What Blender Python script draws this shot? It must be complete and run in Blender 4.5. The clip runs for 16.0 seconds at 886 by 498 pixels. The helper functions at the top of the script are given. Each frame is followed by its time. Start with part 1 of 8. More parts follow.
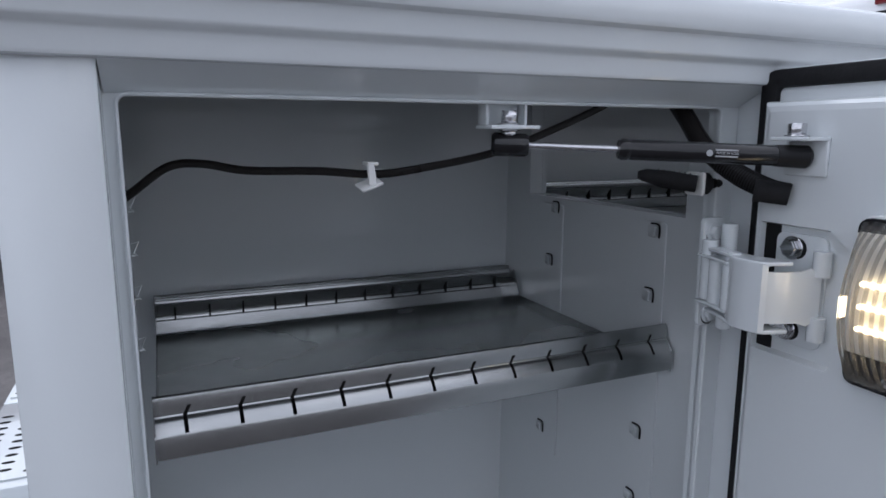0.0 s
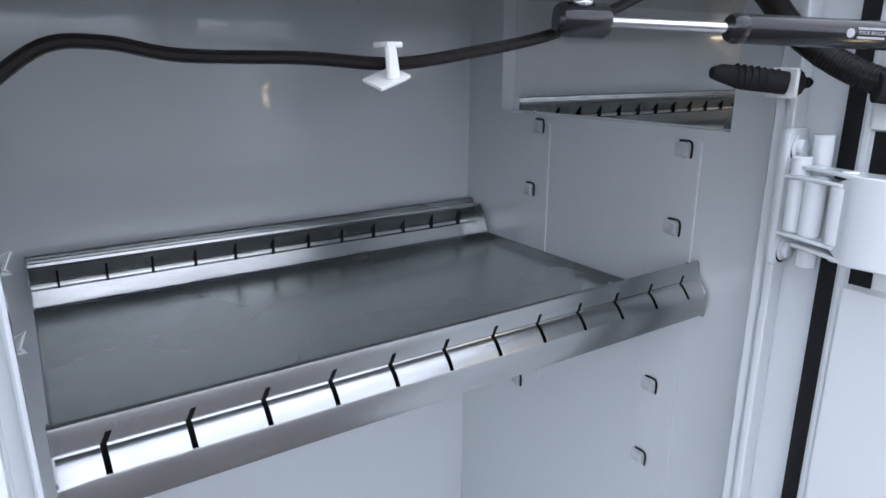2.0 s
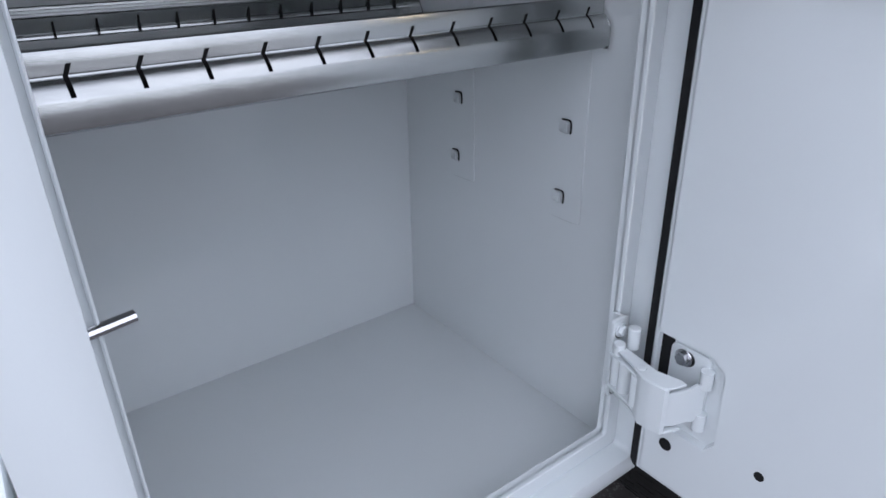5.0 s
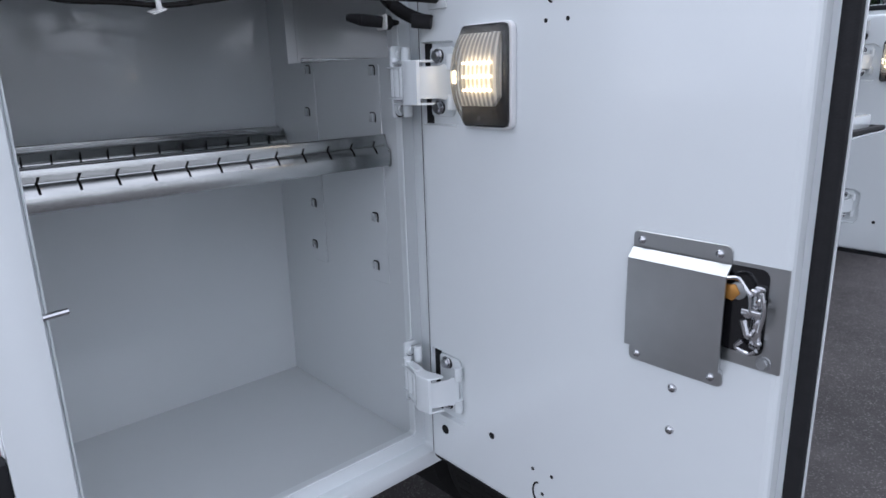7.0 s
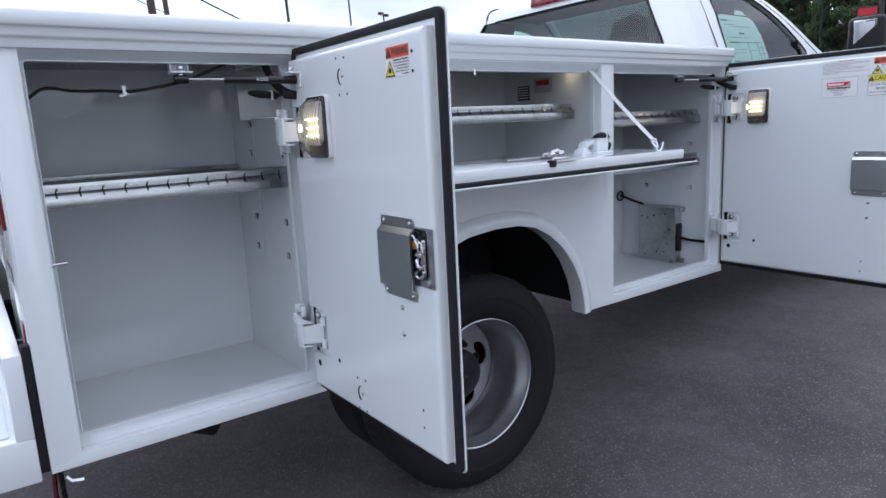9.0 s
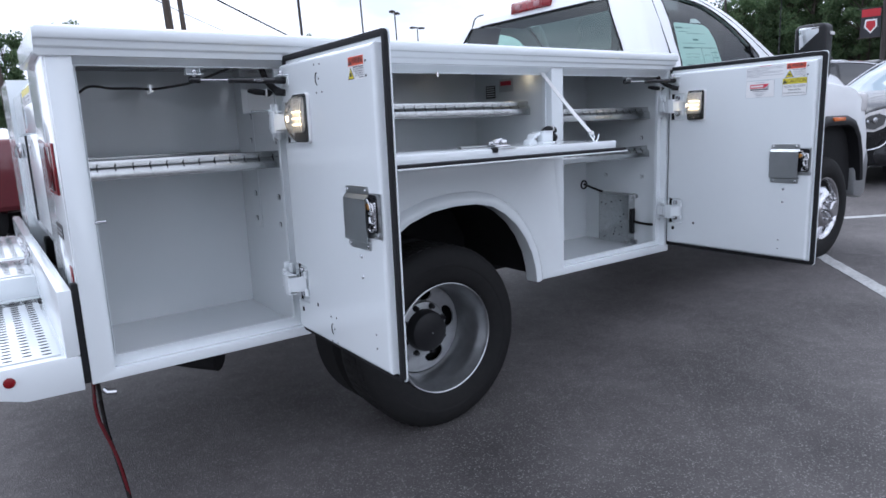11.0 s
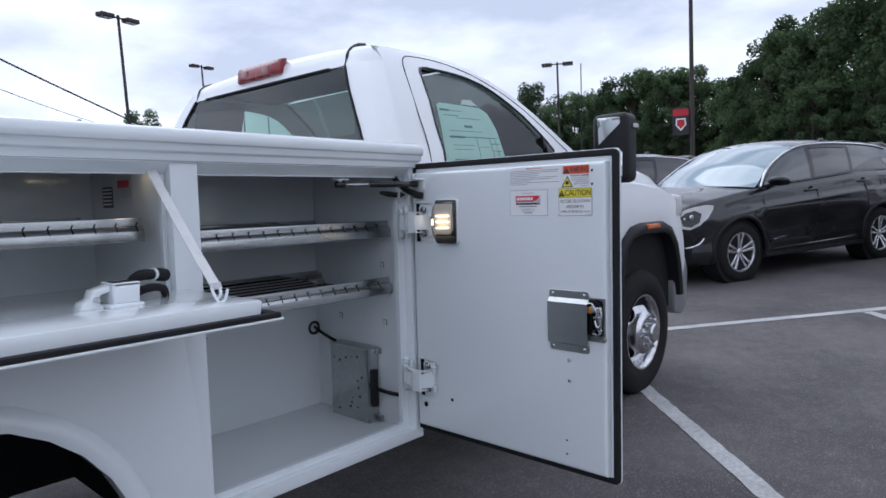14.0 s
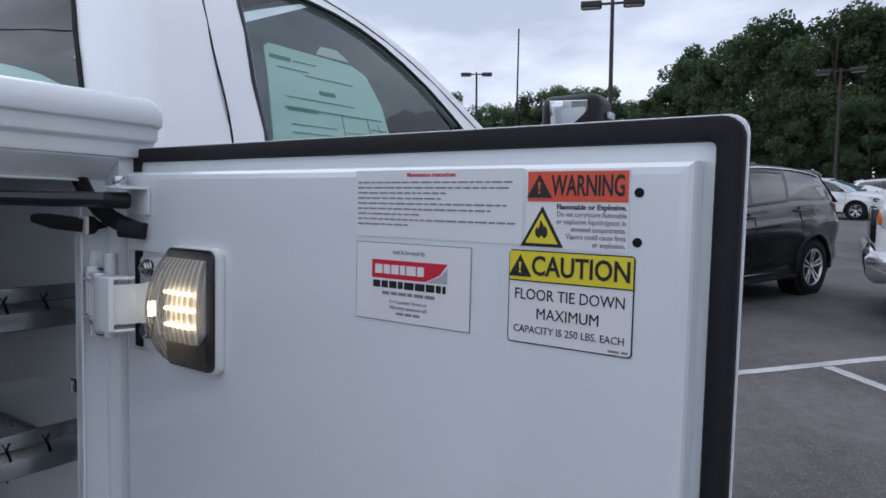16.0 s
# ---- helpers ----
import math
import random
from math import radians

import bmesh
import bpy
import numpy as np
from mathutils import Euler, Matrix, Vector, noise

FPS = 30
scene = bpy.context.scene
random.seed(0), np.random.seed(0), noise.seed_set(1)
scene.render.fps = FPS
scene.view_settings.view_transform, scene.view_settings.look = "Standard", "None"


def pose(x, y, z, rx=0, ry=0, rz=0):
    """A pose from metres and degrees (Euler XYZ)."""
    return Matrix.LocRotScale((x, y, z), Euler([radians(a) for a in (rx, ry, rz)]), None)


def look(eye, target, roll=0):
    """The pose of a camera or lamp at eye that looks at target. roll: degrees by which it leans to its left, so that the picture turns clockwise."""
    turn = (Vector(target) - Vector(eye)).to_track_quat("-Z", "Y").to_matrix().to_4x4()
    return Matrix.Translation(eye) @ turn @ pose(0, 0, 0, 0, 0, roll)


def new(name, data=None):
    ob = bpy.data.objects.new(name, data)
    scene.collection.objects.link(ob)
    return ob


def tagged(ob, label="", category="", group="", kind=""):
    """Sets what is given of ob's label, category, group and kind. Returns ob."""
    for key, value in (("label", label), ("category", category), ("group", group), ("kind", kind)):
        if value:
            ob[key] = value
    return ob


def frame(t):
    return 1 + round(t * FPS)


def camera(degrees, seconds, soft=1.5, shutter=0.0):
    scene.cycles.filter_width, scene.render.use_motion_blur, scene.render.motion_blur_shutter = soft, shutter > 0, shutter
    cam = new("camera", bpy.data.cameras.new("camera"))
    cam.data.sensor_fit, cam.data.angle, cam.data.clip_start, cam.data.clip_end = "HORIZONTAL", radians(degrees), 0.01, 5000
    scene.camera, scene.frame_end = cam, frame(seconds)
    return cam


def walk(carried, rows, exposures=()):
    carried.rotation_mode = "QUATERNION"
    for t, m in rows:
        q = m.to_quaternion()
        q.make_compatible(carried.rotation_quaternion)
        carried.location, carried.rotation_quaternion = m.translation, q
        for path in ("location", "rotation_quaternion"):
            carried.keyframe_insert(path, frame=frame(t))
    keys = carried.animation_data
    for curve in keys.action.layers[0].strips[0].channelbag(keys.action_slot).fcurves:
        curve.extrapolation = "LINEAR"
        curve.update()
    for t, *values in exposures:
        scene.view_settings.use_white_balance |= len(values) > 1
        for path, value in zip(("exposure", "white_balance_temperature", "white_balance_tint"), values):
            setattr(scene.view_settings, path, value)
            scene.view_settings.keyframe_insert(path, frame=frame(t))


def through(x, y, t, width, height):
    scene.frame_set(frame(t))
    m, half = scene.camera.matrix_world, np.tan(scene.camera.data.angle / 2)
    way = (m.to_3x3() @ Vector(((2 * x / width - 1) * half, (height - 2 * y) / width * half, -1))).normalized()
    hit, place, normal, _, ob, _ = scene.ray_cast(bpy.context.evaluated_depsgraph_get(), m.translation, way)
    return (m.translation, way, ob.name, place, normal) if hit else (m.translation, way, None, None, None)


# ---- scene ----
# The truck stands nose-down on its springs: its own axes are tilted against the level ground.
PIVOT = Matrix.Translation((1.3, 0, 0))
FRAME = PIVOT @ Matrix.Rotation(radians(2.6), 4, "Y") @ PIVOT.inverted()
TRUCK = FRAME @ Matrix.Translation((1.4, 0, 0.557)) @ Matrix.Rotation(radians(-0.2), 4, "Y") @ Matrix.Translation((-1.4, 0, -0.557))

cam = camera(68.7, 16.0, soft=1.6)
PATH = [
    (0, (0.121, -0.496, 1.439), (0.907, 1.311, 1.091), 0.1),
    (0.5, (0.113, -0.392, 1.449), (1.047, 1.338, 1.083), 0.3),
    (1, (0.133, -0.315, 1.439), (1.168, 1.348, 1.035), 0.7),
    (1.5, (0.128, -0.276, 1.424), (1.179, 1.358, 0.95), 0.3),
    (2, (0.11, -0.278, 1.404), (1.166, 1.329, 0.854), 0.0),
    (2.5, (0.099, -0.294, 1.381), (1.142, 1.3, 0.772), -0.6),
    (3, (0.095, -0.313, 1.355), (1.129, 1.263, 0.686), -0.9),
    (3.5, (0.095, -0.331, 1.324), (1.117, 1.218, 0.577), -1.2),
    (4, (0.089, -0.354, 1.285), (1.088, 1.157, 0.435), -1.3),
    (4.2, (0.086, -0.365, 1.271), (1.072, 1.131, 0.383), -1.4),
    (6.3, (-0.016, -0.666, 1.259), (1.246, 0.73, 0.582), -0.9),
    (6.5, (-0.03, -0.734, 1.272), (1.243, 0.68, 0.654), -1.2),
    (7, (-0.037, -0.872, 1.303), (1.241, 0.577, 0.786), -1.7),
    (7.5, (-0.077, -1.043, 1.299), (1.192, 0.438, 0.856), -1.9),
    (8, (-0.112, -1.234, 1.303), (1.146, 0.268, 0.905), -2.7),
    (8.5, (-0.112, -1.402, 1.306), (1.12, 0.127, 0.922), -3.3),
    (9, (-0.047, -1.631, 1.288), (1.115, -0.046, 0.917), -2.8),
    (9.2, (-0.034, -1.712, 1.287), (1.102, -0.106, 0.929), -2.8),
    (11.3, (-0.177, -2.08, 1.261), (0.957, -0.477, 0.884), -2.3),
    (11.5, (-0.168, -2.076, 1.266), (0.963, -0.47, 0.89), -2.2),
    (12, (-0.085, -2.074, 1.274), (1.029, -0.45, 0.926), -2.1),
    (12.5, (0.196, -2.083, 1.29), (1.295, -0.441, 0.98), -1.9),
    (13, (0.471, -1.988, 1.309), (1.616, -0.371, 1.037), -1.5),
    (13.5, (0.814, -1.744, 1.362), (2.135, -0.257, 1.152), -1.4),
    (14, (1.179, -1.548, 1.375), (2.661, -0.213, 1.227), -1.5),
    (14.5, (1.524, -1.333, 1.391), (3.069, -0.068, 1.283), -1.1),
    (15, (1.81, -1.091, 1.404), (3.41, 0.105, 1.299), -0.7),
    (15.5, (2.049, -0.941, 1.402), (3.691, 0.195, 1.285), -0.2),
    (15.8, (2.192, -0.877, 1.412), (3.837, 0.252, 1.278), 0.4),
    (16, (2.271, -0.834, 1.432), (3.92, 0.292, 1.305), 1.3),
]
EXPOSURES = [(0, -0.04, 5720, 10), (0.5, 0.19, 5720, 10), (1, 0.62, 5720, 10), (1.5, 0.95, 5720, 10), (2, 1.3, 5720, 10), (2.5, 1.26, 5720, 10), (3, 0.82, 5720, 10), (3.5, 0.74, 5720, 10), (4.2, 0.73, 5720, 10), (6.5, 0.56, 5700, 10), (7.25, 0.37, 5680, 10), (8, 0.2, 5580, 10), (8.5, 0.22, 5580, 10), (9, 0.35, 5580, 10), (11.5, 0.49, 5540, 10), (12.5, 0.27, 5540, 10), (13.5, 0.24, 5540, 10), (14, -0.03, 5540, 10), (14.5, -0.05, 5600, 10), (15.5, -0.17, 5640, 10), (16, -0.19, 5600, 10)]
walk(cam, [(t, TRUCK @ look(eye, target, roll)) for t, eye, target, roll in PATH], EXPOSURES)

# ---- world and sun ----
world = bpy.data.worlds.new("world")
scene.world = world
world.use_nodes = True
wn, wl = world.node_tree.nodes, world.node_tree.links
wn.clear()
w_out = wn.new("ShaderNodeOutputWorld")
w_bg = wn.new("ShaderNodeBackground")
w_sky = wn.new("ShaderNodeTexSky")
w_sky.sky_type = "NISHITA"
w_sky.sun_disc = False
w_sky.sun_elevation = radians(44)
w_sky.sun_rotation = radians(8)
w_sky.air_density, w_sky.dust_density, w_sky.ozone_density = 1.0, 2.0, 1.0
w_tc = wn.new("ShaderNodeTexCoord")
w_map = wn.new("ShaderNodeMapping")
w_map.inputs["Scale"].default_value = (1.0, 1.0, 2.6)
w_noise = wn.new("ShaderNodeTexNoise")
w_noise.inputs["Scale"].default_value = 2.6
w_noise.inputs["Detail"].default_value = 7.0
w_noise.inputs["Roughness"].default_value = 0.52
w_ramp = wn.new("ShaderNodeValToRGB")
w_ramp.color_ramp.elements[0].position, w_ramp.color_ramp.elements[0].color = 0.36, (6.7, 6.75, 7.4, 1)
w_ramp.color_ramp.elements[1].position, w_ramp.color_ramp.elements[1].color = 0.62, (13.2, 12.7, 12.8, 1)
w_mix = wn.new("ShaderNodeMix")
w_mix.data_type = "RGBA"
w_mix.inputs["Factor"].default_value = 0.92
wl.new(w_tc.outputs["Generated"], w_map.inputs["Vector"])
wl.new(w_map.outputs["Vector"], w_noise.inputs["Vector"])
wl.new(w_noise.outputs["Fac"], w_ramp.inputs["Fac"])
wl.new(w_sky.outputs["Color"], w_mix.inputs["A"])
wl.new(w_ramp.outputs["Color"], w_mix.inputs["B"])
wl.new(w_mix.outputs["Result"], w_bg.inputs["Color"])
w_bg.inputs["Strength"].default_value = 0.105
wl.new(w_bg.outputs["Background"], w_out.inputs["Surface"])

sun = new("sun", bpy.data.lights.new("sun", "SUN"))
sun.data.energy = 0.85
sun.data.angle = radians(60)
sun.data.color = (1.0, 0.97, 0.92)
sun.matrix_world = look((1.5, 11, 15), (0, 0, 0))

# ---- materials ----
def material(name, color, rough=0.5, metal=0.0, spots=None, grain=40.0, amount=0.12, bump=0.0, bump_scale=200.0, coat=0.0, rough_var=0.08, stretch=(1, 1, 1), emit=None, strength=0.0):
    """A surface with variation at two scales, a fine relief and uneven gloss."""
    m = bpy.data.materials.new(name)
    m.use_nodes = True
    n, l = m.node_tree.nodes, m.node_tree.links
    b = n["Principled BSDF"]
    tc = n.new("ShaderNodeTexCoord")
    mp = n.new("ShaderNodeMapping")
    mp.inputs["Scale"].default_value = stretch
    l.new(tc.outputs["Object"], mp.inputs["Vector"])
    big, fine = n.new("ShaderNodeTexNoise"), n.new("ShaderNodeTexNoise")
    big.inputs["Scale"].default_value, big.inputs["Detail"].default_value = grain * 0.08, 4
    fine.inputs["Scale"].default_value, fine.inputs["Detail"].default_value = grain, 3
    for t in (big, fine):
        l.new(mp.outputs["Vector"], t.inputs["Vector"])
    add = n.new("ShaderNodeMath")
    add.operation = "ADD"
    l.new(big.outputs["Fac"], add.inputs[0])
    l.new(fine.outputs["Fac"], add.inputs[1])
    ramp = n.new("ShaderNodeMapRange")
    ramp.inputs["From Min"].default_value, ramp.inputs["From Max"].default_value = 0.5, 1.5
    l.new(add.outputs["Value"], ramp.inputs["Value"])
    mix = n.new("ShaderNodeMix")
    mix.data_type = "RGBA"
    other = spots if spots else tuple(c * (1 - amount) for c in color)
    mix.inputs["A"].default_value = (*color, 1)
    mix.inputs["B"].default_value = (*other, 1)
    l.new(ramp.outputs["Result"], mix.inputs["Factor"])
    l.new(mix.outputs["Result"], b.inputs["Base Color"])
    rr = n.new("ShaderNodeMapRange")
    rr.inputs["To Min"].default_value, rr.inputs["To Max"].default_value = max(0.02, rough - rough_var), min(1, rough + rough_var)
    l.new(big.outputs["Fac"], rr.inputs["Value"])
    l.new(rr.outputs["Result"], b.inputs["Roughness"])
    b.inputs["Metallic"].default_value = metal
    b.inputs["Coat Weight"].default_value = coat
    b.inputs["Coat Roughness"].default_value = 0.05
    if bump:
        bn, bt = n.new("ShaderNodeBump"), n.new("ShaderNodeTexNoise")
        bt.inputs["Scale"].default_value, bt.inputs["Detail"].default_value = bump_scale, 3
        l.new(mp.outputs["Vector"], bt.inputs["Vector"])
        l.new(bt.outputs["Fac"], bn.inputs["Height"])
        bn.inputs["Strength"].default_value, bn.inputs["Distance"].default_value = bump, 0.002
        l.new(bn.outputs["Normal"], b.inputs["Normal"])
    if emit:
        b.inputs["Emission Color"].default_value = (*emit, 1)
        b.inputs["Emission Strength"].default_value = strength
    return m


def clear_glass(name, color=(1, 1, 1), rough=0.0, through=0.85, floor=0.045):
    """Thin glass: a sheet that lets light straight through and mirrors at a slant."""
    m = bpy.data.materials.new(name)
    m.use_nodes = True
    n, l = m.node_tree.nodes, m.node_tree.links
    n.clear()
    out, mix = n.new("ShaderNodeOutputMaterial"), n.new("ShaderNodeMixShader")
    tr, gl, lw = n.new("ShaderNodeBsdfTransparent"), n.new("ShaderNodeBsdfGlossy"), n.new("ShaderNodeLayerWeight")
    pw, fr = n.new("ShaderNodeMath"), n.new("ShaderNodeMapRange")
    tr.inputs["Color"].default_value = (*[c * through for c in color], 1)
    gl.inputs["Roughness"].default_value = rough
    pw.operation = "POWER"
    pw.inputs[1].default_value = 5.0
    fr.inputs["To Min"].default_value, fr.inputs["To Max"].default_value = floor, 0.95
    l.new(lw.outputs["Facing"], pw.inputs[0])
    l.new(pw.outputs["Value"], fr.inputs["Value"])
    l.new(fr.outputs["Result"], mix.inputs["Fac"])
    l.new(tr.outputs["BSDF"], mix.inputs[1])
    l.new(gl.outputs["BSDF"], mix.inputs[2])
    l.new(mix.outputs["Shader"], out.inputs["Surface"])
    return m


WHITE = material("white_paint", (0.765, 0.800, 0.815), 0.22, amount=0.02, grain=25, bump=0.022, bump_scale=300, coat=0.75, rough_var=0.02)
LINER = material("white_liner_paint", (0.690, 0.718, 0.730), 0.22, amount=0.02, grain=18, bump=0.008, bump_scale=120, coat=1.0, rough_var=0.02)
CAB_WHITE = material("cab_white_paint", (0.80, 0.81, 0.82), 0.30, amount=0.02, grain=10, coat=0.35, rough_var=0.04)
GALV = material("galvanized_steel", (0.52, 0.53, 0.53), 0.24, 1.0, spots=(0.34, 0.35, 0.35), grain=60, bump=0.14, bump_scale=60, rough_var=0.14, stretch=(0.22, 1, 1))
# the steel of GALV with its base lifted, to brighten the dim tray
TRAY = material("galvanized_steel_lifted", (0.74, 0.76, 0.75), 0.27, 1.0, spots=(0.60, 0.62, 0.61), grain=40, bump=0.06, bump_scale=40, rough_var=0.10)
ZINC = material("zinc_plate", (0.50, 0.515, 0.52), 0.30, 1.0, spots=(0.44, 0.45, 0.45), grain=30, bump=0.04, rough_var=0.06)
CHROME = material("bright_zinc", (0.70, 0.70, 0.72), 0.14, 1.0, amount=0.25, grain=80)
SATIN = material("satin_wheel_steel", (0.55, 0.56, 0.57), 0.36, 1.0, amount=0.3, grain=30, bump=0.05)
ALLOY = material("polished_alloy", (0.75, 0.75, 0.77), 0.2, 1.0, amount=0.2, grain=30)
STEEL_GREY = material("silver_wheel_paint", (0.42, 0.43, 0.44), 0.38, 0.7, amount=0.25, grain=40)
BLACK = material("black_plastic", (0.018, 0.018, 0.02), 0.42, amount=0.35, grain=60, bump=0.1)
GLOSS_BLACK = material("gloss_black", (0.010, 0.010, 0.012), 0.16, amount=0.2, grain=20, coat=0.1)
RUBBER = material("rubber", (0.022, 0.022, 0.024), 0.75, amount=0.4, grain=70, bump=0.25, bump_scale=300)
TYRE = material("tyre_rubber", (0.009, 0.009, 0.010), 0.75, spots=(0.017, 0.0165, 0.016), grain=35, bump=0.25, bump_scale=220)
DARK = material("underbody_black", (0.015, 0.015, 0.016), 0.85, amount=0.4, grain=30)
CABLE = material("cable_sheath", (0.014, 0.0125, 0.012), 0.26, amount=0.3, grain=90)
NYLON = material("white_nylon", (0.78, 0.78, 0.76), 0.42, amount=0.06, grain=60)
WEBBING = material("white_webbing", (0.74, 0.74, 0.73), 0.8, amount=0.2, grain=500, bump=0.6, bump_scale=700)
LABEL = material("label_film", (0.80, 0.80, 0.80), 0.3, amount=0.03, grain=30)
CLEAR_LABEL = material("label_clear_film", (0.79, 0.795, 0.80), 0.3, amount=0.04, grain=30)
RED_INK = material("orange_red_ink", (0.72, 0.10, 0.045), 0.35, amount=0.06, grain=40)
CRIMSON = material("crimson_ink", (0.62, 0.02, 0.05), 0.35, amount=0.06, grain=40)
YELLOW = material("yellow_ink", (0.80, 0.68, 0.03), 0.35, amount=0.06, grain=40)
INK = material("black_ink", (0.015, 0.015, 0.018), 0.4, amount=0.2, grain=40)
GREY_INK = material("grey_ink", (0.25, 0.26, 0.29), 0.4, amount=0.2, grain=60)
SILVER_INK = material("silver_ink", (0.45, 0.46, 0.48), 0.4, amount=0.1, grain=60)
RED_LENS = material("red_lens", (0.24, 0.004, 0.009), 0.28, amount=0.5, grain=120, coat=0.12)
PINK_LENS = material("pale_pink_lens", (0.36, 0.16, 0.17), 0.25, amount=0.4, grain=150, coat=0.3)
DARK_RED = material("dark_red_lens", (0.10, 0.004, 0.008), 0.15, amount=0.4, grain=90, coat=0.4)
CLEAR_LENS = material("reverse_lens", (0.62, 0.60, 0.60), 0.15, amount=0.2, grain=120, coat=0.6)
AMBER = material("amber_lens", (0.75, 0.17, 0.02), 0.2, amount=0.3, grain=120, coat=0.5)
BRASS = material("brass_yellow", (0.62, 0.30, 0.07), 0.35, 0.5, amount=0.3, grain=80)
PAPER = material("sticker_sheet", (0.76, 0.92, 0.86), 0.6, amount=0.12, grain=12)
PAPER_INK = material("sticker_ink", (0.16, 0.30, 0.27), 0.6, amount=0.2, grain=60)
SEAT = material("seat_vinyl", (0.05, 0.05, 0.055), 0.6, amount=0.3, grain=80, bump=0.3)
CABIN = material("cabin_trim", (0.04, 0.042, 0.045), 0.7, amount=0.3, grain=40)
LED = material("warm_led", (0.9, 0.8, 0.6), 0.4, amount=0.0, emit=(1.0, 0.76, 0.46), strength=5.0)
REFLECTOR = material("lamp_reflector", (0.88, 0.84, 0.76), 0.4, 0.0, amount=0.1, grain=60)
TINT = clear_glass("tinted_glass", (0.80, 0.93, 0.89), 0.0, 0.80, 0.07)
REAR_TINT = clear_glass("rear_glass", (0.62, 0.86, 0.76), 0.0, 0.74, 0.085)
SCREEN_TINT = clear_glass("screen_glass", (0.72, 0.80, 0.80), 0.0, 0.16, 0.06)
MIRROR = material("mirror_glass", (0.85, 0.86, 0.87), 0.03, 1.0, amount=0.02, rough_var=0.01)
CHARCOAL = material("charcoal_metallic", (0.012, 0.012, 0.014), 0.26, 0.1, amount=0.25, grain=60, coat=0.55, rough_var=0.04)
GRAPHITE = material("graphite_paint", (0.045, 0.047, 0.050), 0.25, 0.3, amount=0.2, grain=40, coat=1.0)
MAROON = material("maroon_paint", (0.12, 0.012, 0.018), 0.2, 0.2, amount=0.2, grain=30, coat=0.8)
SILVER_PAINT = material("silver_paint", (0.55, 0.56, 0.58), 0.22, 0.5, amount=0.1, grain=40, coat=0.7)
POLE = material("bronze_pole", (0.055, 0.045, 0.04), 0.55, 0.3, amount=0.3, grain=20)
WOOD_POLE = material("weathered_pole", (0.10, 0.08, 0.065), 0.85, amount=0.4, grain=30, bump=0.6, bump_scale=40, stretch=(6, 6, 0.5))
BANNER = material("banner_red", (0.50, 0.03, 0.04), 0.7, amount=0.1, grain=10)
BANNER_BLACK = material("banner_black", (0.03, 0.03, 0.035), 0.7, amount=0.1, grain=10)
BARK = material("bark", (0.07, 0.055, 0.042), 0.9, amount=0.5, grain=14, bump=0.8, bump_scale=30)
LINE_PAINT = material("worn_line_paint", (0.64, 0.64, 0.63), 0.75, spots=(0.24, 0.24, 0.24), grain=45, bump=0.5, bump_scale=180)


def asphalt_material():
    m = material("asphalt", (0.142, 0.131, 0.129), 0.66, spots=(0.048, 0.044, 0.044), grain=1.1, rough_var=0.1)
    n, l = m.node_tree.nodes, m.node_tree.links
    b = n["Principled BSDF"]
    base = b.inputs["Base Color"].links[0].from_socket
    tc = n.new("ShaderNodeTexCoord")
    vor = n.new("ShaderNodeTexVoronoi")
    vor.inputs["Scale"].default_value = 210.0
    vor.inputs["Randomness"].default_value = 1.0
    l.new(tc.outputs["Object"], vor.inputs["Vector"])
    chips = n.new("ShaderNodeMapRange")
    chips.inputs["From Min"].default_value, chips.inputs["From Max"].default_value = 0.84, 0.97
    sep = n.new("ShaderNodeSeparateColor")
    l.new(vor.outputs["Color"], sep.inputs["Color"])
    l.new(sep.outputs["Red"], chips.inputs["Value"])
    mix = n.new("ShaderNodeMix")
    mix.data_type = "RGBA"
    mix.inputs["B"].default_value = (0.22, 0.208, 0.205, 1)
    l.new(base, mix.inputs["A"])
    l.new(chips.outputs["Result"], mix.inputs["Factor"])
    l.new(mix.outputs["Result"], b.inputs["Base Color"])
    mid = n.new("ShaderNodeTexNoise")
    mid.inputs["Scale"].default_value, mid.inputs["Detail"].default_value, mid.inputs["Roughness"].default_value = 9.0, 7.0, 0.7
    l.new(tc.outputs["Object"], mid.inputs["Vector"])
    val = n.new("ShaderNodeMapRange")
    val.inputs["From Min"].default_value, val.inputs["From Max"].default_value = 0.32, 0.68
    val.inputs["To Min"].default_value, val.inputs["To Max"].default_value = 0.80, 1.20
    l.new(mid.outputs["Fac"], val.inputs["Value"])
    hs = n.new("ShaderNodeHueSaturation")
    l.new(mix.outputs["Result"], hs.inputs["Color"])
    l.new(val.outputs["Result"], hs.inputs["Value"])
    l.new(hs.outputs["Color"], b.inputs["Base Color"])
    bump = n.new("ShaderNodeBump")
    bump.inputs["Strength"].default_value, bump.inputs["Distance"].default_value = 0.7, 0.004
    l.new(vor.outputs["Distance"], bump.inputs["Height"])
    l.new(bump.outputs["Normal"], b.inputs["Normal"])
    return m


ASPHALT = asphalt_material()
_r = ASPHALT.node_tree.nodes["Map Range"].inputs
_r["From Min"].default_value, _r["From Max"].default_value = 0.72, 1.28


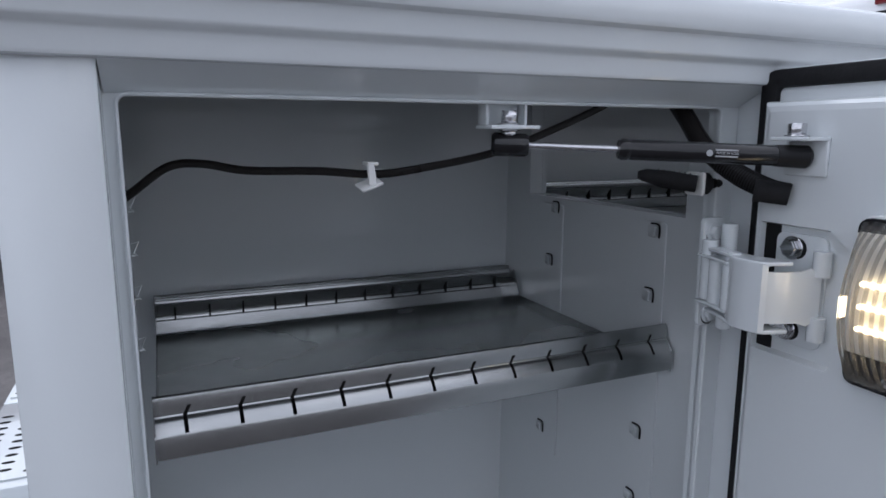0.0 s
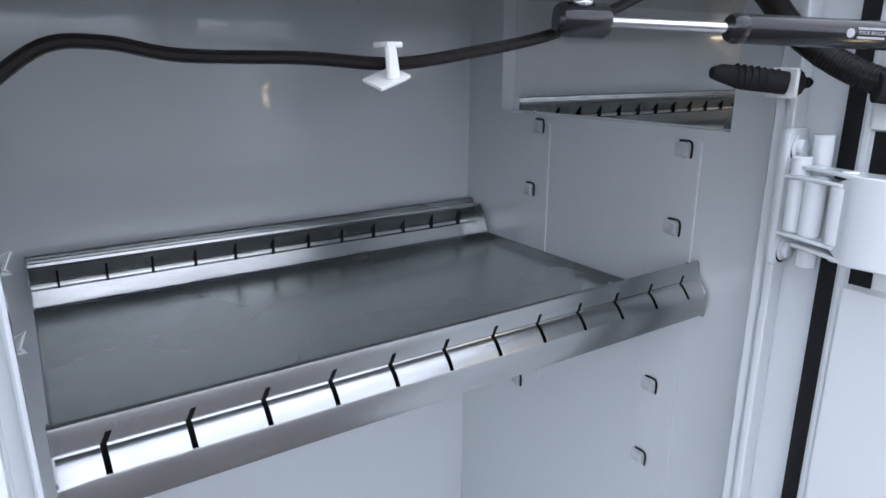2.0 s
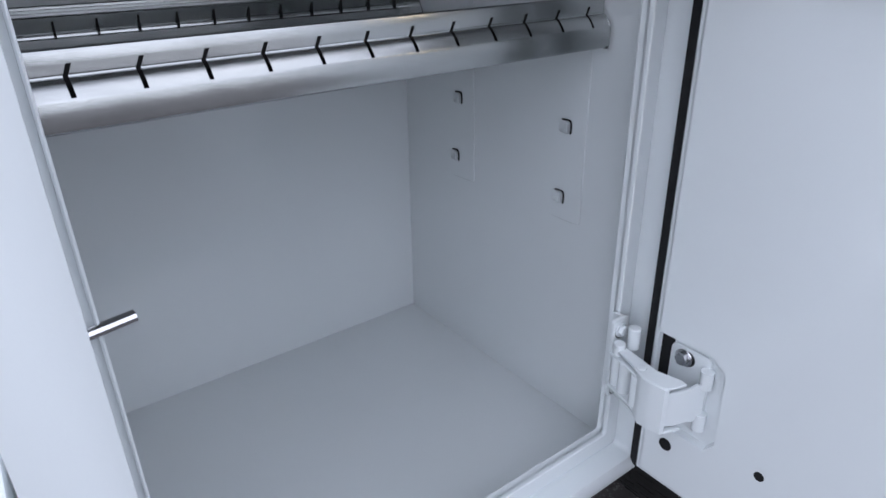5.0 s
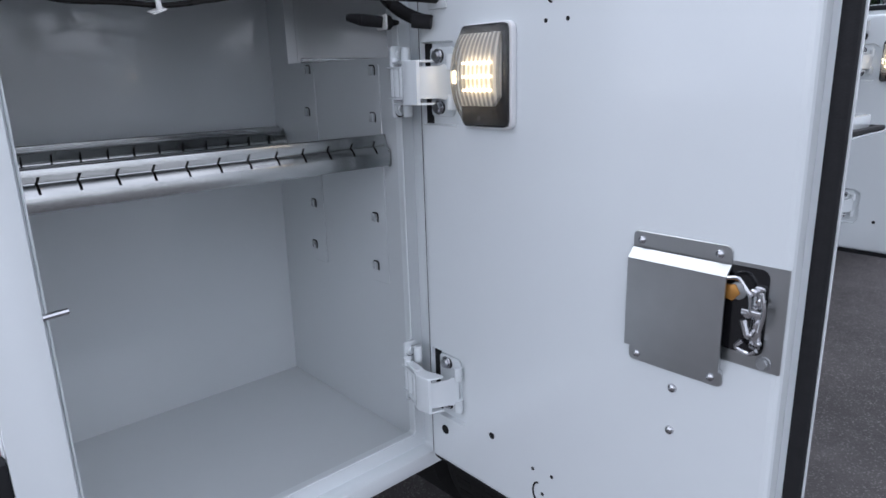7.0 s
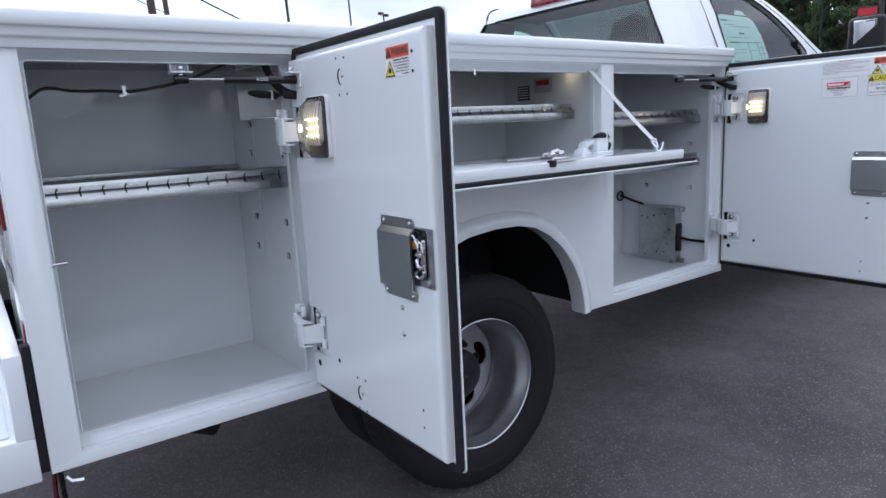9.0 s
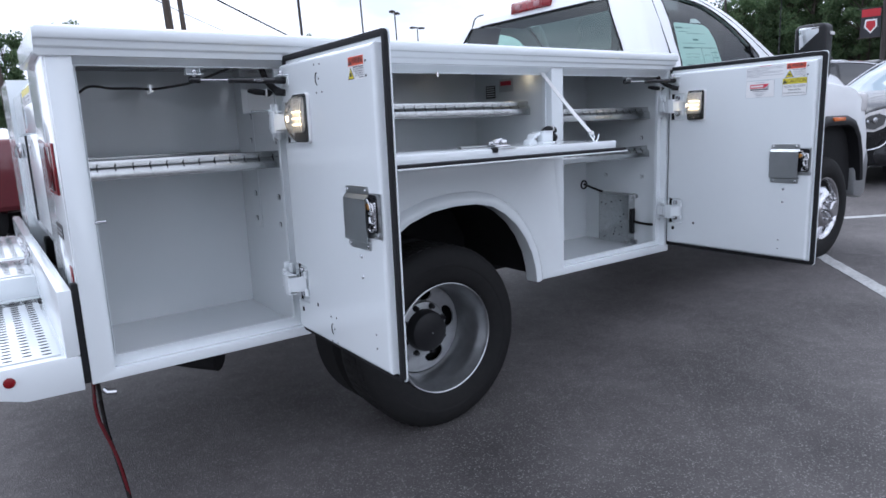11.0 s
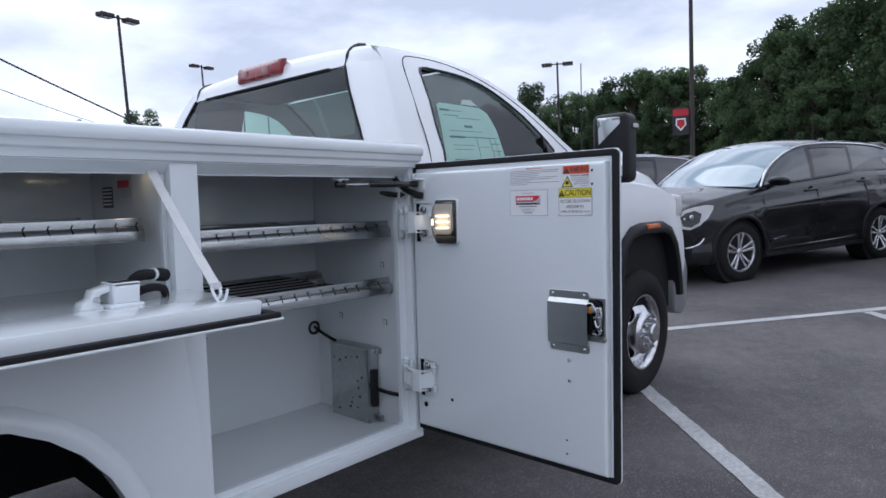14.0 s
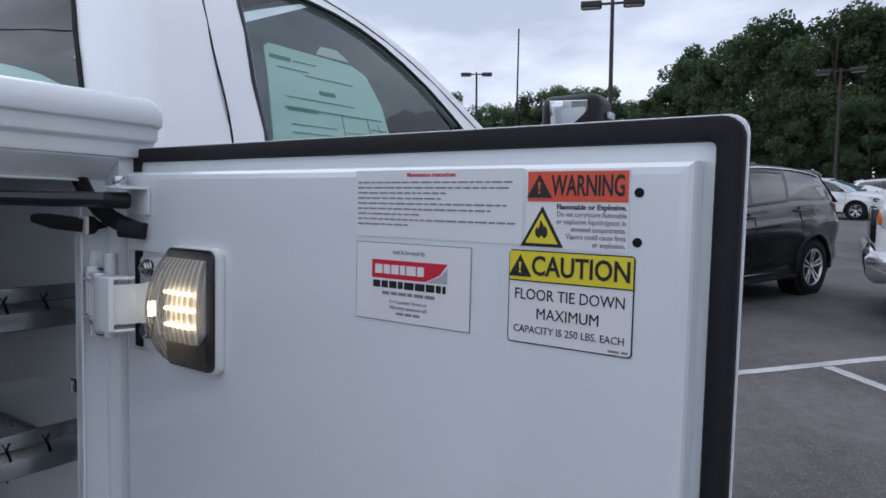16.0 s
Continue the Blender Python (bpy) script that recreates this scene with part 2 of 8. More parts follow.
def lens_plastic(name, scatter, through):
    """Clear plastic that passes most light straight on and scatters some of it."""
    m = clear_glass(name, (0.97, 0.96, 0.94), 0.04, through)
    n, l = m.node_tree.nodes, m.node_tree.links
    out = [q for q in n if q.type == "OUTPUT_MATERIAL"][0]
    tl, mx = n.new("ShaderNodeBsdfTranslucent"), n.new("ShaderNodeMixShader")
    tl.inputs["Color"].default_value = (0.92, 0.90, 0.86, 1)
    mx.inputs["Fac"].default_value = scatter
    l.new(out.inputs["Surface"].links[0].from_socket, mx.inputs[1])
    l.new(tl.outputs["BSDF"], mx.inputs[2])
    l.new(mx.outputs["Shader"], out.inputs["Surface"])
    return m


LAMP_GLASS = lens_plastic("lamp_lens", 0.012, 0.95)
RIB_GLASS = lens_plastic("lamp_rib", 0.11, 0.46)


def leaf_material(name, a, b2):
    m = bpy.data.materials.new(name)
    m.use_nodes = True
    n, l = m.node_tree.nodes, m.node_tree.links
    b = n["Principled BSDF"]
    geo, mix, oi = n.new("ShaderNodeNewGeometry"), n.new("ShaderNodeMix"), n.new("ShaderNodeObjectInfo")
    mix.data_type = "RGBA"
    mix.inputs["A"].default_value, mix.inputs["B"].default_value = (*a, 1), (*b2, 1)
    l.new(geo.outputs["Random Per Island"], mix.inputs["Factor"])
    hsv = n.new("ShaderNodeHueSaturation")
    mr = n.new("ShaderNodeMapRange")
    mr.inputs["To Min"].default_value, mr.inputs["To Max"].default_value = 0.6, 1.6
    l.new(oi.outputs["Random"], mr.inputs["Value"])
    l.new(mr.outputs["Result"], hsv.inputs["Value"])
    l.new(mix.outputs["Result"], hsv.inputs["Color"])
    l.new(hsv.outputs["Color"], b.inputs["Base Color"])
    b.inputs["Roughness"].default_value = 0.8
    b.inputs["Specular IOR Level"].default_value = 0.15
    tl, mx, out = n.new("ShaderNodeBsdfTranslucent"), n.new("ShaderNodeMixShader"), n["Material Output"]
    l.new(hsv.outputs["Color"], tl.inputs["Color"])
    mx.inputs["Fac"].default_value = 0.38
    l.new(b.outputs["BSDF"], mx.inputs[1])
    l.new(tl.outputs["BSDF"], mx.inputs[2])
    l.new(mx.outputs["Shader"], out.inputs["Surface"])
    return m


LEAF = leaf_material("leaves", (0.056, 0.096, 0.048), (0.125, 0.170, 0.082))
ASPHALT.node_tree.nodes["Principled BSDF"].inputs["Specular IOR Level"].default_value = 0.35
for _m in (TYRE, DARK, RUBBER, CABLE, BLACK):
    _m.node_tree.nodes["Principled BSDF"].inputs["Specular IOR Level"].default_value = 0.22

# ---- mesh helpers ----
BASE = {}


def thing(name, base=(0, 0, 0), label="", category="", group="", frame_of=None, kind=""):
    """An Empty at the thing's base; the parts' meshes are given in the coordinates of frame_of (the truck, or the ground)."""
    ob = new(name)
    ob.empty_display_size = 0.1
    ob.matrix_world = (frame_of if frame_of is not None else Matrix.Identity(4)) @ Matrix.Translation(base)
    BASE[ob] = Vector(base)
    return tagged(ob, label, category, group, kind)


def finish(name, bm, mat, smooth=35):
    me = bpy.data.meshes.new(name)
    bmesh.ops.recalc_face_normals(bm, faces=bm.faces)
    bm.to_mesh(me)
    bm.free()
    me.materials.append(mat)
    if smooth:
        me.shade_smooth()
        me.set_sharp_from_angle(angle=radians(smooth))
    return me


def part(name, bm, mat, parent, label="", smooth=35):
    """One mesh object under a thing or under a part."""
    root = parent
    while root.parent:
        root = root.parent
    base = BASE.get(root, Vector())
    bmesh.ops.translate(bm, verts=bm.verts, vec=-base)
    ob = new(name, finish(name, bm, mat, smooth))
    ob.parent = parent
    return tagged(ob, label)


def solid(name, bm, mat, label="", category="", group="", kind="", frame_of=None, smooth=35):
    """A top-level object that is one mesh."""
    ob = new(name, finish(name, bm, mat, smooth))
    if frame_of is not None:
        ob.matrix_world = frame_of
    return tagged(ob, label, category, group, kind)


def box(x0, x1, y0, y1, z0, z1, bevel=0.0, seg=2, bm=None):
    own = bmesh.new()
    bmesh.ops.create_cube(own, size=1.0)
    for v in own.verts:
        v.co = Vector((x0 + (v.co.x + 0.5) * (x1 - x0), y0 + (v.co.y + 0.5) * (y1 - y0), z0 + (v.co.z + 0.5) * (z1 - z0)))
    if bevel:
        bmesh.ops.bevel(own, geom=own.edges[:], offset=bevel, segments=seg, affect="EDGES", profile=0.5)
    return join(bm, own)


def join(bm, own):
    """Add the bmesh own to bm (or return it alone)."""
    if bm is None:
        return own
    me = bpy.data.meshes.new("tmp")
    own.to_mesh(me)
    own.free()
    bm.from_mesh(me)
    bpy.data.meshes.remove(me)
    return bm


def move(bm, m):
    bmesh.ops.transform(bm, matrix=m, verts=bm.verts)
    return bm


def lay(axis, a, b, d):
    """The place of the point (a, b) of a drawing that lies across the axis, at d along it."""
    return {"x": (d, a, b), "y": (a, d, b), "z": (a, b, d)}[axis]


def prism(outline, axis, d0, d1, bevel=0.0, holes=(), bm=None, seg=2):
    """A plate with the outline (and holes), from d0 to d1 along the axis."""
    own = bmesh.new()
    loops = [outline, *holes]
    edges = []
    for loop in loops:
        vs = [own.verts.new(lay(axis, a, b, d0)) for a, b in loop]
        edges += [own.edges.new((vs[i], vs[(i + 1) % len(vs)])) for i in range(len(vs))]
    if holes:
        bmesh.ops.triangle_fill(own, use_beauty=True, edges=edges)
        bmesh.ops.dissolve_limit(own, angle_limit=0.01, verts=own.verts[:], edges=own.edges[:], delimit=set())
    else:
        own.faces.new(own.verts[:])
    res = bmesh.ops.extrude_face_region(own, geom=own.faces[:])
    shift = Vector(lay(axis, 0, 0, d1 - d0))
    bmesh.ops.translate(own, verts=[g for g in res["geom"] if isinstance(g, bmesh.types.BMVert)], vec=shift)
    bmesh.ops.recalc_face_normals(own, faces=own.faces)
    if bevel:
        sharp = [e for e in own.edges if len(e.link_faces) == 2 and e.calc_face_angle(0) > 0.6]
        bmesh.ops.bevel(own, geom=sharp, offset=bevel, segments=seg, affect="EDGES", profile=0.5, clamp_overlap=True)
    return join(bm, own)


def rect(a0, a1, b0, b1, r=0.0, n=4):
    """A rectangle's outline with rounded corners."""
    if not r:
        return [(a0, b0), (a1, b0), (a1, b1), (a0, b1)]
    pts = []
    for ca, cb, s in ((a1 - r, b0 + r, -90), (a1 - r, b1 - r, 0), (a0 + r, b1 - r, 90), (a0 + r, b0 + r, 180)):
        for i in range(n + 1):
            w = radians(s + 90 * i / n)
            pts.append((ca + r * math.cos(w), cb + r * math.sin(w)))
    return pts


def circle(a, b, r, n=16, squeeze=1.0):
    return [(a + r * math.cos(2 * math.pi * i / n), b + squeeze * r * math.sin(2 * math.pi * i / n)) for i in range(n)]


def spline(points, n=6):
    """A smooth line through the points."""
    p = [Vector(q) for q in points]
    p = [2 * p[0] - p[1], *p, 2 * p[-1] - p[-2]]
    out = []
    for i in range(1, len(p) - 2):
        for k in range(n):
            t = k / n
            a, b, c, d = p[i - 1:i + 3]
            out.append(0.5 * (2 * b + (c - a) * t + (2 * a - 5 * b + 4 * c - d) * t * t + (3 * b - a - 3 * c + d) * t ** 3))
    return out + [p[-2]]


def tube(points, r, seg=8, bm=None, radii=None):
    """A round rod along the points."""
    own = bmesh.new()
    p = [Vector(q) for q in points]
    rings, side = [], None
    for i, c in enumerate(p):
        d = (p[min(i + 1, len(p) - 1)] - p[max(i - 1, 0)]).normalized()
        if side is None:
            side = d.cross(Vector((0.31, 0.17, 0.93))).normalized()
        side = (side - d * side.dot(d)).normalized()
        up = d.cross(side)
        rr = radii[i] if radii else r
        rings.append([own.verts.new(c + rr * (math.cos(2 * math.pi * k / seg) * side + math.sin(2 * math.pi * k / seg) * up)) for k in range(seg)])
    for a, b in zip(rings, rings[1:]):
        for k in range(seg):
            own.faces.new((a[k], a[(k + 1) % seg], b[(k + 1) % seg], b[k]))
    own.faces.new(rings[0][::-1])
    own.faces.new(rings[-1])
    return join(bm, own)


def lathe(profile, center, axis="y", seg=48, bm=None, closed=False):
    """Turns (along, radius) pairs round the axis through center."""
    own = bmesh.new()
    rings = []
    for along, r in profile:
        ring = []
        for k in range(seg):
            w = 2 * math.pi * k / seg
            q = {"y": (r * math.cos(w), along, r * math.sin(w)), "x": (along, r * math.cos(w), r * math.sin(w)), "z": (r * math.cos(w), r * math.sin(w), along)}[axis]
            ring.append(own.verts.new(Vector(center) + Vector(q)))
        rings.append(ring)
    pairs = list(zip(rings, rings[1:]))
    if closed:
        pairs.append((rings[-1], rings[0]))
    for a, b in pairs:
        for k in range(seg):
            own.faces.new((a[k], a[(k + 1) % seg], b[(k + 1) % seg], b[k]))
    if not closed:
        for ring in (rings[0], rings[-1]):
            own.faces.new(ring)
    bmesh.ops.remove_doubles(own, verts=own.verts[:], dist=1e-5)
    return join(bm, own)


def piece(name, me, parent, at, label=""):
    """One of many alike pieces: an object of its own on a shared mesh, at a place in the thing's coordinates."""
    root = parent
    while root.parent:
        root = root.parent
    ob = new(name, me)
    ob.parent = parent
    ob.location = Vector(at) - BASE.get(root, Vector())
    return tagged(ob, label)


def bolt(p, axis, sign, r=0.009, h=0.007, bm=None):
    """A hexagon bolt head on a washer; sign: the way it looks along the axis."""
    own = bmesh.new()
    for r2, h0, h1, n in ((r * 1.35, 0, 0.0018, 16), (r, 0.0018, h, 6)):
        i = "xyz".index(axis)
        a, b = [p[k] for k in range(3) if k != i]
        prism(circle(a, b, r2, n), axis, p[i] + sign * h0, p[i] + sign * h1, bevel=0.0006, bm=own, seg=1)
    return join(bm, own)


def lettering(name, text, at, size, mat, parent, facing, width=None, label="", bold=0.0):
    """Words as a thin mesh. at: the middle; facing: the matrix that lays the text's plane."""
    cu = bpy.data.curves.new(name, "FONT")
    cu.body, cu.size, cu.align_x, cu.align_y = text, size, "CENTER", "CENTER"
    cu.extrude, cu.offset, cu.resolution_u = 0.0002, bold, 3
    ob = bpy.data.objects.new(name, cu)
    scene.collection.objects.link(ob)
    bpy.context.view_layer.update()
    me = bpy.data.meshes.new_from_object(ob.evaluated_get(bpy.context.evaluated_depsgraph_get()))
    bpy.data.objects.remove(ob)
    xs = [v.co.x for v in me.vertices]
    k = width / (max(xs) - min(xs)) if width and xs else 1.0
    bm = bmesh.new()
    bm.from_mesh(me)
    bpy.data.meshes.remove(me)
    move(bm, Matrix.Translation(at) @ facing @ Matrix.Diagonal((k, 1, 1, 1)))
    return part(name, bm, mat, parent, label, smooth=0)

# ---- ground ----
def make_ground():
    bm = bmesh.new()
    edges = [-900, -60, -12, -4, 0, 4, 8, 12, 16, 30, 90, 900]
    grid = [[bm.verts.new((x, y, 0)) for x in edges] for y in edges]
    for a, b in zip(grid, grid[1:]):
        for i in range(len(edges) - 1):
            bm.faces.new((a[i], a[i + 1], b[i + 1], b[i]))
    return solid("ground", bm, ASPHALT, "dark grey asphalt of a parking lot with pale stone chips", "ground", kind="structure", smooth=0)


make_ground()


def painted_line(p, q, width=0.1):
    """A worn painted stripe on the asphalt between two places."""
    p, q = Vector((*p, 0)), Vector((*q, 0))
    d = (q - p).normalized()
    s = Vector((-d.y, d.x, 0)) * width / 2
    bm = bmesh.new()
    n = max(2, int((q - p).length / 0.06))
    rnd = random.Random(int(abs(p.x * 97 + q.y * 31)) + 5)
    left, right = [], []
    for i in range(n + 1):
        c = p + (q - p) * i / n
        left.append(bm.verts.new(c + s * (1 + rnd.uniform(-0.10, 0.08)) + Vector((0, 0, 0.004))))
        right.append(bm.verts.new(c - s * (1 + rnd.uniform(-0.10, 0.08)) + Vector((0, 0, 0.004))))
    for i in range(n):
        bm.faces.new((left[i], right[i], right[i + 1], left[i + 1]))
    return solid("painted_line", bm, LINE_PAINT, "worn white painted parking line on the asphalt", "road marking", "parking lines", kind="structure", smooth=0)


painted_line((5.05, 0.25), (2.2, -2.6))
painted_line((6.05, 1.145), (12.0, -3.68), 0.1)
painted_line((8.0, -0.52), (6.0, -2.38))

# ---- service body ----
Y_BACK = 0.56
BOTTOM = 0.557
OPEN_REAR = (0.087, 0.70, 0.587, 1.492)
OPEN_MID = (0.80, 1.915, 1.150, 1.490)
OPEN_FRONT = (1.985, 2.735, 0.590, 1.490)

body = thing("service_body", (1.4, 0.6, BOTTOM), "white painted steel truck service body with three open side compartments", "truck body", frame_of=TRUCK)

arch = [(0.893, BOTTOM), (0.905, 0.64), (0.935, 0.715), (0.985, 0.785), (1.055, 0.85), (1.14, 0.90), (1.24, 0.932), (1.35, 0.944), (1.46, 0.942), (1.54, 0.925), (1.61, 0.888), (1.675, 0.835), (1.73, 0.765), (1.768, 0.69), (1.787, 0.62), (1.795, BOTTOM)]
outline = [(0.022, BOTTOM), *arch, (2.77, BOTTOM), (2.77, 1.52), (0.022, 1.52)]
part("side_panel", prism(outline, "y", 0.0, 0.034, bevel=0.004, holes=[rect(*OPEN_REAR, 0.008), rect(*OPEN_MID, 0.008), rect(*OPEN_FRONT, 0.008)]), WHITE, body)


def arch_flare():
    """The rolled lip that stands proud round the wheel opening."""
    bm = bmesh.new()
    pts = arch
    rows = []
    for i, (x, z) in enumerate(pts):
        a, b = Vector(pts[max(i - 1, 0)]), Vector(pts[min(i + 1, len(pts) - 1)])
        d = (b - a).normalized()
        nrm = Vector((-d.y, d.x))
        row = []
        for off, y in ((0.052, -0.001), (0.046, -0.010), (0.030, -0.020), (0.012, -0.024), (0.0, -0.020), (-0.002, 0.03), (0.002, 0.05)):
            row.append(bm.verts.new((x + nrm.x * off, y, max(z + nrm.y * off, BOTTOM - 0.004))))
        rows.append(row)
    for r, s in zip(rows, rows[1:]):
        for k in range(len(r) - 1):
            bm.faces.new((r[k], r[k + 1], s[k + 1], s[k]))
    return bm


part("wheel_arch_lip", arch_flare(), WHITE, body, smooth=60)

# the rail along the top: two rounded steps
rail = [(0.03, 1.489), (-0.005, 1.488), (-0.0105, 1.489), (-0.0125, 1.492), (-0.0125, 1.505), (-0.0145, 1.508), (-0.0205, 1.5105), (-0.0225, 1.5135), (-0.0225, 1.526), (-0.0245, 1.5295), (-0.0315, 1.532), (-0.034, 1.536), (-0.034, 1.553), (-0.0315, 1.5605), (-0.025, 1.566), (-0.014, 1.5685), (0.03, 1.569), (0.18, 1.568), (0.575, 1.568), (0.575, 1.50), (0.03, 1.50)]
bm = bmesh.new()
n_rail = [[bm.verts.new((x, y, z)) for y, z in rail] for x in (0.0, 0.010, 2.765, 2.78)]
for ring, dx in ((n_rail[0], 1), (n_rail[3], -1)):
    for v in ring:
        v.co.y, v.co.z = 0.2 + (v.co.y - 0.2) * 0.975, 1.52 + (v.co.z - 1.52) * 0.85
for a, b in zip(n_rail, n_rail[1:]):
    for k in range(len(rail)):
        bm.faces.new((a[k], a[(k + 1) % len(rail)], b[(k + 1) % len(rail)], b[k]))
bm.faces.new(n_rail[0])
bm.faces.new(n_rail[3])
part("top_rail", bm, WHITE, body, smooth=38)
part("front_bulkhead", box(2.72, 2.775, 0.58, 1.82, 0.85, 1.52, 0.006), WHITE, body)
part("bed_side", box(0.05, 2.72, 0.588, 0.596, 0.875, 1.52), WHITE, body)
part("bed_floor", box(0.05, 2.75, 0.575, 1.815, 0.86, 0.89), WHITE, body)
# the far side of the body
# carried down to BOTTOM to keep far-side light out from under the truck
part("far_side_box", prism([(0.014, BOTTOM), (0.88, BOTTOM), (0.93, 0.72), (1.08, 0.87), (1.35, 0.94), (1.60, 0.87), (1.76, 0.72), (1.80, BOTTOM), (2.77, BOTTOM), (2.77, 1.565), (0.014, 1.565)], "y", 1.82, 2.40), WHITE, body)


def liner(x0, x1, z0, z1, y0=0.034, window=None, lean=0.0):
    """A compartment's sheet-metal box: back, two sides, floor and roof, each a part."""
    t = 0.008
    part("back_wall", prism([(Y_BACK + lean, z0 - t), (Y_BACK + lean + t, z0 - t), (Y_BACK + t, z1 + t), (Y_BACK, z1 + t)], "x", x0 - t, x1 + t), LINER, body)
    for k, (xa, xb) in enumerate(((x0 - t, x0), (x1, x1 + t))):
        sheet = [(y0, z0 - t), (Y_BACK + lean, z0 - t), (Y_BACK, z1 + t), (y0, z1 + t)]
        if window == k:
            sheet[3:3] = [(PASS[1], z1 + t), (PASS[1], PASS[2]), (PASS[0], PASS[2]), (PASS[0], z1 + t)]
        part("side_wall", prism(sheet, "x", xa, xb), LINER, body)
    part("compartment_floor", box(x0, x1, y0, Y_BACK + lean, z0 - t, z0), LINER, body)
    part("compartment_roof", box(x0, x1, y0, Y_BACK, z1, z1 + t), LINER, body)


# a way through between the rear and the middle compartment, above this sill
PASS = (0.113, 0.482, 1.338)
liner(0.075, 0.712, 0.570, 1.500, window=1, lean=0.018)
liner(0.745, 1.935, 1.140, 1.500, window=0)
liner(1.965, 2.757, 0.572, 1.500)


def jamb(o, inset=(0.010, 0.030, 0.034, 0.026), y=0.034):
    """The inner lip of a door opening, set back behind the face."""
    x0, x1, z0, z1 = o
    l, r, b, t = inset
    own = prism(rect(x0 - 0.012, x1 + 0.012, z0 - 0.012, z1 + 0.012), "y", y, y + 0.004, holes=[rect(x0 + l, x1 - r, z0 + b, z1 - t, 0.006)])
    part("door_jamb", own, WHITE, body)
    ring = prism(rect(x0 + l - 0.003, x1 - r + 0.003, z0 + b - 0.003, z1 - t + 0.003, 0.008), "y", y - 0.006, y + 0.012, holes=[rect(x0 + l, x1 - r, z0 + b, z1 - t, 0.006)], bevel=0.0012, seg=1)
    part("jamb_edge", ring, WHITE, body)
    part("door_header", prism([(-0.004, z1 - 0.004), (0.0335, z1 - t + 0.002), (0.0335, z1 + 0.012), (-0.004, z1 + 0.012)], "x", x0 + 0.001, x1 - 0.001), WHITE, body)


jamb(OPEN_REAR)
jamb(OPEN_MID, (0.012, 0.012, 0.016, 0.032))
jamb(OPEN_FRONT, (0.004, 0.035, 0.024, 0.034))


def wall_slot(x, y, z, side=-1):
    """A tongue lanced out of a side wall: it stands off along its front edge, with the dark slit round it."""
    own = bmesh.new()
    rings = []
    for dy, off, hz in ((0.012, 0.0004, 0.0075), (0.004, 0.0030, 0.0080), (-0.005, 0.0062, 0.0078), (-0.0075, 0.0068, 0.0066), (-0.0080, 0.0052, 0.0060)):
        rings.append([own.verts.new((x + side * off * q, y + dy, z + k * hz)) for k, q in ((-1, 0.55), (-0.8, 1.0), (0.8, 1.0), (1, 0.55))])
    for p, q in zip(rings, rings[1:]):
        for i in range(3):
            own.faces.new((p[i], p[i + 1], q[i + 1], q[i]))
    t = part("pressed_tongue", own, LINER, body, smooth=40)
    line = [(x + side * 0.0009, y + dy, z + dz) for dy, dz in ((0.006, 0.0098), (-0.006, 0.0102), (-0.0098, 0.0070), (-0.0104, 0.0), (-0.0098, -0.0080))]
    part("slit", tube(spline(line, 3), 0.0013, 6), DARK, t)


for y, z in ((0.411, 1.233), (0.168, 1.228), (0.178, 1.030), (0.184, 0.928), (0.424, 0.932), (0.415, 1.030), (0.163, 1.315), (0.396, 1.322)):
    wall_slot(0.7093, y, z)
for y, z in ((0.172, 1.150), (0.165, 0.942), (0.414, 0.944)):
    wall_slot(2.757, y, z)
for y, z in ((0.18, 1.24), (0.18, 1.04), (0.19, 0.94), (0.42, 1.24), (0.42, 1.04)):
    wall_slot(0.075, y, z, 1)

for z in (1.372, 1.330, 1.288, 1.237, 1.030, 0.985):
    line = [(0.0755, 0.172, z + 0.006), (0.0900, 0.171, z + 0.006), (0.0980, 0.170, z + 0.009), (0.0935, 0.170, z - 0.001), (0.0965, 0.170, z - 0.004), (0.0755, 0.172, z - 0.007)]
    part("hook_tongue", tube(line, 0.0012, 6), LINER, body)
# slotted standards pressed into the side wall of the rear compartment
for y in (0.172, 0.405):
    part("wall_bead", prism(rect(y - 0.030, y + 0.030, 0.895, 1.328, 0.006), "x", 0.712, 0.7095, bevel=0.0008, seg=1), LINER, body)

# turned edges of the way through
part("pass_sill", box(0.713, 0.744, PASS[0], PASS[1], PASS[2] - 0.004, PASS[2] - 0.001), LINER, body)
for y in (PASS[0] - 0.003, PASS[1] + 0.001):
    part("pass_edge", box(0.720, 0.737, y, y + 0.002, PASS[2], 1.499), LINER, body)

# striker pins, drip bead and small fixings
for x, y, z, dx in ((0.080, 0.030, 1.026, 0.040), (1.972, 0.029, 1.03, 0.035)):
    part("striker_pin", tube([(x, y - 0.004, z), (x + dx, y + 0.004, z)], 0.0048, 10), CHROME, body, "bright zinc pin")
part("striker_pin", tube([(1.33, 0.03, 1.468), (1.33, 0.028, 1.445)], 0.004, 10), CHROME, body, "bright zinc pin")
# dark filler for the shade in the gap between bumper and body
part("gap_shade", box(0.0035, 0.0215, 0.010, 0.04, 0.56, 0.86, 0.003), RUBBER, body, "dark strip standing for the shade in the gap beside the bumper")
part("bumper_slot", box(1.43, 1.50, -0.003, 0.002, 1.112, 1.118), DARK, body)
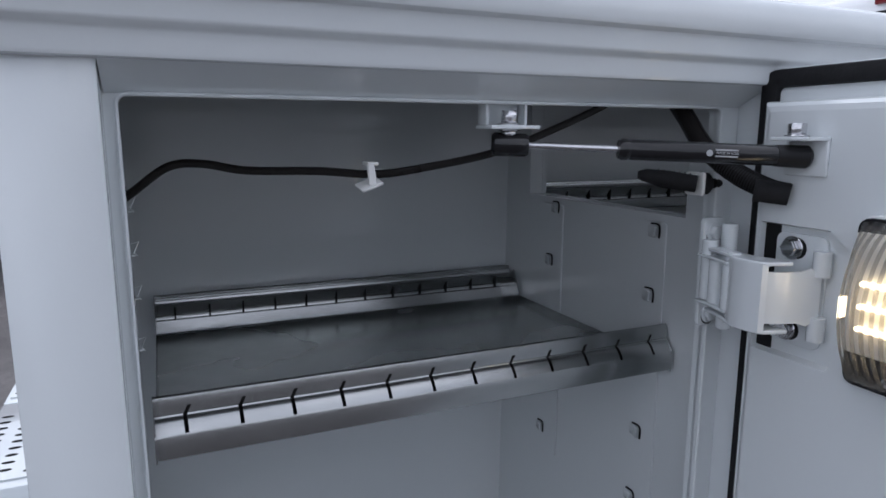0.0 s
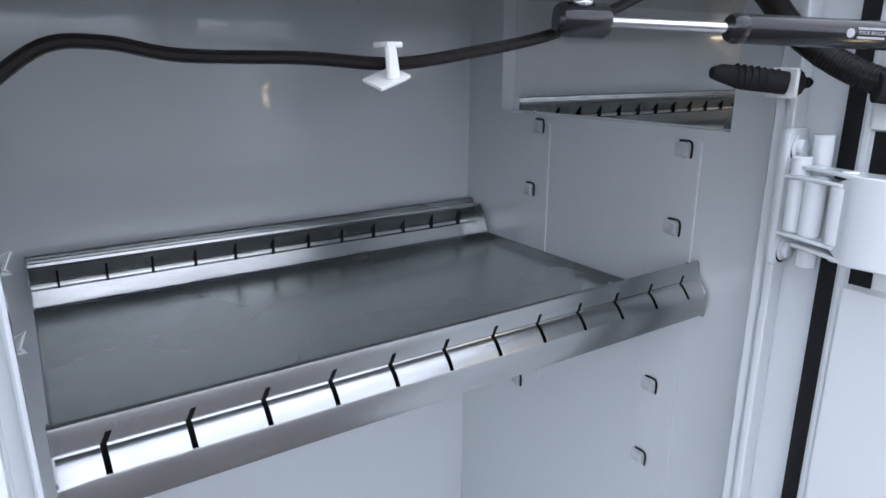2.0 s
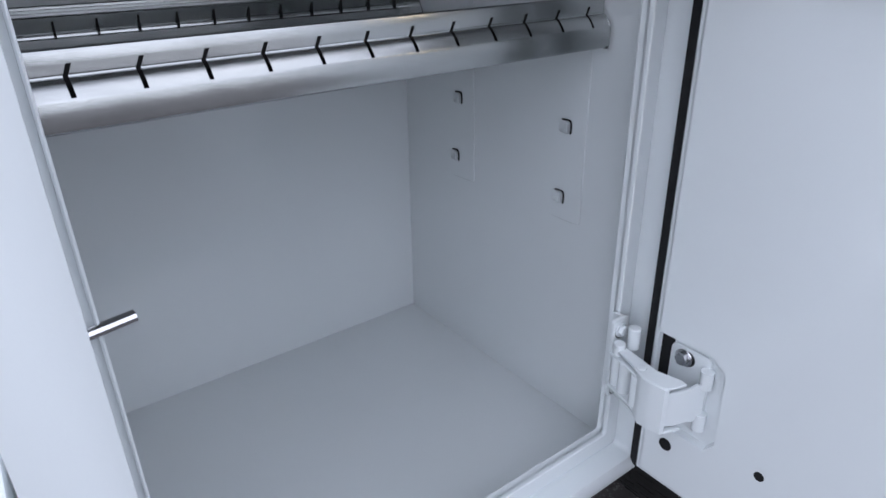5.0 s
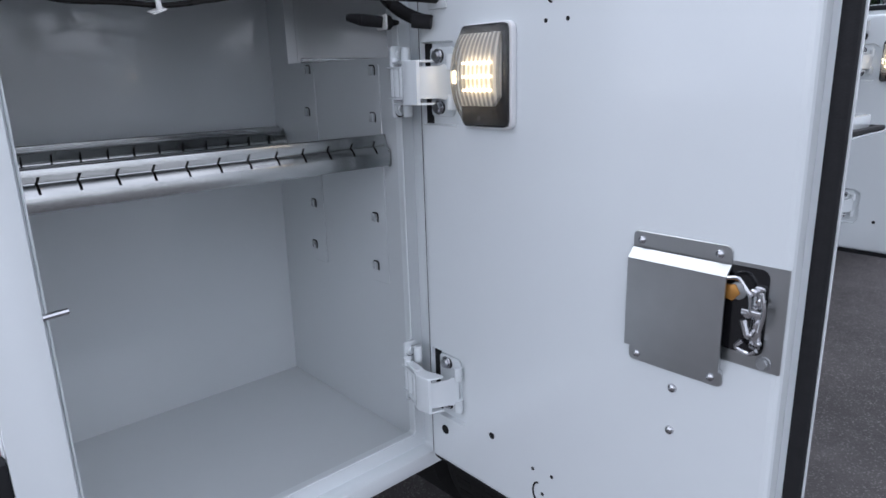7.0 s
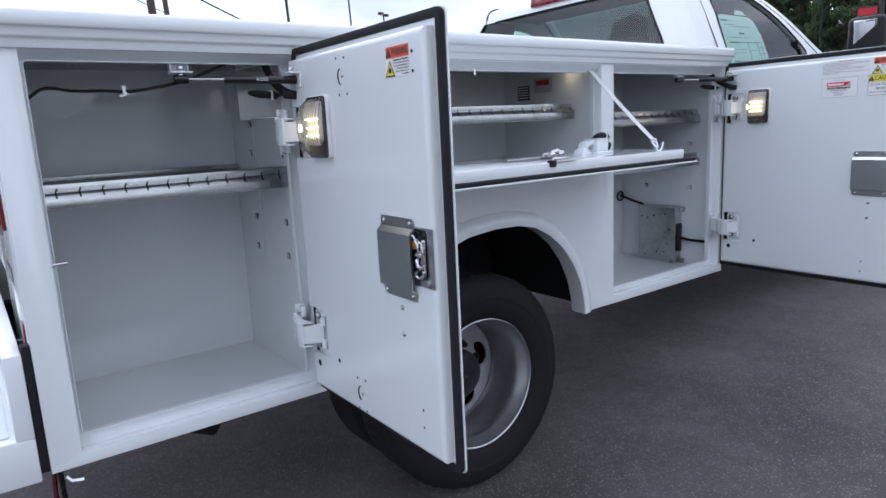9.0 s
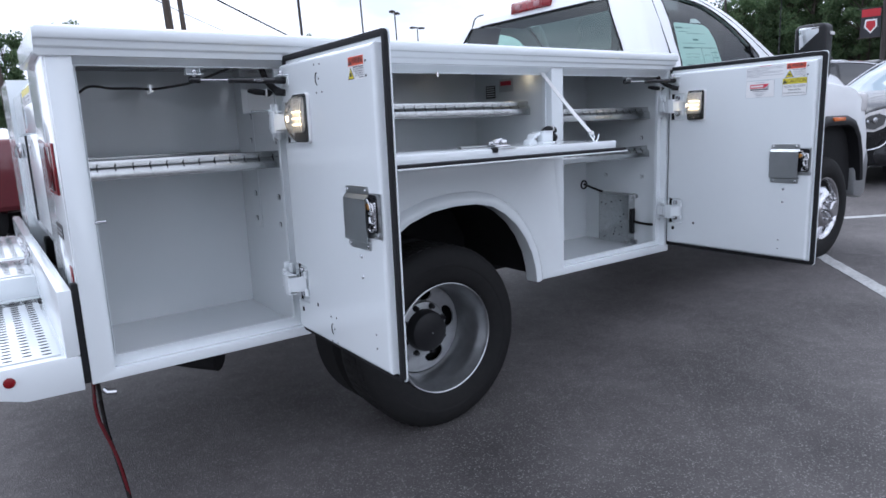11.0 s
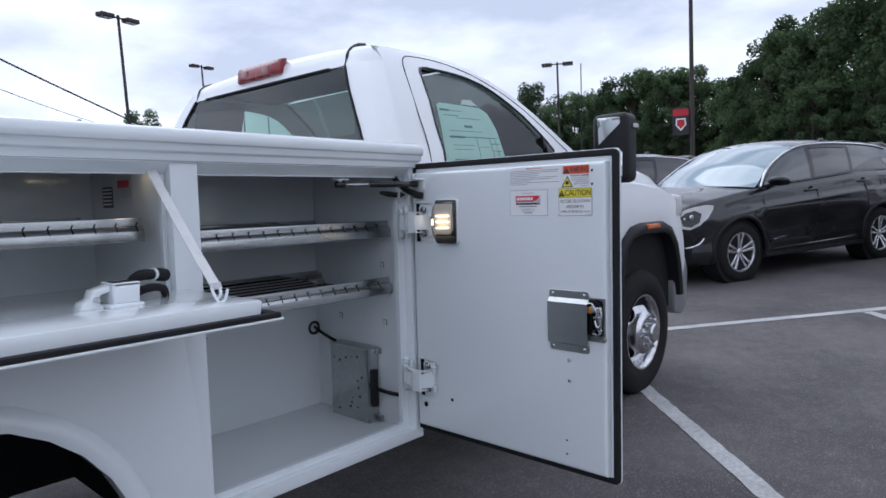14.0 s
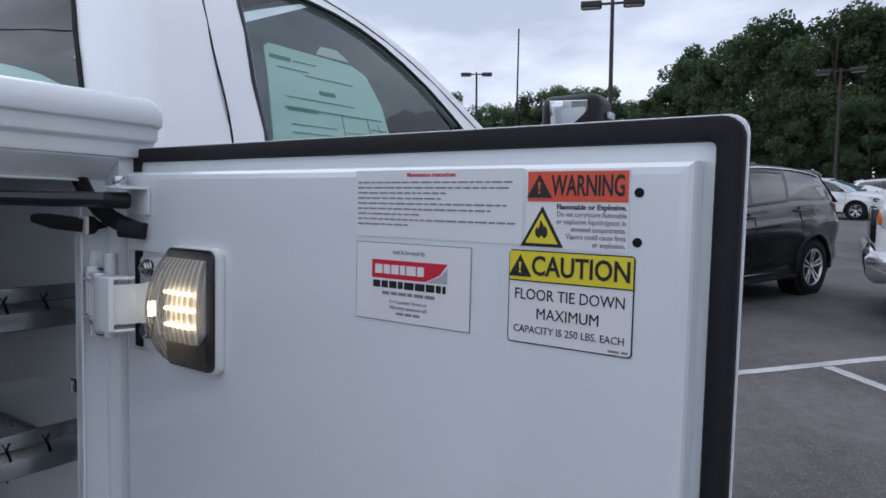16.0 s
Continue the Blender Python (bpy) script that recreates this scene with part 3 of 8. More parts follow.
# dark wheel housing behind the opening
own = bmesh.new()
prism([(0.86, 0.58), (0.87, 0.70), (0.93, 0.82), (1.06, 0.93), (1.20, 0.985), (1.35, 1.0), (1.50, 0.985), (1.63, 0.93), (1.76, 0.82), (1.82, 0.70), (1.83, 0.58), (1.87, 0.58), (1.86, 0.72), (1.80, 0.84), (1.66, 0.96), (1.51, 1.02), (1.35, 1.035), (1.19, 1.02), (1.04, 0.96), (0.90, 0.84), (0.83, 0.72), (0.82, 0.58)], "y", 0.036, 0.556, bm=own)
box(0.82, 1.87, 0.546, 0.556, 0.58, 1.03, bm=own)
part("wheel_housing", own, DARK, body, "black wheel housing")

# rear face, tail light and tailgate
part("rear_face", box(0.020, 0.06, 0.03, 0.57, BOTTOM, 1.50, 0.004), WHITE, body)
lamp = part("tail_light", box(0.012, 0.0205, 0.075, 0.275, 1.108, 1.258, 0.004), RED_LENS, body, "red tail light")
part("lamp_core", box(0.009, 0.0125, 0.105, 0.245, 1.120, 1.248, 0.004), DARK_RED, lamp)
part("serial_label", box(0.0185, 0.0202, 0.17, 0.33, 0.968, 1.012), BLACK, body, smooth=0)
for zz in (0.980, 0.993):
    part("label_bar", box(0.0178, 0.0184, 0.185, 0.315, zz, zz + 0.004), SILVER_INK, body, smooth=0)
part("side_reflector", box(0.016, 0.0205, 0.05, 0.10, 0.83, 0.90, 0.002), RED_LENS, body, "red reflector")

tailgate = thing("tailgate", (0.02, 1.2, 0.86), "white steel tailgate with chrome latch and warning sticker", "tailgate", frame_of=TRUCK)
part("panel", box(0.022, 0.075, 0.60, 1.80, 0.93, 1.292, 0.008), WHITE, tailgate)
part("upper_panel", box(0.030, 0.090, 0.605, 1.80, 1.297, 1.475, 0.008), WHITE, tailgate)
part("edge_seal", box(0.0165, 0.0225, 1.135, 1.165, 0.935, 1.29, 0.002), RUBBER, tailgate, "black rubber seal")
part("panel_bolt", bolt((0.0215, 0.95, 1.246), "x", -1, 0.010, 0.008), CHROME, tailgate)
lt = part("latch", box(0.004, 0.0225, 1.44, 1.56, 1.19, 1.26, 0.005), CHROME, tailgate, "bright latch")
part("latch_lever", tube(spline([(0.0, 1.40, 1.255), (-0.006, 1.47, 1.235), (-0.004, 1.55, 1.20)], 4), 0.006), CHROME, lt)
st = part("warning_label", box(0.0278, 0.0302, 0.72, 1.10, 1.405, 1.462), LABEL, tailgate, smooth=0)
part("label_header", box(0.0270, 0.0277, 0.72, 1.10, 1.440, 1.462), YELLOW, st, "yellow caution header", smooth=0)
for zz in (1.414, 1.427):
    part("label_bar", box(0.0270, 0.0277, 0.76, 1.06, zz, zz + 0.004), GREY_INK, st, smooth=0)

# step bumper
bumper = thing("step_bumper", (-0.15, 1.2, 0.53), "white steel step bumper with punched anti-slip treads", "bumper", frame_of=TRUCK)
part("riser", box(-0.034, 0.003, 0.0, 2.38, 0.650, 0.847, 0.004), WHITE, bumper)
SLOT_MESH = finish("punched_slot", prism(circle(0, 0, 0.013, 10, 0.45), "z", 0.0, 0.0006), DARK, 0)
for y0, y1, up in ((0.0, 0.95, 0.0), (0.954, 1.44, 0.082), (1.444, 2.38, 0.082)):
    part("step_box", prism([(-0.30, 0.600), (-0.143, 0.548), (0.003, 0.545), (0.003, 0.649), (-0.035, 0.655 + up), (-0.30, 0.655 + up)], "y", y0, y1, bevel=0.005), WHITE, bumper)
    plate = part("tread", box(-0.288, -0.044, y0 + 0.03, y1 - 0.03, 0.656 + up, 0.660 + up, 0.001), WHITE, bumper)
    for i in range(5):
        for k in range(int((y1 - y0 - 0.1) / 0.036)):
            piece("punched_slot", SLOT_MESH, plate, (-0.268 + i * 0.048, y0 + 0.055 + k * 0.036 + (0.018 if i % 2 else 0), 0.6602 + up))
shackle = part("tie_ring", tube(spline([(-0.038, 1.00, 0.825), (-0.050, 1.02, 0.80), (-0.050, 1.05, 0.770), (-0.046, 1.08, 0.80), (-0.038, 1.10, 0.825)], 5), 0.008, 8), CHROME, bumper, "bright tie-down ring")
part("ring_plate", box(-0.042, -0.0345, 0.97, 1.13, 0.80, 0.84, 0.003), CHROME, shackle)
for k in range(3):
    part("chain_link", tube(spline([(-0.046, 1.20 + k * 0.12, 0.825 - 0.012 * k), (-0.052, 1.24 + k * 0.12, 0.815), (-0.046, 1.29 + k * 0.12, 0.80 + 0.008 * k), (-0.042, 1.24 + k * 0.12, 0.79), (-0.046, 1.20 + k * 0.12, 0.825 - 0.012 * k)], 4), 0.007, 6), CHROME, bumper)
part("reflector", prism(circle(-0.176, 0.616, 0.015, 20), "y", 0.0, -0.006, bevel=0.002), RED_LENS, bumper, "round red reflector")
hangcable = thing("hanging_cable", (0.05, 0.06, 0.02), "thin black cable hanging from under the body", "cable", frame_of=TRUCK)
part("wire", tube(spline([(0.04, 0.06, 0.56), (0.045, 0.05, 0.40), (0.07, 0.03, 0.22), (0.09, 0.0, 0.05)], 6), 0.006, 6), CABLE, hangcable)
part("second_wire", tube(spline([(0.030, 0.065, 0.56), (0.026, 0.050, 0.44), (0.060, 0.034, 0.30), (0.078, 0.022, 0.16), (0.085, 0.008, 0.02)], 6), 0.006, 6), DARK_RED, hangcable, "dark red wire beside the black one")
part("plug", tube([(0.05, 0.045, 0.520), (0.060, 0.040, 0.508), (0.085, 0.035, 0.505)], 0.008, 8), CHROME, hangcable)


# ---- doors ----
FACING = Matrix(((0, 0, -1, 0), (-1, 0, 0, 0), (0, 1, 0, 0), (0, 0, 0, 1)))


def bars(name, x, y0, z, widths, pitch, height, mat, parent, align="left"):
    """Lines of small print, as plain bars. y0: the edge (or the middle) that the lines keep to; they run towards -y."""
    own = bmesh.new()
    rnd = random.Random(len(widths) * 7 + 3)
    for i, w in enumerate(widths):
        a = y0 if align == "left" else y0 + w / 2 if align == "mid" else y0 + w
        end = a - w
        while a > end + 0.002:
            ww = min(rnd.uniform(0.004, 0.012), a - end)
            box(x - 0.0003, x, a - ww, a, z - i * pitch - height / 2, z - i * pitch + height / 2, bm=own)
            a -= ww + 0.0016
    return part(name, own, mat, parent, smooth=0)


def triangle_sign(x, y, z, s, parent, ground, mark):
    """A warning triangle with its mark."""
    tri = part("warning_triangle", prism([(y + s * 0.58, z - s * 0.5), (y - s * 0.58, z - s * 0.5), (y, z + s * 0.5)], "x", x, x - 0.0004, bevel=0), INK, parent, smooth=0)
    if mark == "bare":
        own = prism([(y + 0.06 * s, z + 0.16 * s), (y - 0.06 * s, z + 0.16 * s), (y - 0.03 * s, z - 0.18 * s), (y + 0.03 * s, z - 0.18 * s)], "x", x - 0.0004, x - 0.0007)
        prism(circle(y, z - 0.28 * s, 0.055 * s, 10), "x", x - 0.0004, x - 0.0007, bm=own)
        part("exclamation_mark", own, ground, tri, smooth=0)
        return
    part("triangle_field", prism([(y + s * 0.44, z - s * 0.42), (y - s * 0.44, z - s * 0.42), (y, z + s * 0.34)], "x", x - 0.0004, x - 0.0007), ground, tri, smooth=0)
    if mark == "flame":
        part("flame", prism([(y + 0.07 * s, z - 0.30 * s), (y + 0.16 * s, z - 0.22 * s), (y + 0.17 * s, z - 0.10 * s), (y + 0.12 * s, z + 0.0 * s), (y + 0.11 * s, z - 0.08 * s), (y + 0.05 * s, z + 0.03 * s), (y + 0.03 * s, z + 0.16 * s), (y - 0.03 * s, z + 0.07 * s), (y - 0.07 * s, z - 0.03 * s), (y - 0.10 * s, z + 0.03 * s), (y - 0.16 * s, z - 0.09 * s), (y - 0.16 * s, z - 0.21 * s), (y - 0.07 * s, z - 0.30 * s), (y - 0.04 * s, z - 0.23 * s), (y + 0.03 * s, z - 0.23 * s)], "x", x - 0.0007, x - 0.001), INK, tri, smooth=0)
    else:
        own = prism([(y + 0.06 * s, z + 0.16 * s), (y - 0.06 * s, z + 0.16 * s), (y - 0.03 * s, z - 0.18 * s), (y + 0.03 * s, z - 0.18 * s)], "x", x - 0.0007, x - 0.001)
        prism(circle(y, z - 0.28 * s, 0.055 * s, 10), "x", x - 0.0007, x - 0.001, bm=own)
        part("exclamation_mark", own, INK, tri, smooth=0)


def warning_label(x, y0, y1, z0, z1, door):
    """The flammable warning sticker; y0 is the hinge side."""
    lab = part("warning_label", box(x - 0.0006, x, y1, y0, z0, z1), LABEL, door, "white warning sticker with red header", smooth=0)
    h = z1 - z0
    zr = z1 - h * 0.40
    part("label_header", box(x - 0.0010, x - 0.0006, y1 + 0.001, y0 - 0.001, zr, z1 - 0.001), RED_INK, lab, smooth=0)
    w = y0 - y1
    triangle_sign(x - 0.0011, y0 - 0.135 * w, (zr + z1) / 2, h * 0.30, lab, RED_INK, "bare")
    lettering("header_text", "WARNING", (x - 0.0012, y0 - 0.61 * w, (zr + z1) / 2 - 0.0005), h * 0.36, INK, lab, FACING, w * 0.70, bold=0.0004)
    triangle_sign(x - 0.0007, y0 - 0.17 * w, zr - h * 0.32, h * 0.52, lab, YELLOW, "flame")
    lines = ("Flammable or Explosive.", "Do not carry/store flammable", "or explosive liquids/gases in", "unvented compartments.", "Vapors could cause fires", "or explosion.")
    for i, text in enumerate(lines):
        lw = w * min(0.66, 0.030 * len(text) * (0.78 if i else 0.96))
        lettering("small_text", text, (x - 0.0008, y1 + 0.002 + lw / 2, zr - h * (0.065 + 0.092 * i)), h * 0.095, INK if i == 0 else GREY_INK, lab, FACING, lw, bold=0.00012 if i == 0 else 0)


def door_lamp(x, y0, y1, z0, z1, door):
    """A ribbed, domed compartment lamp with glowing rows inside."""
    yc, zc, hy, hz = (y0 + y1) / 2, (z0 + z1) / 2, (y0 - y1) / 2, (z1 - z0) / 2
    plate = part("lamp", prism(rect(y1 - 0.002, y0 + 0.002, z0 - 0.003, z1 + 0.002, 0.012), "x", x, x - 0.010, bevel=0.002), LABEL, door, "lit ribbed compartment lamp on a white base")
    part("lamp_gasket", prism(rect(y1 + 0.003, y0 + 0.001, z0, z1, 0.010), "x", x - 0.009, x - 0.014, bevel=0.001), GLOSS_BLACK, plate)
    part("reflector_tray", prism([(y0 - 0.003, z0 + 0.030), (y0 - 0.003, z1 - 0.012), (y1 + 0.014, z1 - 0.012), (y1 + 0.014, z0 + 0.044), (y1 + 0.026, z0 + 0.030)], "x", x - 0.013, x - 0.020, bevel=0.001), REFLECTOR, plate)
    for k in (-1, 0, 1):
        part("led_row", box(x - 0.027, x - 0.0202, yc - hy * 0.46, yc + hy * 0.72, zc + k * 0.019 - 0.0019, zc + k * 0.019 + 0.0019, 0.0012), LED, plate, "glowing warm LED row")
    # added emitter: makes the lens end glow and its spot on the back wall
    part("glow_plate", box(x - 0.044, x - 0.034, y0 - 0.0105, y0 - 0.0095, zc - 0.009, zc + 0.009, 0.0004), LED, plate, "added glowing plate for the lens's lit hinge end")
    own = bmesh.new()
    nu, nv = 112, 20
    rows = []
    for j in range(nv + 1):
        v = -1 + 2 * j / nv
        row = []
        for i in range(nu + 1):
            u = -1 + 2 * i / nu
            hgt = (1 - abs(u) ** 6) * (0.20 + 0.80 * (1 - v * v)) * (1 - abs(v) ** 12) * 0.040
            hgt *= 0.66 + 0.34 * max(-1, min(1, u + 0.3))
            rib = 0.0024 * math.sin(u * math.pi * 14) if abs(v) < 0.97 else 0
            row.append(own.verts.new((x - 0.0135 - max(hgt, 0) - max(rib, 0) * (hgt > 0.004), yc + u * hy * 0.97, zc + v * hz * 0.97)))
        rows.append(row)
    for a, b in zip(rows, rows[1:]):
        for i in range(nu):
            own.faces.new((a[i], a[i + 1], b[i + 1], b[i])).material_index = i % 8 in (0, 1, 2)
    lens = part("lamp_lens", own, LAMP_GLASS, plate, "clear ribbed plastic lens", smooth=60)
    lens.data.materials.append(RIB_GLASS)
    lens.visible_shadow = False
    # dark base shows at the foot and along the latch side
    part("lamp_screw", prism(circle(yc + 0.01, z0 + 0.012, 0.004, 10), "x", x - 0.014, x - 0.017), CHROME, plate)


def pocket_outline(yh, zc):
    return [(yh - 0.033, zc - 0.068), (yh - 0.033, zc + 0.062), (yh - 0.108, zc + 0.062), (yh - 0.126, zc + 0.048), (yh - 0.128, zc - 0.052), (yh - 0.116, zc - 0.068)]


def bent_plate(line, t, rows):
    """A strip of sheet along a line in plan; rows gives its lower and upper edge at each point."""
    own = bmesh.new()
    rings = []
    pts = [Vector(p) for p in line]
    for i, (c, (lo, hi)) in enumerate(zip(pts, rows)):
        d = (pts[min(i + 1, len(pts) - 1)] - pts[max(i - 1, 0)]).normalized()
        n = Vector((-d.y, d.x)) * t / 2
        rings.append([own.verts.new((c.x + q * n.x, c.y + q * n.y, z)) for q, z in ((1, hi), (-1, hi), (-1, lo), (1, lo))])
    for a, b in zip(rings, rings[1:]):
        for k in range(4):
            own.faces.new((a[k], a[(k + 1) % 4], b[(k + 1) % 4], b[k]))
    own.faces.new(rings[0])
    own.faces.new(rings[-1])
    return own


def hinge(xd, yh, zc, door):
    """A concealed gooseneck hinge: a bolted leaf with knuckles on the jamb, a channel arm that stands out, and a plate that goes back to a knuckle in the door's pocket."""
    fx = xd + 0.009
    pocket = part("hinge_pocket", prism(pocket_outline(yh, zc), "x", fx, fx + 0.004), WHITE, door)
    part("pocket_slot", box(fx - 0.0012, fx, yh - 0.052, yh - 0.034, zc - 0.066, zc + 0.060), DARK, pocket, smooth=0)
    hg = part("hinge", prism(rect(yh - 0.104, yh - 0.050, zc - 0.054, zc + 0.054, 0.008), "x", fx, fx - 0.0035, bevel=0.0012), WHITE, door)
    for k in (-1, 1):
        part("slotted_hole", prism(circle(yh - 0.073, zc + k * 0.040, 0.0105, 14), "x", fx - 0.0036, fx - 0.0042), DARK, hg)
        part("bolt", bolt((fx - 0.0042, yh - 0.069, zc + k * 0.040), "x", -1, 0.0085, 0.008), CHROME, hg)
    # plate from the bend back to the knuckle on the door
    bend, far = Vector((xd - 0.055, yh - 0.088)), Vector((xd + 0.000, yh - 0.104))
    line = [bend + Vector((0.006, 0.002)), bend.lerp(far, 0.3), bend.lerp(far, 0.62), bend.lerp(far, 0.80), far]
    part("plate", bent_plate(line, 0.0032, [(zc - 0.024, zc + 0.024)] * 3 + [(zc - 0.027, zc + 0.027), (zc - 0.020, zc + 0.020)]), WHITE, hg, smooth=30)
    for k in (-1, 1):
        part("knuckle", tube([(far.x, far.y, zc + k * 0.019), (far.x, far.y, zc + k * 0.042)], 0.0078, 14), WHITE, hg)
    # channel arm that stands out between the links and the bend
    root = Vector((xd - 0.058, yh - 0.060))
    arm = part("arm", bent_plate([Vector((xd - 0.046, yh - 0.042)), root.lerp(Vector((xd - 0.046, yh - 0.042)), 0.4), root, root.lerp(bend, 0.6), bend, bend + Vector((0.004, -0.001))], 0.0036, [(zc - 0.026, zc + 0.026)] + [(zc - 0.032, zc + 0.032)] * 4 + [(zc - 0.031, zc + 0.031)]), WHITE, hg, smooth=60)
    for k in (-1, 1):
        part("arm_flange", prism([(xd - 0.048, yh - 0.038), (root.x - 0.001, root.y), (bend.x - 0.001, bend.y + 0.002), (bend.x + 0.004, bend.y - 0.003), (bend.x + 0.026, bend.y - 0.010), (bend.x + 0.028, bend.y - 0.002), (xd - 0.034, yh - 0.060), (xd - 0.026, yh - 0.020), (xd - 0.024, yh - 0.006), (xd - 0.038, yh - 0.006)], "z", zc + k * 0.030, zc + k * 0.0335, bevel=0.0008, seg=1), WHITE, arm)
        part("rivet", lathe([(0, 0.006), (k * 0.0012, 0.0055), (k * 0.0016, 0.003), (k * 0.0016, 0)], (xd - 0.044, yh - 0.046, zc + k * 0.0335), "z", 12), WHITE, arm)
        part("link", prism([(xd - 0.040, yh + 0.006), (xd - 0.044, yh - 0.018), (xd - 0.052, yh - 0.044), (xd - 0.036, yh - 0.050), (xd - 0.026, yh - 0.020), (xd - 0.022, yh + 0.004)], "z", zc + k * 0.0225, zc + k * 0.0255, bevel=0.0008, seg=1), WHITE, hg)
    for dx, dy, z0, z1, r in ((-0.031, -0.002, -0.022, 0.040, 0.0078), (-0.035, -0.018, -0.0225, 0.0225, 0.0085), (-0.044, -0.043, -0.0225, 0.0225, 0.0085), (-0.009, -0.006, 0.026, 0.056, 0.0082), (-0.009, -0.006, -0.056, -0.026, 0.0082)):
        part("knuckle", tube([(xd + dx, yh + dy, zc + z0), (xd + dx, yh + dy, zc + z0 + 0.0012), (xd + dx, yh + dy, zc + z1 - 0.0012), (xd + dx, yh + dy, zc + z1)], r, 16, radii=[r * 0.86, r, r, r * 0.86]), WHITE, hg)
    part("jamb_leaf", prism(rect(xd - 0.024, xd + 0.004, zc - 0.058, zc + 0.060, 0.006), "y", yh + 0.014, yh + 0.020, bevel=0.0012), WHITE, hg)
    part("leaf_return", box(xd - 0.003, xd + 0.003, yh + 0.0195, yh + 0.0345, zc - 0.055, zc + 0.057, 0.001), WHITE, hg)
    for k in (-1, 1):
        part("bolt_hole", prism(circle(xd - 0.011, zc + k * 0.044 - 0.003, 0.0095, 14), "y", yh + 0.0140, yh + 0.0134), DARK, hg)
        part("bolt", bolt((xd - 0.011, yh + 0.0134, zc + k * 0.044), "y", -1, 0.0078, 0.007), WHITE, hg)


def latch_set(x, y0, z0, z1, door, width=0.124, edge=-0.628):
    """The zinc cover plate with its rounded flanges, the plate let into the panel beside it and the latch in the cut-out. edge: where the panel ends."""
    y1 = y0 - width
    cov = part("latch_cover", prism([(x - 0.003, z1 - 0.019), (x - 0.003, z1 - 0.0215), (x - 0.0145, z1 - 0.033), (x - 0.0145, z0 + 0.024), (x - 0.005, z0 + 0.0195), (x - 0.0022, z0 + 0.0205), (x - 0.0120, z0 + 0.027), (x - 0.0120, z1 - 0.036), (x - 0.0006, z1 - 0.024), (x - 0.0006, z1 - 0.019)], "y", y1 - 0.004, y0 + 0.003), ZINC, door, "grey zinc latch cover plate", smooth=20)
    for za, zb in ((z1 - 0.024, z1), (z0, z0 + 0.0215)):
        part("cover_flange", prism(rect(y1 - 0.004, y0 + 0.003, za, zb, 0.007), "x", x - 0.0005, x - 0.003, bevel=0.0006, seg=1), ZINC, cov)
    for yy in (y0 - 0.009, y1 + 0.010):
        for zz in (z1 - 0.011, z0 + 0.010):
            part("screw", lathe([(0, 0.005), (-0.002, 0.0048), (-0.0035, 0.003), (-0.004, 0.0)], (x - 0.003, yy, zz), "x", 14), CHROME, cov)
    yo0, yo1, zo0, zo1 = y1 + 0.006, edge, z0 + 0.036, z1 - 0.016
    rec = part("latch_recess", prism(rect(yo1 + 0.001, yo0, zo0, zo1, 0.001), "x", x - 0.0012, x - 0.0004), ZINC, door, smooth=0)
    yc = y1 - 0.058
    part("recess_shade", prism(rect(yc + 0.012, yo0, zo0 + 0.016, zo1 - 0.004, 0.010), "x", x - 0.0025, x - 0.0013), GLOSS_BLACK, rec)
    lat = part("latch", prism(rect(yc + 0.014, yc + 0.026, zo0 + 0.024, zo1 - 0.022, 0.004), "x", x - 0.003, x - 0.007, bevel=0.0015), CHROME, door, "bright zinc slam latch")
    for dy, dz, r in ((0.024, 0.092, 0.0042), (0.016, 0.082, 0.0048), (0.029, 0.066, 0.0055), (0.018, 0.055, 0.0040), (0.026, 0.042, 0.0050), (0.015, 0.034, 0.0036), (0.022, 0.074, 0.0034)):
        part("latch_pivot", lathe([(0, r), (-0.005, r), (-0.007, r * 0.6), (-0.007, 0)], (x - 0.007, yc + dy, zo0 + dz), "x", 12), CHROME, lat)
    for line, r in (([(0.034, 0.100), (0.026, 0.088), (0.024, 0.070)], 0.0022), ([(0.014, 0.094), (0.010, 0.074), (0.013, 0.050)], 0.0025), ([(0.031, 0.060), (0.026, 0.044)], 0.0042), ([(0.030, 0.036), (0.036, 0.026), (0.022, 0.022), (0.014, 0.028)], 0.0026), ([(0.052, 0.104), (0.040, 0.106), (0.032, 0.098)], 0.0024)):
        part("latch_pawl", tube(spline([(x - 0.015, yc + a, zo0 + b) for a, b in line], 4), r, 8), CHROME, lat)
    part("latch_link", box(x - 0.0165, x - 0.014, yc + 0.012, yc + 0.034, zo0 + 0.066, zo0 + 0.073, 0.001), ALLOY, lat)
    part("lock_tab", prism([(yc + 0.040, zo0 + 0.086), (yc + 0.048, zo0 + 0.076), (yc + 0.060, zo0 + 0.078), (yc + 0.062, zo0 + 0.092), (yc + 0.046, zo0 + 0.096)], "x", x - 0.003, x - 0.008, bevel=0.001), BRASS, lat, "yellow passivated lock tab")
    part("lock_cam", lathe([(0, 0.010), (-0.003, 0.010), (-0.004, 0.007), (-0.004, 0)], (x - 0.0026, yc + 0.044, zo0 + 0.088), "x", 18), STEEL_GREY, lat)
    part("recess_bolt", bolt((x - 0.0013, yc + 0.010, zo0 + 0.010), "x", -1, 0.0065, 0.006), STEEL_GREY, rec)


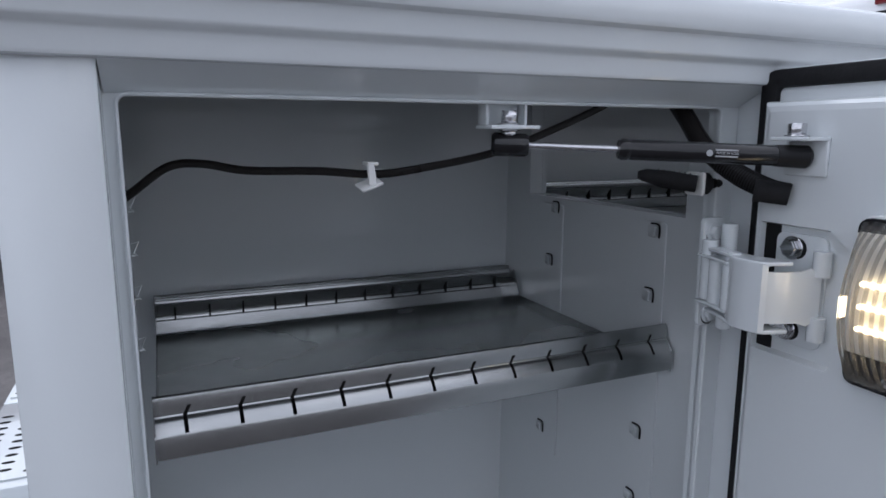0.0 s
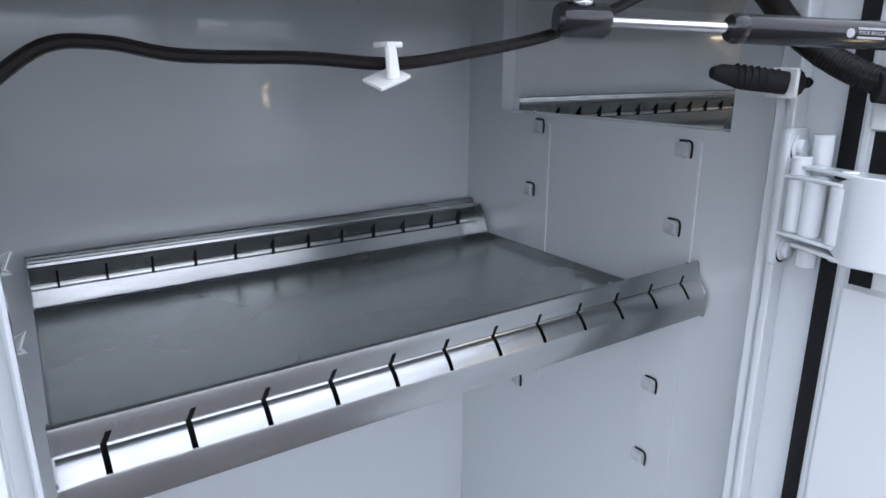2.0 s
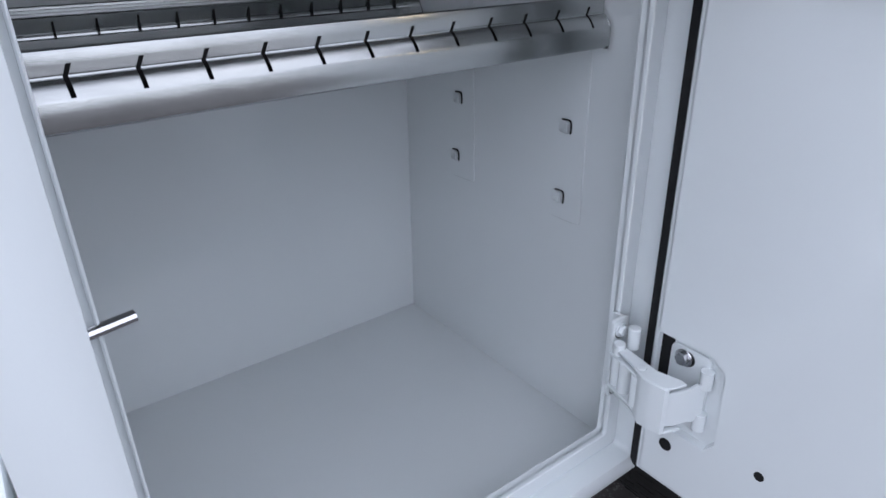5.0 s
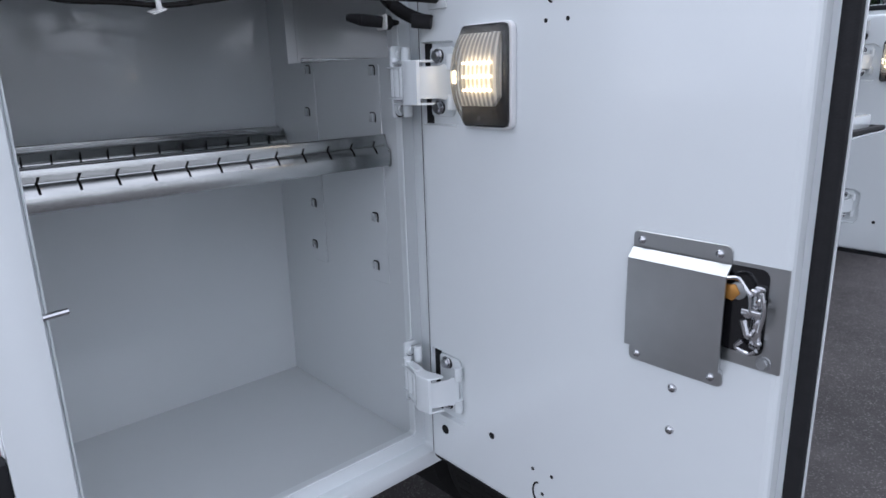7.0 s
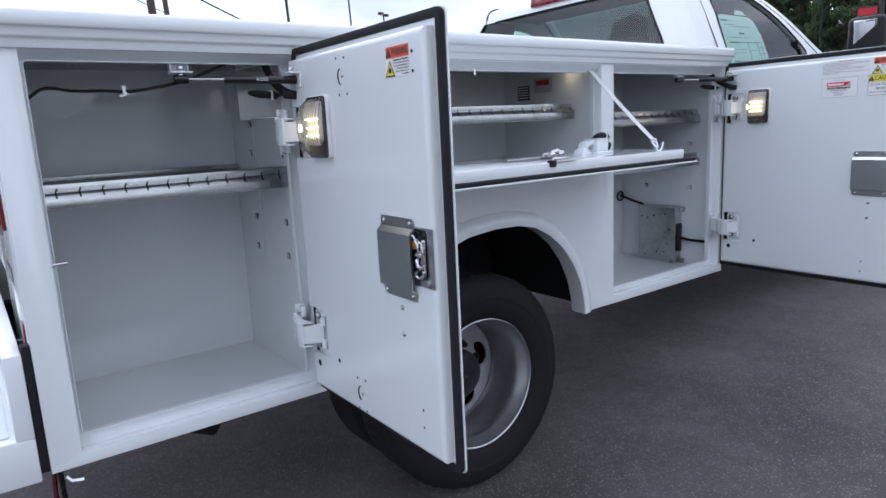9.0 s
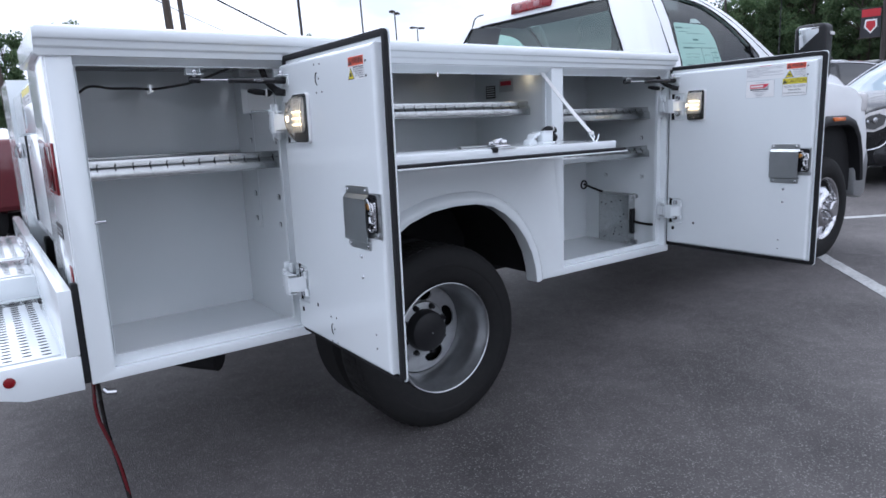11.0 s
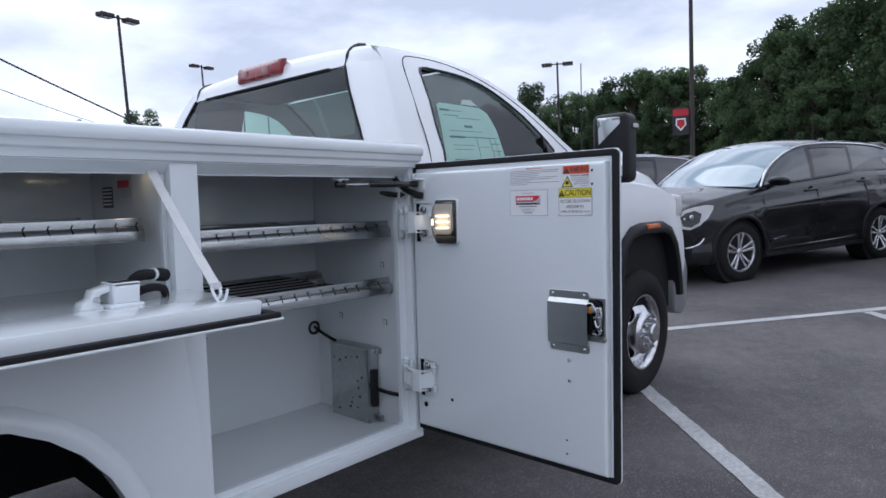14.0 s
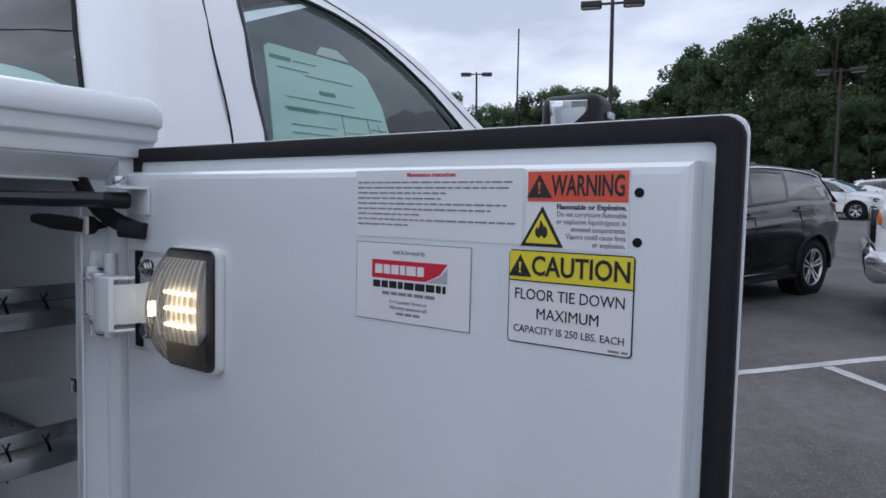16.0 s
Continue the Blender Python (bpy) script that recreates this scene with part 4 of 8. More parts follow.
def dished_panel(xd, y0, y1, z0, z1, pockets):
    """The door's inner panel: a flat face with rounded edges and pockets that sink into it."""
    own = bmesh.new()
    loops = []
    for inset, dx in ((0.0, 0.033), (0.0, 0.008), (0.0014, 0.0038), (0.0048, 0.0010), (0.0100, 0.0)):
        loops.append([own.verts.new((xd + dx, a, b)) for a, b in rect(y0 + inset, y1 - inset, z0 + inset, z1 - inset)])
    for a, b in zip(loops, loops[1:]):
        for k in range(4):
            own.faces.new((a[k], a[(k + 1) % 4], b[(k + 1) % 4], b[k]))

    def flat(pts):
        own.faces.new([own.verts.new((xd, a, b)) for a, b in pts])

    ya, yb, za, zb = y0 + 0.01, y1 - 0.01, z0 + 0.01, z1 - 0.01
    p0, p1 = max(q[0] for q in pockets[0]), min(q[0] for q in pockets[0])
    flat(rect(ya, p1, za, zb))
    flat(rect(p0, yb, za, zb))
    low = za
    for o in sorted(pockets, key=lambda q: q[0][1]):
        flat(rect(p1, p0, low, o[0][1]))
        low = o[1][1]
        # the cut-off corners of the pocket
        flat([o[2], o[3], (p1, o[4][1]), (p1, o[2][1])])
        flat([o[5], (p1, o[5][1]), o[4]])
        cy, cz = sum(q[0] for q in o) / len(o), sum(q[1] for q in o) / len(o)
        rim = [own.verts.new((xd, a, b)) for a, b in o]
        deep = [own.verts.new((xd + 0.011, a + (cy - a) * 0.05, b + (cz - b) * 0.05)) for a, b in o]
        for k in range(len(o)):
            own.faces.new((rim[k], rim[(k + 1) % len(o)], deep[(k + 1) % len(o)], deep[k]))
    flat(rect(p1, p0, low, zb))
    return own


def compartment_door(xd, y_hinge, y_edge, z0, z1, label, hinges):
    """A door that stands open at right angles to the body. xd: its inner face."""
    d = thing("compartment_door", (xd + 0.02, y_hinge, z0), label, "door", "compartment doors", TRUCK)
    part("outer_skin", prism(rect(y_edge, y_hinge - 0.001, z0, z1, 0.014), "x", xd + 0.032, xd + 0.0365, bevel=0.0012, seg=2), WHITE, d)
    part("inner_panel", dished_panel(xd, y_edge + 0.028, y_hinge - 0.025, z0 + 0.024, z1 - 0.034, [pocket_outline(y_hinge, z) for z in hinges]), WHITE, d, smooth=0)
    part("pan_flange", prism(rect(y_edge + 0.018, y_hinge - 0.020, z0 + 0.016, z1 - 0.020), "x", xd + 0.026, xd + 0.033), WHITE, d)
    g = 0.020
    own = prism(rect(y_edge + 0.001, y_hinge - 0.003, z0 + 0.002, z1 - 0.002, 0.016, 6), "x", xd + 0.0318, xd + 0.020, bevel=0.0035, holes=[rect(y_edge + g, y_hinge - 0.023, z0 + 0.018, z1 - g, 0.005, 3)])
    part("gasket", own, RUBBER, d, "black rubber door gasket")
    return d


def rivet(x, y, z, d, r=0.006):
    part("rivet", lathe([(0, r), (-0.0025, r * 0.85), (-0.004, r * 0.4), (-0.004, 0)], (x, y, z), "x", 12), CHROME, d)


def drilled(x, y, z, d, r):
    part("drilled_hole", prism(circle(y, z, r, 16), "x", x - 0.0001, x - 0.0006), DARK, d, smooth=0)


XD = 0.667
door_a = compartment_door(XD, 0.0, -0.656, 0.578, 1.505, "white steel compartment door standing open with black gasket and latch cover", (1.293, 0.766))
door_lamp(XD, -0.143, -0.239, 1.228, 1.372, door_a)
for z in (1.293, 0.766):
    hinge(XD, 0.0, z, door_a)
latch_set(XD, -0.443, 0.937, 1.110, door_a, 0.118, -0.628)
warning_label(XD, -0.497, -0.580, 1.388, 1.447, door_a)
for y, z, r in ((-0.589, 1.430, 0.0035), (-0.589, 1.394, 0.0035), (-0.066, 0.672, 0.009), (-0.185, 0.710, 0.006), (-0.287, 1.449, 0.003), (-0.323, 1.447, 0.003), (-0.292, 1.369, 0.003), (-0.328, 1.369, 0.003), (-0.276, 0.690, 0.003), (-0.314, 0.693, 0.003), (-0.275, 0.611, 0.003), (-0.312, 0.613, 0.003), (-0.56, 0.70, 0.003), (-0.56, 0.66, 0.003)):
    drilled(XD, y, z, door_a, r)
for y, z in ((-0.307, 1.408), (-0.292, 0.653)):
    pts = [(XD - 0.0008, y + 0.011 * math.cos(w) + 0.004, z + 0.017 * math.sin(w)) for w in np.linspace(-1.5, 1.5, 12)]
    part("cut_arc", tube(pts, 0.0016, 5), DARK, door_a)
    drilled(XD, y - 0.004, z, door_a, 0.003)
for z in (0.914, 0.855):
    rivet(XD, -0.503, z, door_a)

XF = 2.735
DZ = -0.005
door_b = compartment_door(XF, 0.012, -0.752, 0.588, 1.503, "white steel compartment door standing open with stickers, lamp and latch cover", (1.312 + DZ, 0.786 + DZ))
door_lamp(XF, -0.128, -0.218, 1.243 + DZ, 1.383 + DZ, door_b)
for z in (1.312 + DZ, 0.786 + DZ):
    hinge(XF, 0.012, z, door_b)
latch_set(XF, -0.553, 0.953 + DZ, 1.124 + DZ, door_b, 0.118, -0.724)
warning_label(XF, -0.597, -0.680, 1.407 + DZ, 1.468 + DZ, door_b)
for y, z, r in ((-0.6865, 1.451 + DZ, 0.0035), (-0.6865, 1.415 + DZ, 0.0035), (-0.052, 0.694 + DZ, 0.009), (-0.170, 0.730 + DZ, 0.006), (-0.60, 0.69, 0.003), (-0.60, 0.65, 0.003)):
    drilled(XF, y, z, door_b, r)
for z in (0.922, 0.864):
    rivet(XF, -0.611, z, door_b)

cau = part("caution_label", prism(rect(-0.686, -0.583, 1.330 + DZ, 1.405 + DZ, 0.003), "x", XF, XF - 0.0006), INK, door_b, "yellow and white floor tie down sticker", smooth=0)
part("label_field", prism(rect(-0.685, -0.584, 1.331 + DZ, 1.404 + DZ, 0.0025), "x", XF - 0.0006, XF - 0.0009), LABEL, cau, smooth=0)
part("label_header", box(XF - 0.0013, XF - 0.0009, -0.685, -0.584, 1.381 + DZ, 1.404 + DZ), YELLOW, cau, smooth=0)
part("header_rule", box(XF - 0.0014, XF - 0.0009, -0.685, -0.584, 1.3800 + DZ, 1.3810 + DZ), INK, cau, smooth=0)
triangle_sign(XF - 0.0013, -0.5935, 1.3925 + DZ, 0.0175, cau, YELLOW, "bare")
lettering("header_text", "CAUTION", (XF - 0.0015, -0.6435, 1.3922 + DZ), 0.0215, INK, cau, FACING, 0.079, bold=0.0004)
lettering("label_text", "FLOOR TIE DOWN", (XF - 0.0011, -0.6345, 1.3695 + DZ), 0.0125, INK, cau, FACING, 0.090)
lettering("label_text", "MAXIMUM", (XF - 0.0011, -0.6345, 1.3545 + DZ), 0.0125, INK, cau, FACING, 0.051)
lettering("label_text", "CAPACITY IS 250 LBS. EACH", (XF - 0.0011, -0.6345, 1.3415 + DZ), 0.0082, INK, cau, FACING, 0.091)
bars("small_print", XF - 0.0009, -0.668, 1.3335 + DZ, [0.015], 0.003, 0.0016, GREY_INK, cau)

mai = part("instruction_label", box(XF - 0.0006, XF, -0.594, -0.416, 1.409 + DZ, 1.470 + DZ), CLEAR_LABEL, door_b, "pale instruction sticker with lines of print", smooth=0)
lettering("heading_text", "Maintenance Instructions", (XF - 0.0008, -0.503, 1.4655 + DZ), 0.0052, CRIMSON, mai, FACING, 0.052, bold=0.0001)
bars("print_lines", XF - 0.0006, -0.419, 1.4590 + DZ, [0.166, 0.163, 0.10, 0.095, 0.160, 0.145, 0.075, 0.168, 0.06], 0.0048, 0.0015, GREY_INK, mai)

dealer = part("dealer_label", box(XF - 0.0006, XF, -0.547, -0.418, 1.331 + DZ, 1.404 + DZ), GREY_INK, door_b, "white dealer sticker with a red flag shape", smooth=0)
part("label_field", box(XF - 0.0009, XF - 0.0006, -0.5462, -0.4188, 1.3318 + DZ, 1.4032 + DZ), LABEL, dealer, smooth=0)
part("red_flag_shape", prism([(-0.438, 1.371 + DZ), (-0.438, 1.388 + DZ), (-0.523, 1.388 + DZ), (-0.515, 1.378 + DZ), (-0.500, 1.371 + DZ)], "x", XF - 0.0009, XF - 0.0012), CRIMSON, dealer, smooth=0)
part("silver_flag_shape", prism([(-0.501, 1.3705 + DZ), (-0.516, 1.3775 + DZ), (-0.523, 1.384 + DZ), (-0.523, 1.3705 + DZ)], "x", XF - 0.0009, XF - 0.0011), SILVER_INK, dealer, smooth=0)
bars("name_bar", XF - 0.0012, -0.442, 1.3795 + DZ, [0.056], 0.01, 0.0085, LABEL, dealer)
bars("print_lines", XF - 0.0009, -0.4805, 1.3655 + DZ, [0.082], 0.01, 0.0065, INK, dealer, "mid")
bars("print_lines", XF - 0.0009, -0.4805, 1.3575 + DZ, [0.06], 0.01, 0.003, GREY_INK, dealer, "mid")
lettering("label_text", "For Customer Service or", (XF - 0.0011, -0.4805, 1.3500 + DZ), 0.0048, GREY_INK, dealer, FACING, 0.042)
lettering("label_text", "Warranty questions call", (XF - 0.0011, -0.4805, 1.3447 + DZ), 0.0048, GREY_INK, dealer, FACING, 0.042)
bars("print_lines", XF - 0.0009, -0.4805, 1.3392 + DZ, [0.027], 0.0052, 0.0024, GREY_INK, dealer, "mid")
lettering("label_text", "Sold & Serviced By", (XF - 0.0011, -0.4805, 1.3955 + DZ), 0.0052, GREY_INK, dealer, FACING, 0.036)

# ---- the drop-down door of the middle compartment ----
md = thing("drop_down_door", (1.36, -0.01, 1.12), "white steel drop-down door hanging open level on webbing straps", "door", frame_of=TRUCK)
part("outer_skin", box(0.775, 1.978, -0.362, 0.0, 1.128, 1.1335, 0.0015), WHITE, md)
own = bmesh.new()
for a in ((0.778, 1.974, -0.360, -0.340), (0.778, 0.796, -0.340, -0.004), (1.950, 1.974, -0.340, -0.004)):
    box(*a, 1.1335, 1.1455, 0.004, bm=own)
part("gasket", own, RUBBER, md, "black rubber door gasket")
part("inner_panel", prism([(0.800, 1.1330), (1.938, 1.1330), (1.945, 1.1690), (1.938, 1.1735), (0.808, 1.1735), (0.800, 1.1690)], "y", -0.332, -0.006, bevel=0.003), WHITE, md)
zp = part("latch_plate", prism([(1.235, -0.235), (1.285, -0.245), (1.285, -0.252), (1.40, -0.252), (1.415, -0.235), (1.425, -0.125), (1.30, -0.125)], "z", 1.172, 1.1745, bevel=0.0008, seg=1), ZINC, md, "grey zinc latch plate")
part("plate_fold", prism([(1.30, -0.125), (1.425, -0.125), (1.418, -0.175), (1.275, -0.175)], "z", 1.1745, 1.181, bevel=0.003), ZINC, zp)
cut = part("latch_cutout", prism(rect(1.285, 1.405, -0.336, -0.250, 0.012), "z", 1.172, 1.1732), DARK, md, smooth=0)
lat = part("latch", box(1.322, 1.388, -0.318, -0.262, 1.173, 1.186, 0.004), CHROME, md, "bright zinc slam latch")
for i in range(8):
    part("latch_pivot", lathe([(0, 0.006), (0.008, 0.006), (0.012, 0.003), (0.012, 0)], (1.328 + (i % 4) * 0.017, -0.308 + (i // 4) * 0.030 + (i % 2) * 0.008, 1.186), "z", 10), CHROME, lat)
part("latch_pawl", tube([(1.325, -0.30, 1.196), (1.352, -0.28, 1.200), (1.385, -0.30, 1.196)], 0.006), CHROME, lat)
part("latch_pawl", tube([(1.335, -0.275, 1.190), (1.36, -0.30, 1.205), (1.392, -0.268, 1.192)], 0.0045), CHROME, lat)
part("latch_catch", box(1.292, 1.312, -0.342, -0.322, 1.160, 1.180, 0.003), BLACK, lat)
for x in (0.935, 1.735):
    br = part("door_bracket", box(x - 0.04, x + 0.03, -0.17, -0.07, 1.172, 1.180, 0.003), WHITE, md)
    part("bracket_arm", prism([(x - 0.028, 1.18), (x + 0.025, 1.18), (x + 0.027, 1.222), (x - 0.025, 1.222)], "y", -0.158, -0.152, bevel=0.002), WHITE, br)
    part("bracket_arm", prism([(x - 0.028, 1.216), (x + 0.027, 1.216), (x + 0.027, 1.223), (x - 0.028, 1.223)], "y", -0.158, -0.095, bevel=0.001, seg=1), WHITE, br)
    part("bracket_link", prism([(x - 0.088, 1.172), (x - 0.082, 1.186), (x - 0.066, 1.194), (x - 0.060, 1.210), (x - 0.026, 1.219), (x - 0.026, 1.206), (x - 0.046, 1.200), (x - 0.052, 1.186), (x - 0.040, 1.176), (x - 0.040, 1.172)], "y", -0.140, -0.100, bevel=0.003), WHITE, br)
    part("bracket_pin", tube([(x - 0.056, -0.148, 1.192), (x - 0.056, -0.092, 1.192)], 0.006, 10), CHROME, br)
    for dx in (-0.022, 0.004):
        part("bracket_opening", prism(rect(x + dx, x + dx + 0.019, -0.148, -0.108, 0.003), "z", 1.2228, 1.2238), DARK, br, smooth=0)
    part("bracket_web", prism([(-0.155, 1.18), (-0.08, 1.18), (-0.10, 1.22), (-0.155, 1.22)], "x", x - 0.028, x - 0.024), WHITE, br)
part("door_conduit", tube(spline([(1.765, -0.06, 1.19), (1.785, -0.09, 1.225), (1.815, -0.09, 1.228), (1.85, -0.07, 1.222)], 6), 0.012, 10), RUBBER, md, "black conduit")
part("door_conduit", tube(spline([(1.765, -0.09, 1.185), (1.80, -0.11, 1.200), (1.835, -0.10, 1.195), (1.855, -0.07, 1.175)], 6), 0.009, 10), RUBBER, md, "black conduit")
part("conduit_ring", tube([(1.818, -0.0895, 1.228), (1.823, -0.087, 1.2275)], 0.0145, 14), NYLON, md, "white cable tie")
part("conduit_cap", tube([(1.832, -0.082, 1.2255), (1.838, -0.078, 1.2245), (1.858, -0.066, 1.2205), (1.868, -0.060, 1.2185)], 0.0155, 14, radii=[0.012, 0.0155, 0.0150, 0.004]), RUBBER, md, "black rubber cap")
for x in (0.808, 1.880):
    s = thing("support_strap", (x, -0.26, 1.175), "white woven webbing strap holding the drop-down door", "strap", "door straps", TRUCK)
    p0, p1 = Vector((x, -0.262, 1.200)), Vector((x, 0.030, 1.474))
    d = (p1 - p0).normalized()
    nrm = Vector((0, d.z, -d.y))
    own = bmesh.new()
    rows = []
    for i in range(25):
        t = i / 24
        c = p0 + (p1 - p0) * t + Vector((0, 0, -0.006 * math.sin(math.pi * t)))
        rows.append([own.verts.new(c + Vector((dx, 0, 0)) + nrm * dn) for dx, dn in ((-0.012, 0.001), (0.012, 0.001), (0.012, -0.001), (-0.012, -0.001))])
    for a, b in zip(rows, rows[1:]):
        for k in range(4):
            own.faces.new((a[k], a[(k + 1) % 4], b[(k + 1) % 4], b[k]))
    own.faces.new(rows[0])
    own.faces.new(rows[-1])
    part("webbing", own, WEBBING, s)
    part("strap_hook", tube(spline([(x - 0.010, -0.256, 1.202), (x - 0.011, -0.270, 1.186), (x - 0.004, -0.276, 1.172), (x + 0.006, -0.282, 1.178), (x + 0.012, -0.284, 1.200)], 5), 0.0034, 8), WHITE, s)
    part("strap_hook", tube(spline([(x + 0.008, -0.258, 1.202), (x + 0.004, -0.268, 1.188), (x - 0.006, -0.268, 1.176)], 5), 0.0034, 8), WHITE, s)
    part("webbing_fold", box(x - 0.011, x + 0.011, -0.262, -0.250, 1.198, 1.214, 0.003), WEBBING, s)

# stickers in the middle compartment
sk = thing("compartment_sticker", (1.934, 0.34, 1.40), "small grey and red sticker on the compartment wall", "sticker", "wall stickers", TRUCK)
part("sticker_sheet", box(1.9335, 1.9348, 0.27, 0.37, 1.405, 1.465), SILVER_INK, sk, smooth=0)
part("print_bar", box(1.9328, 1.9335, 0.285, 0.36, 1.435, 1.455), CRIMSON, sk, smooth=0)
sk = thing("compartment_sticker", (1.934, 0.44, 1.38), "small black sticker with white print lines on the compartment wall", "sticker", "wall stickers", TRUCK)
part("sticker_sheet", box(1.9335, 1.9348, 0.40, 0.47, 1.38, 1.44), INK, sk, smooth=0)
for i in range(5):
    part("print_bar", box(1.9328, 1.9335, 0.405, 0.465, 1.388 + i * 0.0105, 1.392 + i * 0.0105), LABEL, sk, smooth=0)

# ---- shelves and fittings in the compartments ----
def shelf(x0, x1, y0, y1, top, label, pitch=0.050, first=0.028, crossed=False):
    """A galvanized tray; along its front and back a stepped lip with slots for dividers."""
    s = thing("slotted_shelf", ((x0 + x1) / 2, (y0 + y1) / 2, top - 0.062), label, "shelf", "compartment shelves", TRUCK)
    floor_z = top - 0.060
    part("tray", box(x0, x1, y0 + 0.010, y1 - 0.010, floor_z, floor_z + 0.002), TRAY, s, smooth=0)
    xs = [x0]
    k = x0 + first
    while k < x1 - 0.012:
        xs += [k - 0.0019, k + 0.0019]
        k += pitch
    xs.append(x1)
    whole = list(zip(xs, xs[1:]))
    spans = [(xs[i], xs[i + 1]) for i in range(0, len(xs) - 1, 2)]

    def strip(own, yy, sgn, profile, ranges, skew=None):
        skew = skew or [0.0] * len(profile)
        for a, b in ranges:
            va = [own.verts.new((a + (k if a > x0 else 0), yy + sgn * dy, top + dz)) for (dy, dz), k in zip(profile, skew)]
            vb = [own.verts.new((b + (k if b < x1 else 0), yy + sgn * dy, top + dz)) for (dy, dz), k in zip(profile, skew)]
            for i in range(len(profile) - 1):
                own.faces.new((va[i], va[i + 1], vb[i + 1], vb[i]))

    # the front lip: an upright face, a bright rounded slope, a fine ridge, an upright band and a rolled top
    own = bmesh.new()
    strip(own, y0, 1, [(0.030, -0.0585), (0.003, -0.0585), (0.0003, -0.0565), (0.0, -0.0540), (0.0002, -0.0360), (0.0010, -0.0335)], whole)
    strip(own, y0, 1, [(0.0010, -0.0335), (0.0036, -0.0292), (0.0070, -0.0245), (0.0104, -0.0212), (0.0122, -0.0203), (0.0128, -0.0190), (0.0124, -0.0178), (0.0128, -0.0110)], spans, [0.0002, 0.0, -0.0002, -0.0004, -0.0004, -0.0003, 0.0004, 0.0036])
    strip(own, y0, 1, [(0.0128, -0.0110), (0.0132, -0.0045), (0.0140, -0.0014), (0.0160, 0.0), (0.0186, -0.002), (0.0190, -0.008)], whole, [0.0036, 0.0, 0.0, 0.0, 0.0, 0.0])
    bmesh.ops.remove_doubles(own, verts=own.verts, dist=0.00002)
    lip = part("front_lip", own, GALV, s, smooth=18)
    # dark strip behind the lip, standing for the shade seen through the slots
    part("slot_shade", box(x0 + 0.004, x1 - 0.004, y0 + 0.0150, y0 + 0.0160, top - 0.042, top - 0.010), DARK, lip, smooth=0)
    # a thin dark stroke leans the other way across each slot
    if crossed:
        for (a, b), (c, d) in zip(spans, spans[1:]):
            m = (b + c) / 2
            part("slot_cross_stroke", prism([(m - 0.0020, top - 0.0185), (m - 0.0004, top - 0.0190), (m - 0.0046, top - 0.0105), (m - 0.0060, top - 0.0105)], "y", y0 + 0.0118, y0 + 0.0126), DARK, lip, smooth=0)
    # the back lip: a ribbed top, a shaded band that leans in with the slots, a bright slope down to the tray
    own = bmesh.new()
    strip(own, y1, -1, [(0.0260, -0.0590), (0.0240, -0.0590), (0.0225, -0.0570), (0.0190, -0.0565), (0.0180, -0.0545), (0.0122, -0.0392), (0.0086, -0.0376), (0.0080, -0.0352), (0.0094, -0.0346), (0.0086, -0.0328), (0.0066, -0.0325), (0.0138, -0.0135), (0.0128, -0.0122), (0.0108, -0.0118), (0.0098, -0.0086), (0.0082, -0.0080), (0.0086, -0.0050), (0.0068, -0.0044), (0.0066, -0.0016), (0.0050, 0.0), (0.0020, 0.0), (0.0010, -0.002), (0.0010, -0.0590)], whole)
    bmesh.ops.remove_doubles(own, verts=own.verts, dist=0.00002)
    lip = part("back_lip", own, GALV, s, smooth=25)
    for (a, b), (c, d) in zip(spans, spans[1:]):
        part("slot", box(b + 0.0007, c - 0.0007, y1 - 0.0120, y1 - 0.0062, top - 0.0375, top - 0.0180), DARK, lip, smooth=0)
    for xa, xb in ((x0, x0 + 0.0015), (x1 - 0.0015, x1)):
        part("end_plate", prism([(y0 + 0.001, floor_z), (y1 - 0.001, floor_z), (y1 - 0.001, top - 0.030), (y1 - 0.028, top - 0.004), (y1 - 0.05, floor_z + 0.012), (y0 + 0.05, floor_z + 0.012), (y0 + 0.028, top - 0.004), (y0 + 0.001, top - 0.030)], "x", xa, xb), GALV, s, smooth=0)
    return s


shelf(0.100, 0.708, 0.115, 0.552, 1.199, "galvanized slotted shelf tray in the open rear compartment")
shelf(0.752, 1.895, 0.115, 0.552, 1.352, "long galvanized slotted shelf tray in the middle compartment")
shelf(1.970, 2.752, 0.115, 0.552, 1.312, "galvanized slotted shelf tray, upper one in the front compartment", crossed=True)
shelf(1.970, 2.752, 0.115, 0.552, 1.112, "galvanized slotted shelf tray, lower one in the front compartment", crossed=True)


stack = thing("divider_stack", (2.30, 0.34, 1.054), "stack of dark ribbed shelf dividers lying on the lower galvanized shelf", "dividers", frame_of=TRUCK)
part("base", box(1.985, 2.62, 0.20, 0.525, 1.0545, 1.060, 0.001), RUBBER, stack)
for k in range(14):
    part("rib", box(1.99, 2.615, 0.212 + k * 0.022, 0.2145 + k * 0.022, 1.060, 1.074 + k * 0.0018, 0.0006, 1), STEEL_GREY if k % 2 else BLACK, stack)
for x in (2.085, 2.365):
    part("upright_clip", box(x, x + 0.006, 0.196, 0.205, 1.0545, 1.098, 0.001), ZINC, stack, "bright upright clip")


